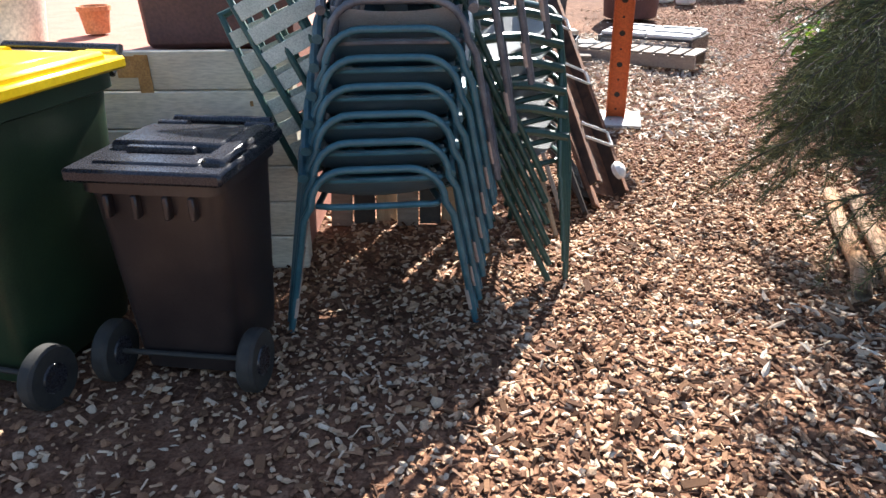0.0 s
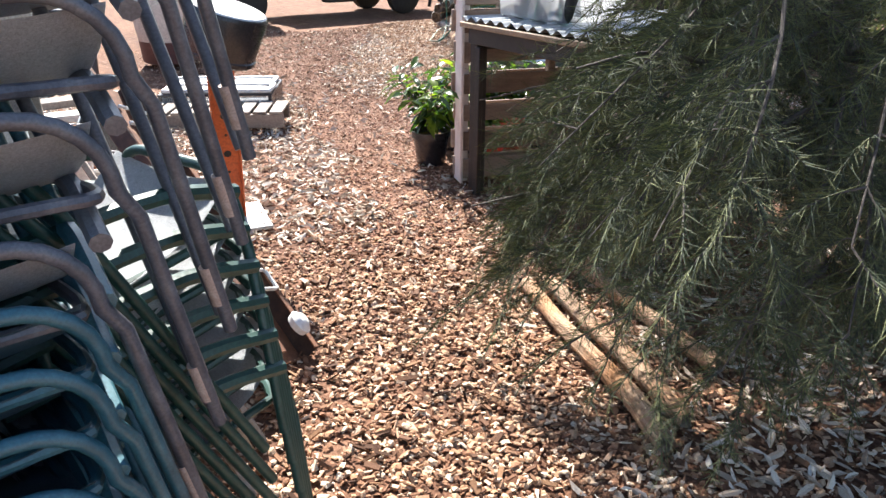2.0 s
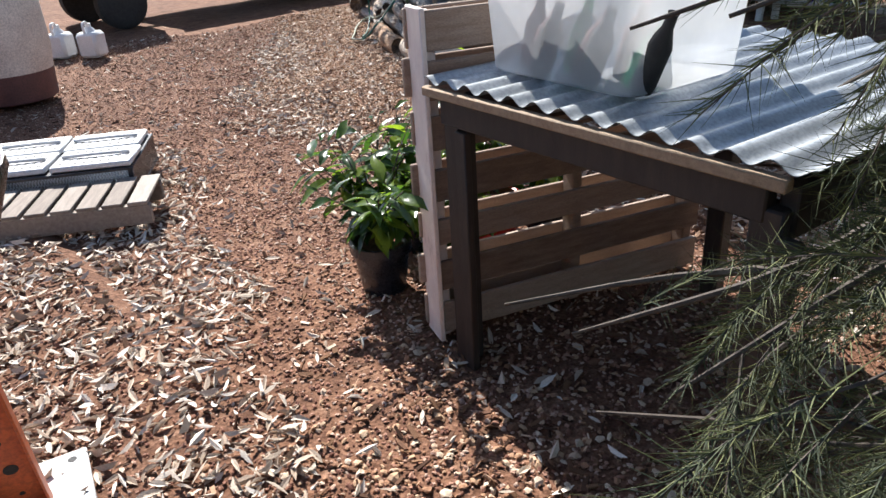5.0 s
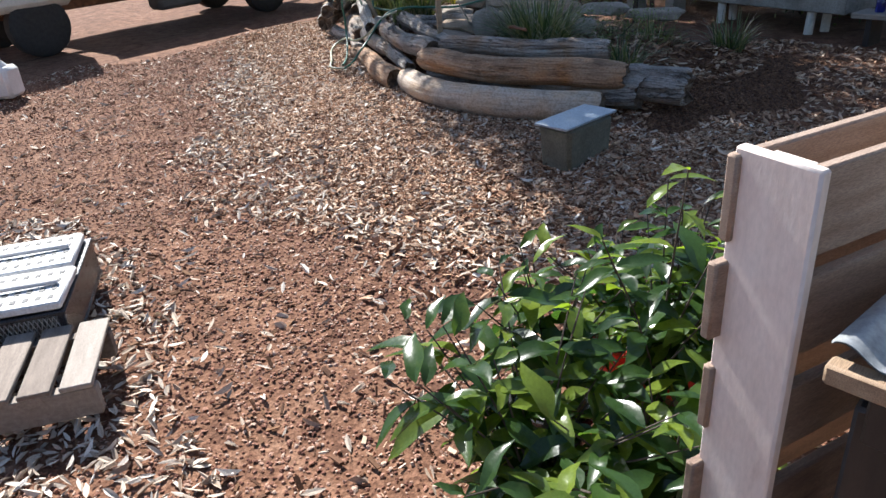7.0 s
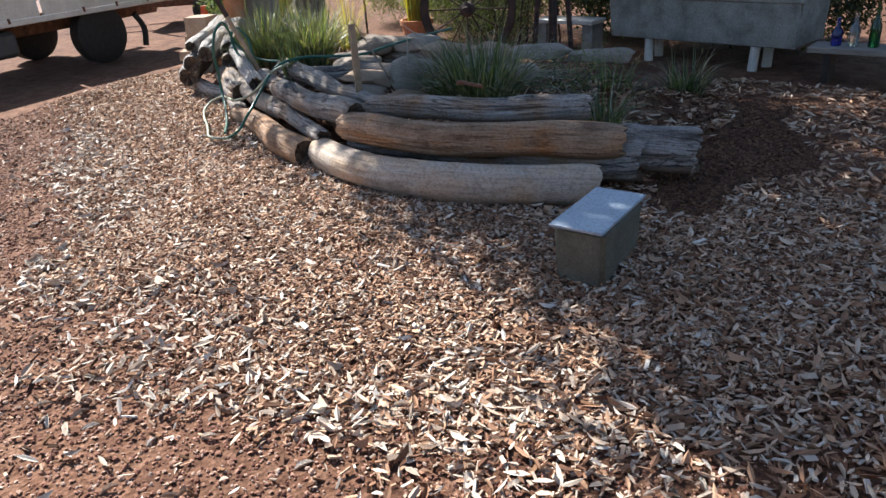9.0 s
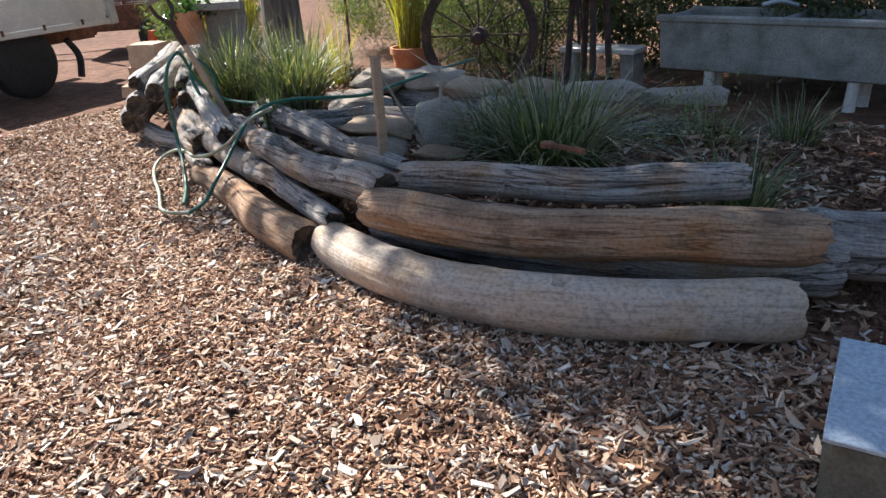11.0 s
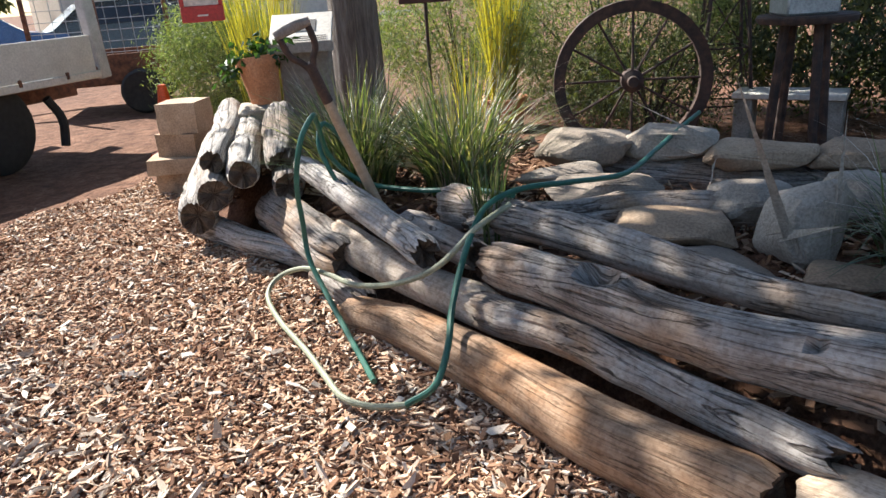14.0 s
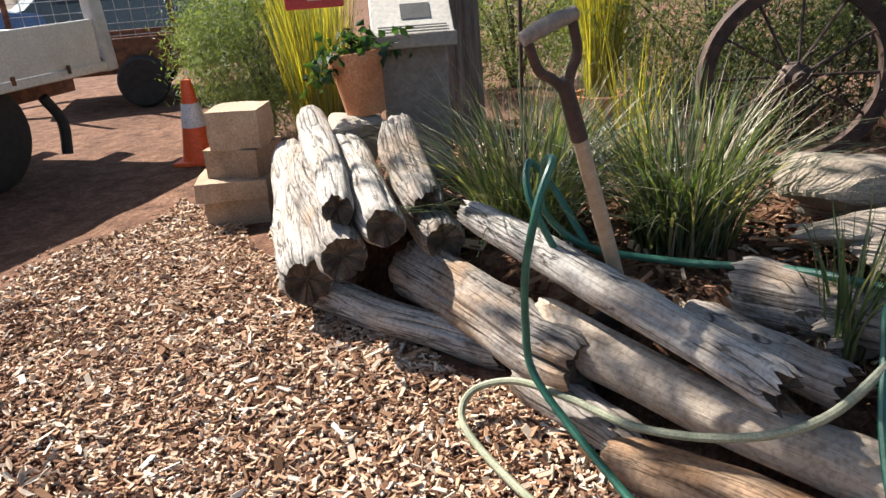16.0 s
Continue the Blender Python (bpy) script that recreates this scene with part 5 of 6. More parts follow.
part("drum_foot", Geo().lathe([(.34, 0), (.38, .02), (.4, .28), (.36, .29)], 32), MAT["browntrough"], dr, "reddish-brown stained foot")
for x, y in ((3.82, 13.16), (4.1, 12.86)):
    e = thing("water_jug", "square white plastic water jug with a grip", "jug", (x, y, 0), 40, "water jugs")
    part("jug_wall", Geo().box((.26, .26, .3), (0, 0, .15), c=0.035), MAT["whiteplastic"], e)
    part("neck", Geo().lathe([(.09, .29), (.06, .33), (.035, .36), (.035, .4), (0, .4)], 20), MAT["whiteplastic"], e)
    part("grip", Geo().tube(spline([(-.1, 0, .29), (-.1, 0, .4), (-.04, 0, .42), (0, 0, .39)], 10), .015, 8), MAT["whiteplastic"], e)

# pallet stood on edge, painted at one end
up = thing("upright_pallet", "timber pallet stood on edge with a pinkish-white painted end", "pallet", (2.835, 5.005, .02), -19)
for k, u in enumerate((.0, .58, 1.14)):
    part("bearer", Geo().box((.045, .075, 1.22), (u + .022, -.012, .61), c=0.006), MAT["pinkpaint" if k == 0 else "timbery"], up, "pinkish-white painted bearer" if k == 0 else "")
part("end_board", Geo().box((.02, .132, 1.235), (-.011, -.026, .618), c=0.004), MAT["pinkpaint"], up, "flaking pinkish-white end board")
for s in (-1, 1):
    for k, (z, hh) in enumerate(((1.16, .13), (1.0, .13), (.82, .12), (.63, .12), (.45, .1), (.27, .12), (.09, .13))):
        part("slat", Geo().box((1.2, .02, hh), (.6 + (.0 if s < 0 else -.045 if k % 2 else -.03), s * .0475 - .012, z), c=0.004), MAT["timbery"], up)

# bench with a corrugated iron top beside the pallet
be = thing("bench", "dark timber bench topped with a sheet of corrugated iron", "bench", (0, 0, 0))
for x, y in ((2.82, 4.8), (3.84, 4.4), (2.72, 3.72), (3.76, 3.6)):
    part("leg", Geo().box((.075, .075, .95), (x, y, .475), c=0.006), MAT["darktimber"], be)
part("front_rail", Geo().box((.045, 1.1, .095), (2.74, 4.27, .962), (0, 0, -4), c=0.005), MAT["darktimber"], be)
for x, y in ((2.775, 4.74), (2.675, 3.66)):
    part("leg_batten", Geo().box((.03, .05, .9), (x, y, .45), (0, 0, -4), c=0.004), MAT["darktimber"], be)
part("rear_rail", Geo().box((.045, 1.1, .13), (3.79, 4.1, .945), (0, 0, -4), c=0.005), MAT["darktimber"], be)
part("end_rail", Geo().box((1.05, .045, .12), (3.33, 4.6, .94), (0, 0, -21), c=0.005), MAT["darktimber"], be)
part("end_rail", Geo().box((1.05, .045, .12), (3.24, 3.63, .94), (0, 0, -7), c=0.005), MAT["darktimber"], be)
part("edge_batten", Geo().box((.03, 1.2, .03), (2.7, 4.27, 1.02), (0, 0, -4), c=0.004), MAT["timber"], be, "orange-brown edge batten")
g = Geo()
ny, nx = 150, 6
vs = []
for o in (0.0, -0.0025):
    for j in range(ny + 1):
        for i in range(nx + 1):
            yy, xx = j / ny * 1.25, i / nx * 1.28
            vs.append((2.74 + xx - .07 * (1.25 - yy) , 3.62 + yy - .12 * xx, 1.055 + .011 * math.cos(yy * 2 * math.pi / .095) + o))
m_ = (ny + 1) * (nx + 1)
q = [(j * (nx + 1) + i, j * (nx + 1) + i + 1, (j + 1) * (nx + 1) + i + 1, (j + 1) * (nx + 1) + i) for j in range(ny) for i in range(nx)]
g.add(vs, q + [tuple(k + m_ for k in f[::-1]) for f in q])
part("iron_sheet", g, MAT["tin"], be, "weathered corrugated iron sheet")
tb = thing("storage_tub", "cloudy clear plastic storage tub holding bottles", "tub", (3.1, 4.43, 1.069), -6)


def tub_ring(hx, hy, z, n=44, p=0.22):
    out = []
    for k in range(n):
        a = 2 * math.pi * k / n
        cx, cy = math.cos(a), math.sin(a)
        out.append((math.copysign(abs(cx) ** p, cx) * hx, math.copysign(abs(cy) ** p, cy) * hy, z))
    return out


def loft(rings, close_first=True):
    g = Geo()
    n = len(rings[0])
    fs = [(i * n + k, i * n + (k + 1) % n, (i + 1) * n + (k + 1) % n, (i + 1) * n + k) for i in range(len(rings) - 1) for k in range(n)]
    if close_first:
        fs.append(tuple(range(n))[::-1])
    return g.add([p for r in rings for p in r], fs)


part("tub_wall", loft([tub_ring(.225, .285, .004), tub_ring(.233, .293, .012), tub_ring(.25, .312, .27)]), MAT["tub"], tb)
part("tub_rim", loft([tub_ring(.251, .313, .255), tub_ring(.268, .33, .258), tub_ring(.27, .332, .285), tub_ring(.262, .324, .29), tub_ring(.25, .312, .284)], False), MAT["tubrim"], tb, "pale rolled plastic rim")
for k in range(9):
    bt = thing("drink_bottle", "dull dark glass bottle leaning in the tub", "bottle", (2.91 + .045 * (k % 3), 4.19 + k * .058, 1.085), 0, "bottles in the tub", rx=24 + 7 * math.sin(k * 2.1), ry=-5)
    part("glass", Geo().lathe([(.03, 0), (.033, .01), (.033, .13), (.015, .18), (.013, .215), (.015, .22), (0, .22)], 16), MAT["glassgreen" if k % 4 == 1 else "browntrough" if k % 3 else "rubber"], bt)

# broad-leaved potted shrubs


def leaf_mesh(name, L, W, seed):
    g = Geo()
    n = 6
    vs = []
    for i in range(n + 1):
        u = i / n
        w = W / 2 * math.sin(math.pi * min(u * 1.02, 1)) ** 0.75 * (1 - 0.25 * u)
        z = -0.35 * L * u * u + 0.05 * L * u
        for s in (-1, 0, 1):
            vs.append((L * u, s * w + 0.004 * math.sin(u * 9 + seed) , z + (abs(s) * w * 0.35)))
    fs = []
    for i in range(n):
        for k in (0, 1):
            a = i * 3 + k
            fs.append((a, a + 3, a + 4, a + 1))
    g.add(vs, fs)
    return g.mesh(name, MAT["leaf"])


LEAVES = [leaf_mesh("leaf", L, W, i) for i, (L, W) in enumerate(((.165, .062), (.135, .052), (.105, .042), (.075, .03)))]


def shrub(label, at, height, spread, nleaf, seed, potmat, pr, ph):
    rng = random.Random(seed)
    p = pot("round plastic pot holding a leafy shrub" if potmat == "blackplastic" else "bright red plastic pot holding a leafy shrub" if potmat == "redpot" else "blue plastic pot holding a leafy shrub", potmat, at, pr, ph, "shrub pots")
    z0 = at[2] + ph * .84
    e = thing("potted_shrub", label, "shrub", (at[0], at[1], z0), 0, "potted shrubs")
    nleaf = int(nleaf * 1.45)
    ns = max(4, nleaf // 11)
    for s in range(ns):
        a = rng.uniform(0, 6.28)
        rad = spread * rng.uniform(.25, 1)
        top = Vector((math.cos(a) * rad, math.sin(a) * rad, (height - ph) * rng.uniform(.55, 1) * (1.1 - .35 * rad / spread)))
        pts = spline([(0, 0, -.04), (top.x * .25, top.y * .25, top.z * .45), tuple(top)], 8)
        part("stem", Geo().tube(pts, [.005 - .0004 * i for i in range(9)], 5), MAT["twig"], e)
        per = nleaf // ns
        for k in range(per):
            u = .35 + .65 * (k + 1) / per
            i = min(int(u * 8), 8)
            b = pts[i]
            ob = new("leaf", LEAVES[min(rng.choice((0, 1, 1, 2, 2)) + (1 if k > per - 2 else 0), 3)])
            ob.parent = e
            yaw = math.degrees(a) + k * 137.5 + rng.uniform(-25, 25)
            pitch = rng.uniform(-25, 25) - (20 if k > per - 3 else -5)
            ob.matrix_basis = pose(b.x, b.y, b.z, rng.uniform(-25, 25), pitch, yaw) @ Matrix.Scale(rng.uniform(.8, 1.2), 4)
    return e


shrub("glossy broad-leaved shrub with drooping leaves", (2.93, 5.47, 0), .9, .5, 190, 1, "blackplastic", .13, .24)
shrub("glossy dark shrub in a black pot", (3.1, 5.22, 0), .66, .28, 90, 2, "blackplastic", .12, .22)
shrub("tall young glossy-leaved shrub", (3.42, 5.42, 0), 1.02, .27, 100, 3, "redpot", .13, .25)
shrub("young shrub with light green shoots", (3.3, 5.68, 0), .8, .3, 90, 4, "blackplastic", .13, .24)
shrub("leafy shrub in a red pot", (3.68, 5.5, 0), .86, .26, 80, 5, "redpot", .13, .25)
shrub("small glossy shrub in a blue pot", (3.22, 5.36, 0), .5, .2, 50, 6, "bluepot", .12, .22)
shrub("broad leafy shrub behind the pallet", (3.78, 5.24, 0), .78, .26, 70, 7, "blackplastic", .13, .24)

shrub("low glossy shrub at the end of the pot row", (3.72, 5.72, 0), .62, .3, 90, 8, "redpot", .13, .22)

# needle-leaved tree beside the start of the path


def needle_tree():
    e = thing("needle_tree", "drooping needle-leaved tree with fine grey-green foliage", "tree", (3.0, 2.75, 0))
    rng = random.Random(11)
    part("trunk", Geo().tube(spline([(0, 0, -.05), (.04, .02, .8), (-.05, .05, 1.7), (.03, 0, 3.0)], 14), [.075 - .0035 * i for i in range(15)], 12), MAT["trunkbark"], e)
    V, F = [], []
    twigs = Geo()

    def needle(p, d, L):
        n = len(V)
        side = d.cross(Vector((0, 0, 1)))
        side = side.normalized() * .0011 if side.length > 1e-3 else Vector((.0011, 0, 0))
        up_ = side.cross(d).normalized() * .0011
        q = p + d * L
        for c in (p + side, p - side * .5 + up_, p - side * .5 - up_):
            V.append(c)
        V.append(q)
        F.extend([(n, n + 1, n + 3), (n + 1, n + 2, n + 3), (n + 2, n, n + 3)])

    low = [(1.28, 2.4, .85), (1.25, 2.2, .92), (1.45, 2.45, .8), (1.3, 2.08, .97), (1.42, 1.9, .97), (1.32, 2.3, .68), (1.5, 2.15, .55), (1.52, 2.62, .72), (1.6, 2.4, .36), (1.55, 2.9, .5), (1.7, 2.2, .3), (1.62, 1.95, .7), (1.35, 2.65, .95), (1.75, 3.2, .5), (1.7, 3.0, .34), (1.82, 2.6, .6), (1.8, 3.15, .75), (2.0, 2.25, .8), (1.64, 3.2, .3), (1.92, 1.95, 1.0), (1.8, 2.85, .8), (1.68, 2.8, .5), (1.75, 2.4, .95), (2.05, 2.1, 1.3), (1.95, 2.75, 1.2), (2.0, 3.3, 1.1), (2.2, 1.8, .7)]
    lim = 0
    while lim < 118 + len(low):
        a = rng.uniform(0, 6.28)
        z0 = rng.uniform(.35, 2.6)
        ln = rng.uniform(.6, 1.45) * (1.12 - .22 * z0 / 2.6)
        d = Vector((math.cos(a), math.sin(a), 0))
        tip = d * ln + Vector((0, 0, z0 + rng.uniform(-.3, .25)))
        if lim >= 118:
            q = low[lim - 118]
            tip = Vector((q[0] - 3.0, q[1] - 2.75, q[2]))
            ln, z0 = math.hypot(tip.x, tip.y), q[2] + .35
            d = Vector((tip.x / ln, tip.y / ln, 0))
        elif 3.0 + tip.x < 1.62 or (3.0 + tip.x < 1.9 and z0 > 1.5) or 2.75 + tip.y > 4.25:
            continue
        lim += 1
        mid = d * ln * .5 + Vector((0, 0, z0 + .12))
        mid += Vector((rng.uniform(-.12, .12), rng.uniform(-.12, .12), rng.uniform(-.1, .1)))
        pts = spline([(0, 0, z0 - .1), tuple(mid), tuple(mid.lerp(tip, .55) + Vector((rng.uniform(-.07, .07), rng.uniform(-.07, .07), .05))), tuple(tip)], 10)
        part("limb", Geo().tube(pts, [(.009 if lim > 118 else .016) * (1 - .08 * i) for i in range(11)], 6), MAT["twig"], e)
        for k in range(20):
            b = pts[min(2 + k * 8 // 19, 10)]
            dv = Vector((d.x + rng.uniform(-1, 1), d.y + rng.uniform(-1, 1), rng.uniform(-.75, .45))).normalized()
            sl = rng.uniform(.12, .3) if lim > 118 else rng.uniform(.18, .42)
            w_ = b + dv * sl + Vector((3.0, 2.75, -.12))
            walk_x = .9 + (w_.y - 2.2) * (.9 if w_.y < 2.2 else .4)
            if w_.x < walk_x + .22 and w_.z > .7:
                continue
            if w_.x < 2.9 and w_.y > 3.42 + 0.3 * (w_.x - 1.5) or w_.y > 3.75 and w_.z < 1.35:
                continue
            tp = [b + dv * sl * t + Vector((0, 0, -.12 * t * t)) for t in (0, .33, .66, 1)]
            twigs.tube(tp, [.003, .0024, .0018, .0012], 4)
            for m in range(84):
                t = .12 + .88 * m / 84
                p = b + dv * sl * t + Vector((0, 0, -.12 * t * t))
                nd = (dv * rng.uniform(.4, 1.1) + Vector((rng.uniform(-1, 1), rng.uniform(-1, 1), rng.uniform(-1.2, .4))) * 1.05).normalized()
                needle(p, nd, rng.uniform(.045, .11))
    part("twigwork", twigs, MAT["twig"], e)
    me = bpy.data.meshes.new("needles")
    me.from_pydata([tuple(p) for p in V], [], F)
    me.materials.append(MAT["needle"])
    ob = new("needles", me)
    ob.parent = e
    tagged(ob, "fine drooping grey-green needles")


needle_tree()

# gum tree over the garden bed


def leaf_cloud(name, centres, per, size, spread, mat, seed, parent, label=""):
    rng = np.random.RandomState(seed)
    C = np.repeat(np.array(centres), per, 0)
    n = len(C)
    P = C + rng.normal(0, 1, (n, 3)) * spread
    d = rng.normal(0, 1, (n, 3)) + np.array([0, 0, -.7])
    d /= np.linalg.norm(d, axis=1)[:, None]
    s = np.cross(d, rng.normal(0, 1, (n, 3)))
    s /= np.linalg.norm(s, axis=1)[:, None]
    nrm = np.cross(d, s)
    L = rng.uniform(.6, 1.2, n)[:, None] * size[0]
    W = rng.uniform(.7, 1.2, n)[:, None] * size[1]
    V = np.stack([P, P + d * L * .4 + s * W / 2 + nrm * W * .2, P + d * L, P + d * L * .4 - s * W / 2 + nrm * W * .2], 1).reshape(-1, 3)
    F = [(4 * i, 4 * i + 1, 4 * i + 2, 4 * i + 3) for i in range(n)]
    me = bpy.data.meshes.new(name)
    me.from_pydata(V.tolist(), [], F)
    me.materials.append(MAT[mat])
    ob = new(name, me)
    ob.parent = parent
    return tagged(ob, label)


def gum_tree():
    e = thing("gum_tree", "old gum tree with rough grey bark shading the bed", "tree", (9.28, 11.85, 0))
    rng = random.Random(5)
    part("trunk", Geo().tube(spline([(0, 0, -.1), (.02, .0, 1.0), (-.05, -.03, 2.2), (.05, .05, 3.6)], 16), [.26, .22, .2] + [.19 - .006 * i for i in range(14)], 18), MAT["trunkbark"], e)
    cs = []
    for k in range(16):
        a = k * 2.4 + rng.uniform(-.3, .3)
        ln = rng.uniform(.8, 2.4)
        z1 = rng.uniform(4.1, 5.2)
        tip = (math.cos(a) * ln + .1, math.sin(a) * ln - .8, z1)
        pts = spline([(0, 0, 2.4 + .06 * k), (tip[0] * .4, tip[1] * .4, z1 - .9), tip], 8)
        part("limb", Geo().tube(pts, [.075 - .007 * i for i in range(9)], 8), MAT["trunkbark"], e)
    for k in range(235):
        a, q_ = k * 2.39996, ((k + .5) / 235) ** .46
        cs.append((.2 + 2.95 * q_ * math.cos(a) + rng.uniform(-.15, .15), -.9 + 2.8 * q_ * math.sin(a) + rng.uniform(-.15, .15), rng.uniform(4.1, 5.1)))
    for k in range(44):
        a, q_ = k * 2.39996, math.sqrt((k + .5) / 44)
        cs.append((-2.6 + .8 * q_ * math.cos(a), -1.75 + 1.05 * q_ * math.sin(a), rng.uniform(4.2, 5.0)))
    # a narrow bough of thinner foliage on the far side
    for tip in ((-1.65, 1.35, 4.4), (-1.5, 2.0, 4.4), (-1.2, 2.6, 4.5)):
        pts = spline([(0, 0, 2.9), (tip[0] * .4, tip[1] * .45, 3.9), tip], 8)
        part("limb", Geo().tube(pts, [.05 - .005 * i for i in range(9)], 8), MAT["trunkbark"], e)
    thin = []
    for k in range(18):
        u, v = 1.15 * (k - 8.5) / 8.5, .3 * math.sin(k * 2.4)
        mid = (-1.5, 1.9) if k % 2 else (-.95, 2.55)
        thin.append((mid[0] + .4 * u + .88 * v, mid[1] + .78 * u - .45 * v, rng.uniform(4.2, 4.6)))
    leaf_cloud("bough_leaves", thin, 42, (.19, .075), (.2, .2, .2), "gum", 8, e, "thin foliage on the far bough")
    leaf_cloud("crown", cs, 120, (.19, .075), (.2, .2, .2), "gum", 3, e, "loose crown of narrow gum leaves")


gum_tree()

# grass clumps, reeds and bushes


def blades(name, n, h, spread, base_r, width, mat, seed, parent, droop=0.6, label="", stiff=0.0):
    rng = np.random.RandomState(seed)
    k = 5
    a = rng.uniform(0, 2 * np.pi, n)
    r0 = base_r * np.sqrt(rng.uniform(0, 1, n))
    L = h * rng.uniform(.55, 1.15, n)
    out = spread * rng.uniform(.1, 1, n) * (1 - stiff)
    u = np.linspace(0, 1, k + 1)[None]
    az = a + rng.normal(0, .5, n)
    hx = (out[:, None] * u ** 1.6)
    z = L[:, None] * (u - droop * (out / (spread + 1e-6))[:, None] * u ** 2.4 * .8)
    cx = r0[:, None] * np.cos(a)[:, None] + hx * np.cos(az)[:, None]
    cy = r0[:, None] * np.sin(a)[:, None] + hx * np.sin(az)[:, None]
    w = width * (1 - u ** 2.2 * .92) * rng.uniform(.6, 1.2, n)[:, None] / 2
    ta = az + np.pi / 2 + rng.normal(0, .5, n)
    tx, ty = np.cos(ta)[:, None], np.sin(ta)[:, None]
    nx_, ny_ = -np.sin(ta)[:, None], np.cos(ta)[:, None]
    A = np.stack([cx - tx * w, cy - ty * w, z], 2)
    M_ = np.stack([cx + nx_ * w * .5, cy + ny_ * w * .5, z - w * .2], 2)
    B = np.stack([cx + tx * w, cy + ty * w, z], 2)
    V = np.stack([A, M_, B], 2).reshape(-1, 3)
    F = []
    for i in range(n):
        o = i * (k + 1) * 3
        for j in range(k):
            for s in (0, 1):
                p = o + j * 3 + s
                F.append((p, p + 1, p + 4, p + 3))
    me = bpy.data.meshes.new(name)
    me.from_pydata(V.tolist(), [], F)
    me.materials.append(MAT[mat])
    me.polygons.foreach_set("use_smooth", [True] * len(me.polygons))
    ob = new(name, me)
    ob.parent = parent
    return tagged(ob, label)


def tussock(label, at, n, h, spread, base_r, seed, width=.011, droop=.6, dead=0.2):
    e = thing("grass_clump", label, "grass clump", at, 0, "grass clumps")
    blades("foliage", n, h, spread, base_r, width, "blade", seed, e, droop)
    if dead:
        blades("straw", int(n * dead), h * 1.15, spread * 1.3, base_r, width * .35, "palechip", seed + 50, e, droop * .8, "dry straw-coloured stalks")
    return e


tussock("dense dark green strappy clump behind the log heap", (7.72, 11.05, .33), 460, .64, .62, .17, 1, .0095)
tussock("dense green strappy clump beside the shovel", (7.72, 10.5, .33), 430, .64, .55, .16, 2, .0095)
tussock("broad arching grass clump behind the top log", (6.95, 8.38, .3), 460, .56, .72, .22, 3, .013, .85)
tussock("grass clump with dry flower stalks", (7.1, 8.75, .3), 120, .5, .5, .12, 4, .01, .8, .5)
tussock("small grass clump by the concrete trough", (7.7, 7.75, .12), 130, .45, .42, .13, 5, .012, .8)
tussock("small grass clump in front of the trough", (8.35, 7.35, .08), 110, .42, .4, .12, 6, .012, .8)
tussock("thin upright clump between the logs and stones", (6.98, 10.12, .36), 60, .42, .14, .05, 7, .009, .3, 0)
tussock("grass clump beyond the sign stand", (8.7, 11.05, .2), 200, .6, .45, .14, 8)
tussock("low grass clump at the end of the logs", (6.75, 7.5, .22), 140, .4, .4, .14, 9, .012, .8)


def reeds(label, at, h, seed, n=260, r=.11):
    e = thing("golden_reeds", label, "reeds", at, 0, "potted reeds")
    blades("foliage", n, h, .3, r, .008, "reed", seed, e, .12)
    blades("green_stem", n // 3, h * .8, .3, r, .008, "bush", seed + 1, e, .15)


pot("square-set terracotta pot of golden reeds", "terracotta", (10.45, 11.15, .0), .2, .34)
reeds("tall golden reeds in a terracotta pot", (10.45, 11.15, .28), 1.3, 20)
reeds("tall golden reeds behind the sign stand", (9.9, 13.05, 0), 1.8, 21, 320, .2)
reeds("thin golden reeds beside the tree", (8.55, 10.75, .22), .75, 22, 60, .06)


def bush(label, at, size, n, seed, leaf=(.075, .024), mat="bush", name="bush"):
    e = thing(name, label, "bush", at, 0, "bushes")
    rng = random.Random(seed)
    cs = []
    for k in range(9):
        a = rng.uniform(0, 6.28)
        t = Vector((math.cos(a) * size[0] * .5 * rng.random(), math.sin(a) * size[1] * .5 * rng.random(), size[2] * rng.uniform(.5, .95)))
        part("stem", Geo().tube(spline([(0, 0, -.05), (t.x * .3, t.y * .3, t.z * .5), tuple(t)], 6), [.018, .016, .013, .011, .009, .007, .004], 6), MAT["twig"], e)
    for k in range(n // 26):
        u, v = rng.uniform(0, 6.28), rng.uniform(-1, 1)
        q_ = math.sqrt(1 - v * v) * rng.uniform(.55, 1) ** .5
        cs.append((math.cos(u) * q_ * size[0] / 2, math.sin(u) * q_ * size[1] / 2, size[2] * (.52 + .45 * v * rng.uniform(.5, 1))))
    leaf_cloud("foliage", cs, 60, leaf, (.11, .11, .12), mat, seed, e)


bush("feathery green bush beside the trailer", (10.35, 13.8, 0), (1.1, 1.1, 1.35), 11000, 31, (.06, .009))
bush("grey-green bush behind the iron wheel", (11.0, 10.4, 0), (1.7, 2.2, 1.7), 15000, 32, (.06, .01))
# added bush in the darker leaf colour, for the shaded foliage behind the wheel
bush("low bush behind the iron wheel, coloured dark for shade", (10.3, 9.95, 0), (.8, 1.3, .95), 2800, 39, (.045, .014), "needle")
bush("dark bush behind the windmill frame", (11.2, 8.6, 0), (1.5, 1.8, 1.5), 6000, 33, mat="needle")
bush("grey-green bush beyond the reeds", (12.2, 12.2, 0), (2.0, 1.8, 1.6), 9000, 34, (.07, .012))
bush("dark bush behind the concrete trough", (10.6, 7.0, 0), (1.4, 1.9, 1.5), 6000, 35, mat="needle")
bush("dark bush beyond the bottle bench", (10.4, 5.2, 0), (1.6, 2.0, 1.7), 6000, 36, mat="needle")
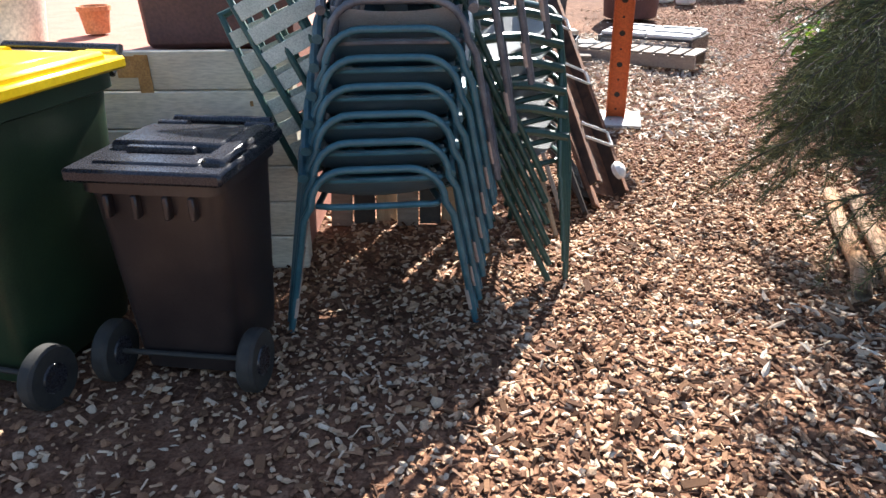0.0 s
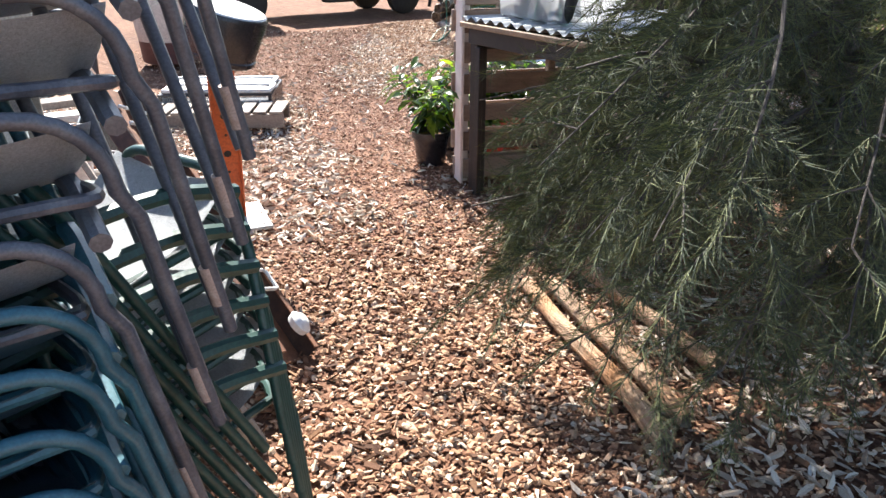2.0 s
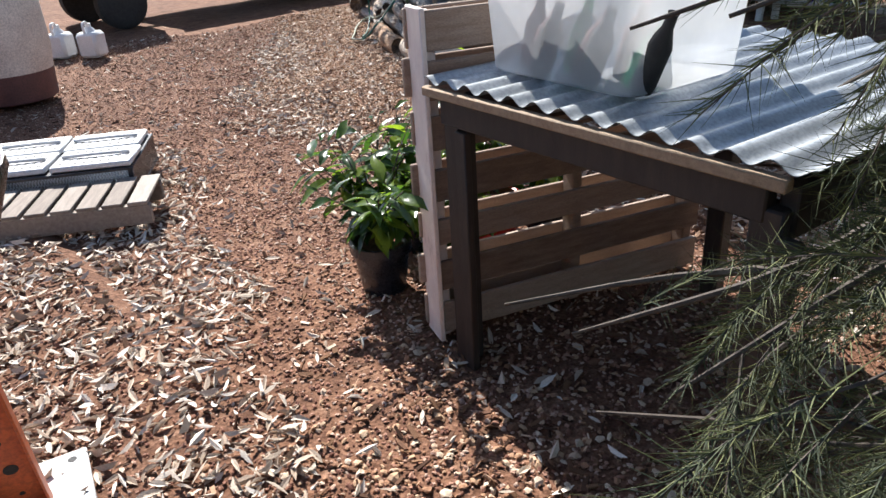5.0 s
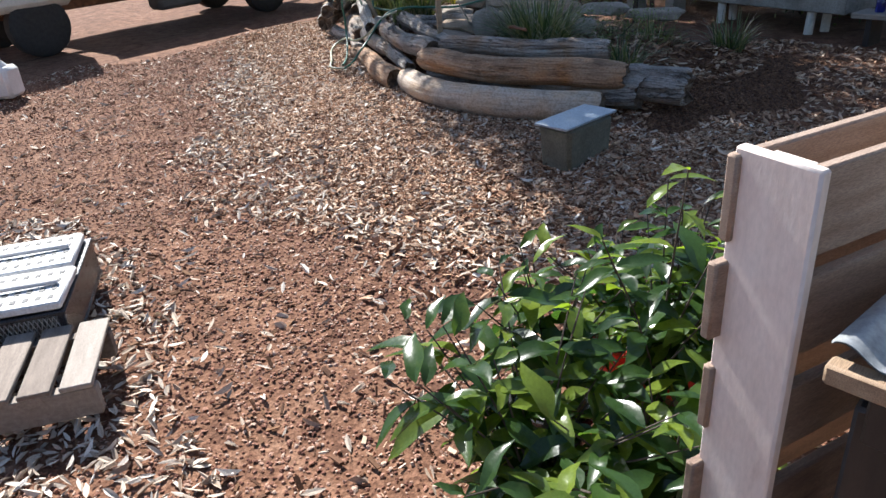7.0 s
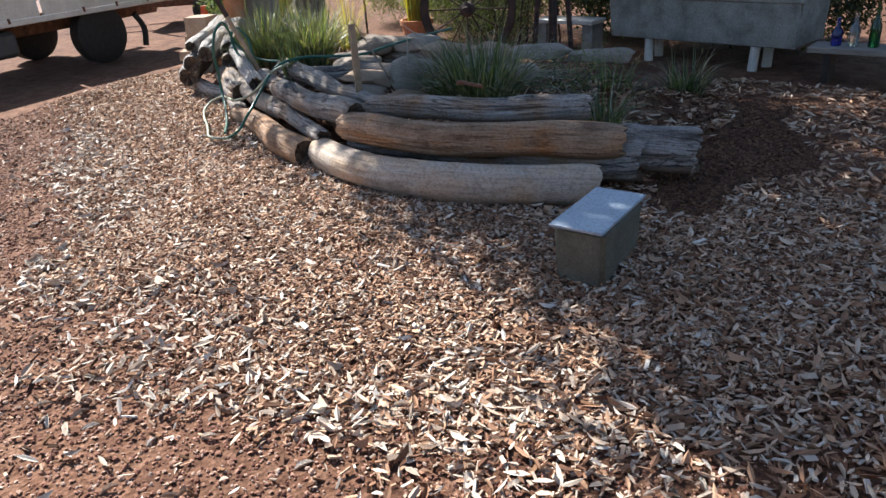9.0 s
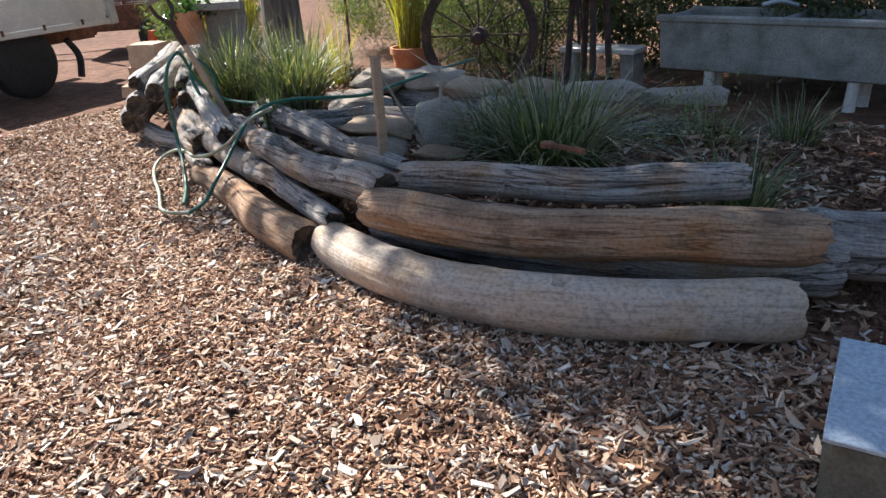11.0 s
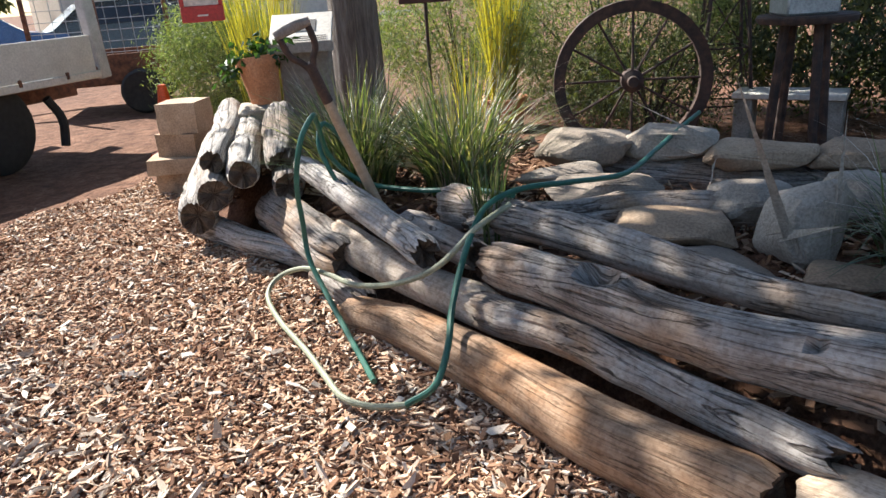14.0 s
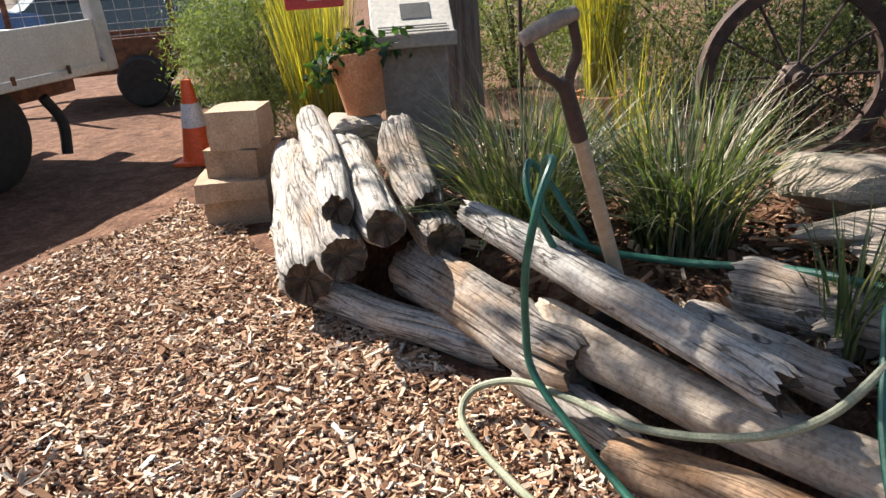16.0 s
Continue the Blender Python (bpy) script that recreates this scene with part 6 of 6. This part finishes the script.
bush("low grey-green bush under the grass", (7.6, 8.1, .1), (.7, .8, .4), 1500, 37, (.03, .01))
bush("leafy bush beyond the needle tree", (4.9, 2.6, 0), (1.8, 1.8, 1.7), 6000, 38, mat="needle")

# hose looped over the logs


def hose(label, pts, r, mat, n=70):
    return solid("garden_hose", Geo().tube(spline(pts, n), r, 9), MAT[mat], label, "hose", group="garden hose")


hose("green garden hose running over the stones and down the logs", [(8.5, 9.5, .56), (8.09, 9.56, .56), (7.7, 9.62, .55), (7.37, 9.7, .53), (7.15, 9.86, .55), (7.0, 9.99, .565), (6.86, 10.07, .55), (6.74, 10.09, .5), (6.62, 10.1, .4), (6.5, 10.09, .31), (6.38, 10.06, .25), (6.29, 10.07, .17), (6.25, 10.15, .115)], .0105, "hose", 100)
hose("sun-faded end of garden hose looped on the mulch", [(6.25, 10.15, .115), (6.23, 10.25, .105), (6.25, 10.36, .105), (6.34, 10.47, .105), (6.48, 10.63, .105), (6.66, 10.86, .11), (6.82, 11.02, .125), (6.91, 11.02, .17), (6.92, 10.9, .215), (6.85, 10.74, .23), (6.74, 10.56, .25), (6.68, 10.36, .3), (6.67, 10.2, .38), (6.73, 10.08, .5), (6.85, 10.0, .55)], .0105, "hosepale", 100)
hose("dark green hose arching down from the grass clump", [(6.95, 10.02, .55), (7.1, 10.22, .52), (7.2, 10.5, .48), (7.22, 10.75, .5), (7.16, 10.86, .62), (7.06, 10.84, .78), (6.97, 10.8, .82), (6.9, 10.82, .74), (6.88, 10.85, .58), (6.9, 10.86, .42), (6.88, 10.84, .28), (6.78, 10.72, .19), (6.6, 10.53, .12), (6.45, 10.39, .105), (6.36, 10.31, .105)], .0105, "hose", 110)
hose("dark green hose coiled in the grass behind the shovel", [(7.22, 10.75, .5), (7.3, 10.86, .64), (7.24, 10.92, .74), (7.15, 10.9, .66), (7.14, 10.82, .5), (7.2, 10.8, .4)], .0105, "hose", 50)

# shovel, stake and iron spike
sh = thing("shovel", "old shovel with a worn D-shaped wooden handle stuck in the bed", "shovel", (7.18, 10.64, .35))
up_ = Vector((6.9 - 7.18, 10.79 - 10.64, 1.137 - .35)).normalized()
acr = Vector((.61, -.79, .1))
acr = (acr - up_ * acr.dot(up_)).normalized()
shm = Matrix((acr, up_.cross(acr), up_)).transposed().to_4x4()
shm.translation = Vector((7.18, 10.64, .35))
sh.matrix_world = shm
part("shaft", Geo().tube([(0, 0, 0), (0, 0, .3), (0, 0, .6)], [.02, .021, .018], 12), MAT["timber"], sh)
part("socket", Geo().tube([(0, 0, .56), (0, 0, .72)], [.021, .019], 12), MAT["rustdark"], sh)
for k in (-1, 1):
    part("yoke", Geo().tube(spline([(0, 0, .68), (k * .022, 0, .73), (k * .05, 0, .77), (k * .056, 0, .855)], 12), .012, 8), MAT["rustdark"], sh)
part("grip", Geo().tube([(-.068, 0, .852), (-.02, 0, .856), (.02, 0, .856), (.068, 0, .852)], [.016, .019, .019, .016], 12), MAT["oldtimber"], sh, "grey worn wooden crossbar")
part("blade", Geo().box((.2, .012, .28), (0, 0, -.12), c=0.005), MAT["rustdark"], sh)
stk = thing("timber_stake", "pale sawn timber stake standing in the bed", "stake", (6.35, 8.96, .3), -20)
part("stake_shaft", Geo().box((.045, .022, .46), (0, 0, .4), c=0.003), MAT["timber"], stk)
part("stake_foot", Geo().box((.045, .022, .18), (0, 0, .08), c=0.003), MAT["blockside"], stk, "dark olive foot of the stake")
spk = thing("iron_spike", "rusty iron pin lying on the top log", "spike", (6.3, 8.1, .6), 74)
part("shank", Geo().tube([(-.09, 0, .01), (.06, 0, .012)], .012, 8), MAT["rust"], spk)
part("head", Geo().lathe([(.0, 0), (.03, .004), (.03, .02), (0, .028)], 14, (.08, 0, 0)), MAT["rust"], spk)

# twin concrete laundry trough on pipe legs
tg = thing("laundry_trough", "old twin concrete laundry trough on pale pipe legs", "trough", (9.82, 7.5, 0), -15.5)
Lx, Ly, z0, z1 = .56, 1.8, .3, .71
for s in (-1, 1):
    part("basin_wall", Geo().box((.05, Ly, z1 - z0), (s * Lx / 2, 0, (z0 + z1) / 2), (0, 8 * s, 0), c=0.015), MAT["concrete"], tg)
for s in (-1, 0, 1):
    part("basin_end" if s else "divider", Geo().box((Lx - .06, .05, z1 - z0 - .01), (0, s * (Ly / 2 - .024), (z0 + z1) / 2), (-6 * s, 0, 0), c=0.012), MAT["concrete"], tg)
part("basin_floor", Geo().box((Lx - .08, Ly - .08, .05), (0, 0, z0 + .02), c=0.015), MAT["concrete"], tg)
part("rim", Geo().box((.075, Ly + .05, .05), (-Lx / 2 - .03, 0, z1 - .015), c=0.015).box((.075, Ly + .05, .05), (Lx / 2 + .03, 0, z1 - .015), c=0.015), MAT["concrete"], tg)
for x, y in ((-.22, -.52), (.0, -.55), (-.22, .5), (.0, .52)):
    part("leg", Geo().tube([(x, y, -.03), (x * .92, y * 1.02, .33)], .042, 14), MAT["white"], tg, "pale pipe leg")
part("pipe", Geo().tube(spline([(-.1, .2, .78), (0, .1, .8), (.1, .0, .76)], 8), .018, 8), MAT["steel"], tg)
bn = thing("bottle_bench", "low plank bench holding a row of bottles", "bench", (9.2, 5.95, -.03), -8)
part("plank", Geo().box((.3, 1.3, .045), (0, 0, .365), c=0.006), MAT["oldtimber"], bn)
for y in (-.5, .5):
    part("leg", Geo().box((.25, .05, .345), (0, y, .17), c=0.005), MAT["darktimber"], bn)
for k, (y, mt, hh, lb) in enumerate(((6.42, "glassblue", .2, "squat blue glass bottle"), (6.3, "glassclear", .24, "clear glass bottle"), (6.16, "glassgreen", .29, "tall green glass bottle"), (6.03, "glassclear", .22, "clear glass bottle"), (5.9, "glassblue", .25, "blue glass bottle"))):
    b = thing("bottle", lb + " on the plank bench", "bottle", (9.2 + .12 * (y - 5.95), y, .358), 0, "bottles on the bench")
    r = .04
    part("glass", Geo().lathe([(r * .9, 0), (r, .008), (r, hh * .55), (r * .4, hh * .75), (r * .36, hh), (r * .42, hh), (r * .42, hh + .012), (0, hh + .012)], 18), MAT[mt], b)
b2 = thing("side_bench", "low pale plank on blocks beside the trough", "bench", (10.1, 9.0, 0), -10)
part("plank", Geo().box((.3, .7, .04), (0, 0, .4), c=0.006), MAT["white"], b2)
for y in (-.28, .28):
    part("block", Geo().box((.24, .12, .38), (0, y, .19), c=0.01), MAT["concrete"], b2)

# iron wheel, windmill frame and stool
wl = thing("cart_wheel", "large rusted iron cart wheel standing upright", "wheel", (9.7, 10.0, .56), 15)
ring = [(0, .5 * math.cos(2 * math.pi * k / 48), .5 * math.sin(2 * math.pi * k / 48)) for k in range(48)]
g = Geo()
vs, fs = [], []
for k in range(48):
    a = 2 * math.pi * k / 48
    for rr, x in ((.52, -.045), (.52, .045), (.445, .03), (.445, -.03)):
        vs.append((x, rr * math.cos(a), rr * math.sin(a)))
for k in range(48):
    for j in range(4):
        fs.append((k * 4 + j, k * 4 + (j + 1) % 4, ((k + 1) % 48) * 4 + (j + 1) % 4, ((k + 1) % 48) * 4 + j))
g.add(vs, fs)
part("tyre", g, MAT["rustdark"], wl)
for k in range(12):
    a = 2 * math.pi * k / 12
    part("spoke", Geo().tube([(.03 * (-1) ** k, .06 * math.cos(a), .06 * math.sin(a)), (0, .49 * math.cos(a), .49 * math.sin(a))], .009, 6), MAT["rustdark"], wl)
hb = Geo().lathe([(.0, -.1), (.035, -.1), (.04, -.07), (.075, -.05), (.075, .05), (.04, .07), (.035, .1), (0, .1)], 18)
hb.v = [(z, x, y) for x, y, z in hb.v]
part("hub", hb, MAT["rustdark"], wl)
tw = thing("windmill_frame", "slender dark steel windmill tower frame", "frame", (10.35, 9.45, 0), 12)
for x, y in ((-.2, -.2), (.2, -.2), (.2, .2), (-.2, .2)):
    part("leg", Geo().tube([(x, y, 0), (x * .3, y * .3, 1.9)], .013, 6), MAT["rustdark"], tw)
for z in (.3, .7, 1.1, 1.5):
    s = .2 * (1 - .7 * z / 1.9)
    s2 = .2 * (1 - .7 * (z + .4) / 1.9)
    for (ax, ay), (bx, by) in (((-1, -1), (1, -1)), ((1, -1), (1, 1)), ((1, 1), (-1, 1)), ((-1, 1), (-1, -1))):
        part("brace", Geo().tube([(ax * s, ay * s, z), (bx * s, by * s, z)], .007, 5), MAT["rustdark"], tw)
        part("brace", Geo().tube([(ax * s, ay * s, z), (bx * s2, by * s2, z + .4)], .006, 5), MAT["rustdark"], tw)
st = thing("iron_stool", "tall iron stand with a round top", "stand", (9.6, 8.98, 0), 0)
part("top", Geo().lathe([(0, .9), (.27, .9), (.28, .915), (.28, .935), (.27, .945), (0, .945)], 28), MAT["rustdark"], st)
for k in range(4):
    a = k * 1.57 + .5
    part("leg", Geo().tube([(.2 * math.cos(a), .2 * math.sin(a), -.02), (.13 * math.cos(a), .13 * math.sin(a), .9)], .028, 8), MAT["rustdark"], st)
solid("tin_box", Geo().box((.3, .3, .13), (0, 0, .065), c=0.012), MAT["tin"], "dull square tin on the iron stand", "tin", (9.6, 9.0, .946), 18)

# sign stand, potted plant on stones, hanging signs
sg = thing("sign_stand", "grey timber post with a tilted white information panel", "sign", (8.42, 11.72, 0), -66)
part("post", Geo().box((.3, .16, 1.0), (0, .02, .5), c=0.01), MAT["oldtimber"], sg)
part("panel_board", Geo().box((.36, .3, .025), (0, -.02, 1.06), (32, 0, 0), c=0.004), MAT["white"], sg)
tx = part("panel_print", Geo().box((.13, .11, .002), (.02, -.012, 1.083), (32, 0, 0), c=0.0005), MAT["tarp"], sg, "small dark printed square")
for k in range(4):
    part("text_bar", Geo().box((.3, .008, .002), (0, -.105 - .016 * k, 1.027 - .0096 * k), (32, 0, 0), c=0.0005), MAT["tarp"], sg, "thin dark line of unreadable print")
part("panel_lip", Geo().box((.38, .03, .06), (0, -.15, .97), c=0.005), MAT["oldtimber"], sg)
rock("tan stone stacked under the terracotta pot", (8.14, 11.98, .26), (.36, .4, .3), 20, 31, "sandstone", "pot plinth stones")
rock("flat pale stone on top of the plinth", (8.16, 11.96, .5), (.32, .36, .22), 50, 32, "sandstone", "pot plinth stones")
rock("flat pale capstone under the terracotta pot", (8.18, 11.93, .63), (.28, .3, .12), 10, 33, "stone", "pot plinth stones")
pt = pot("square orange terracotta pot on stacked stones", "terracotta", (8.2, 11.88, .67), .12, .27, taper=.7, lean=-6)
hp = thing("trailing_plant", "leafy light green plant spilling from the terracotta pot", "plant", (8.2, 11.87, .9))
leaf_cloud("foliage", [(.0, .05, .06), (-.06, .1, .05), (.05, .0, .08), (-.1, .12, .0), (.06, -.08, .06), (-.05, -.02, .1), (-.12, .16, -.04)], 26, (.055, .04), (.05, .05, .03), "leaf", 77, hp)
for k in range(4):
    part("stem", Geo().tube(spline([(0, 0, -.05), (.03 * (k - 1), .04, .05), (.06 * (k - 1.5), .1, .03)], 6), .003, 5), MAT["twig"], hp)
hs = thing("hanging_sign", "red-framed sign with a pale panel hanging on two wires", "sign", (7.6, 11.74, 1.16), -54)
part("bottom_bar", Geo().box((.2, .02, .075), (0, 0, .0375), c=0.004), MAT["red"], hs)
part("top_bar", Geo().box((.2, .02, .03), (0, 0, .235), c=0.004), MAT["red"], hs)
for x in (-.09, .09):
    part("side_bar", Geo().box((.02, .019, .146), (x, 0, .147), c=0.003), MAT["red"], hs)
    part("wire", Geo().tube([(x, 0, .245), (x * .6, .1, 3.2)], .0018, 5), MAT["rustdark"], hs)
part("panel", Geo().box((.161, .008, .146), (0, 0, .147), c=0.002), MAT["creampot"], hs, "pale printed panel")
part("text_bar", Geo().box((.05, .003, .008), (0, -.011, .03), c=0.0008), MAT["white"], hs, "small pale bar of unreadable lettering")
for lbl, at, rz, sz, mt in (("dark brown steel sign on a thin post", (10.0, 11.6, 1.3), -70, (.4, .02, .34), "brownsign"),):
    s = thing("sign", lbl, "sign", (at[0], at[1], 0), rz)
    part("board", Geo().box(sz, (0, 0, at[2]), c=0.004), MAT[mt], s)
    part("post", Geo().tube([(0, .025, -.02), (0, .025, at[2] + .05)], .014, 8), MAT["rustdark"], s)

# traffic cone
co = thing("traffic_cone", "orange traffic cone with one white reflective band", "cone", (9.62, 13.97, 0), 15)
part("base", Geo().box((.3, .3, .03), (0, 0, .015), c=0.008), MAT["cone"], co)
part("cone_body", Geo().lathe([(.125, .03), (.12, .05), (.035, .6), (.025, .605), (0, .6)], 26), MAT["cone"], co)
part("band", Geo().lathe([(.0885, .27), (.0895, .275), (.0635, .44), (.0625, .44)], 26), MAT["reflect"], co, "white reflective band")

# flatbed truck and box trailer
tk = thing("flatbed_truck", "flatbed truck with white dropsides and a dusty red chassis", "truck", (9.82, 14.86, 0), 183)
part("tray_floor", Geo().box((3.9, 1.9, .07), (1.95, -.95, .72), c=0.01), MAT["rust"], tk)
for k in range(2):
    part("dropside", Geo().box((1.9, .035, .38), (.99 + k * 1.95, -.0, .85), c=0.008), MAT["white"], tk)
part("side_rail", Geo().box((3.9, .05, .07), (1.95, .005, .69), c=0.008), MAT["white"], tk)
part("tail_post", Geo().box((.13, .1, .95), (-.03, -.02, 1.12), (0, 4, 0), c=0.012), MAT["plate"], tk)
part("tailgate", Geo().box((.035, 1.8, .3), (-.01, -.95, .84), c=0.008), MAT["white"], tk)
for x in (.4, .9, 1.4, 2.4, 2.9, 3.4):
    part("latch", Geo().box((.03, .02, .06), (x, .03, .72), c=0.005), MAT["rust"], tk)
for y in (-.55, -1.3):
    part("chassis_rail", Geo().box((5.2, .08, .16), (2.4, y, .55), c=0.01), MAT["rust"], tk)
part("cab", Geo().box((1.5, 1.75, 1.15), (4.85, -.92, 1.15), c=0.09), MAT["white"], tk, "white truck cab")
part("cab_window", Geo().box((.75, .02, .45), (4.85, -.037, 1.42), c=0.02), MAT["window"], tk)
part("fuel_tank", Geo().box((.7, .35, .3), (2.6, -.3, .45), c=0.05), MAT["tarp"], tk)
part("mudguard", Geo().tube(spline([(.55, -.12, .55), (.45, -.1, .35), (.5, -.08, .12)], 8), .04, 8), MAT["rubber"], tk)
for x in (1.1, 4.6):
    for y in (-.2, -1.65):
        w = Geo().lathe([(.2, -.1), (.33, -.105), (.37, -.08), (.375, 0), (.37, .08), (.33, .105), (.2, .1)], 30)
        w.v = [(x + a, y + c, .375 + b) for a, b, c in w.v]
        wt = part("wheel", w, MAT["rubber"], tk)
        rm = Geo().lathe([(0, -.04), (.1, -.05), (.2, -.09), (.2, .09), (.1, .05), (0, .04)], 24)
        rm.v = [(x + a, y + c, .375 + b) for a, b, c in rm.v]
        part("rim", rm, MAT["rust"], wt)
tl = thing("box_trailer", "rusty box trailer with a wire mesh cage and drawbar", "trailer", (12.3, 16.6, 0), 125)
part("side", Geo().box((2.4, .04, .35), (0, .7, .55), c=0.006), MAT["rust"], tl)
part("side", Geo().box((2.4, .04, .35), (0, -.7, .55), c=0.006), MAT["rust"], tl)
part("end", Geo().box((.04, 1.4, .35), (-1.2, 0, .55), c=0.006).box((.04, 1.4, .35), (1.2, 0, .55), c=0.006), MAT["rust"], tl)
part("floor", Geo().box((2.4, 1.4, .04), (0, 0, .38), c=0.006), MAT["rust"], tl)
for x in (-1.18, -.4, .4, 1.18):
    part("cage_post", Geo().box((.05, .05, .7), (x, .7, 1.07), c=0.006), MAT["rust"], tl)
g = Geo()
for k in range(17):
    g.tube([(-1.18 + k * .1475, .7, .73), (-1.18 + k * .1475, .7, 1.4)], .004, 4)
for k in range(6):
    g.tube([(-1.18, .7, .75 + k * .13), (1.18, .7, .75 + k * .13)], .004, 4)
part("cage_mesh", g, MAT["steel"], tl, "galvanised wire mesh")
part("drawbar", Geo().box((.08, .08, .08), (0, 0, .0), c=.01).box((2.0, .08, .09), (1.9, .35, .36), (0, 0, -14), c=0.01).box((2.0, .08, .09), (1.9, -.35, .36), (0, 0, 14), c=0.01), MAT["rust"], tl, "rust-red drawbar")
for y in (-.78, .78):
    w = Geo().lathe([(.12, -.08), (.24, -.085), (.27, -.05), (.27, .05), (.24, .085), (.12, .08)], 24)
    w.v = [(a, y + c, .27 + b) for a, b, c in w.v]
    part("wheel", w, MAT["rubber"], tl)


def car(label, at, rz, mat):
    e = thing("parked_car", label, "car", at, rz, "parked cars")
    prof = [(-2.1, .35), (-2.1, .8), (-1.4, .92), (-.8, 1.38), (.7, 1.42), (1.4, .95), (2.1, .85), (2.15, .4)]
    g = Geo()
    n = len(prof)
    vs = [(x, s * (.82 if z < 1 else .66), z) for s in (-1, 1) for x, z in prof]
    fs = [tuple(range(n))[::-1], tuple(range(n, 2 * n))] + [(k, (k + 1) % n, n + (k + 1) % n, n + k) for k in range(n)]
    fs = [f[::-1] for f in fs]
    g.add(vs, fs)
    part("body", g, MAT[mat], e)
    for s in (-1, 1):
        part("side_window", Geo().box((1.6, .03, .36), (-.05, s * .745, 1.14), (s * 20, 0, 0), c=0.03), MAT["window"], e)
    for x in (-1.35, 1.35):
        for y in (-.8, .8):
            w = Geo().lathe([(0, -.09), (.28, -.1), (.31, -.06), (.31, .06), (.28, .1), (0, .09)], 22)
            w.v = [(x + a, y + c, .31 + b) for a, b, c in w.v]
            part("wheel", w, MAT["rubber"], e)
    return e


car("blue hatchback parked beyond the yard", (13.9, 22.9, 0), -39, "carblue")
car("dark car parked beyond the yard", (16.8, 21.4, 0), -35, "cardark")

# road, fence wall and far trees that close the place
rd = new("road", Geo().box((90, 5.0, .02), (0, 29, .004), c=0.004).mesh("road", MAT["asphalt"]))
tagged(rd, "grey asphalt road beyond the yard", "road", kind="structure")


def shed(label, at, rz, size, mat, roofmat):
    e = thing("shed", label, "building", at, rz)
    part("wall", Geo().box((size[0], .1, size[2]), (0, 0, size[2] / 2), c=.01).box((.1, size[1], size[2]), (-size[0] / 2 + .05, size[1] / 2 + .05, size[2] / 2), c=.01).box((.1, size[1], size[2]), (size[0] / 2 - .05, size[1] / 2 + .05, size[2] / 2), c=.01), MAT[mat], e)
    part("roof", Geo().box((size[0] + .5, size[1] + .6, .08), (0, size[1] / 2, size[2] + .12), (5, 0, 0), c=.01), MAT[roofmat], e)
    part("door", Geo().box((.9, .05, 2.0), (-size[0] * .2, -.07, 1.0), c=.01), MAT["darktimber"], e)
    part("window", Geo().box((1.2, .04, .9), (size[0] * .2, -.06, 1.5), c=.01), MAT["window"], e)


shed("pale cement-sheet shed across the road", (33, 31, 0), -30, (14, 6, 2.8), "creampot", "tin")
shed("grey timber shed along the yard edge", (-4.2, 13.0, 0), 62, (9, 4, 2.6), "oldtimber", "tin")
for k in range(9):
    bush("tall far gum bush along the road", (-14 + k * 5.6 + (k % 3), 38 + 2 * (k % 2), 0), (5.5, 4.5, 5 + k % 3), 2600, 60 + k, (.5, .16), "bush", "roadside_bush")
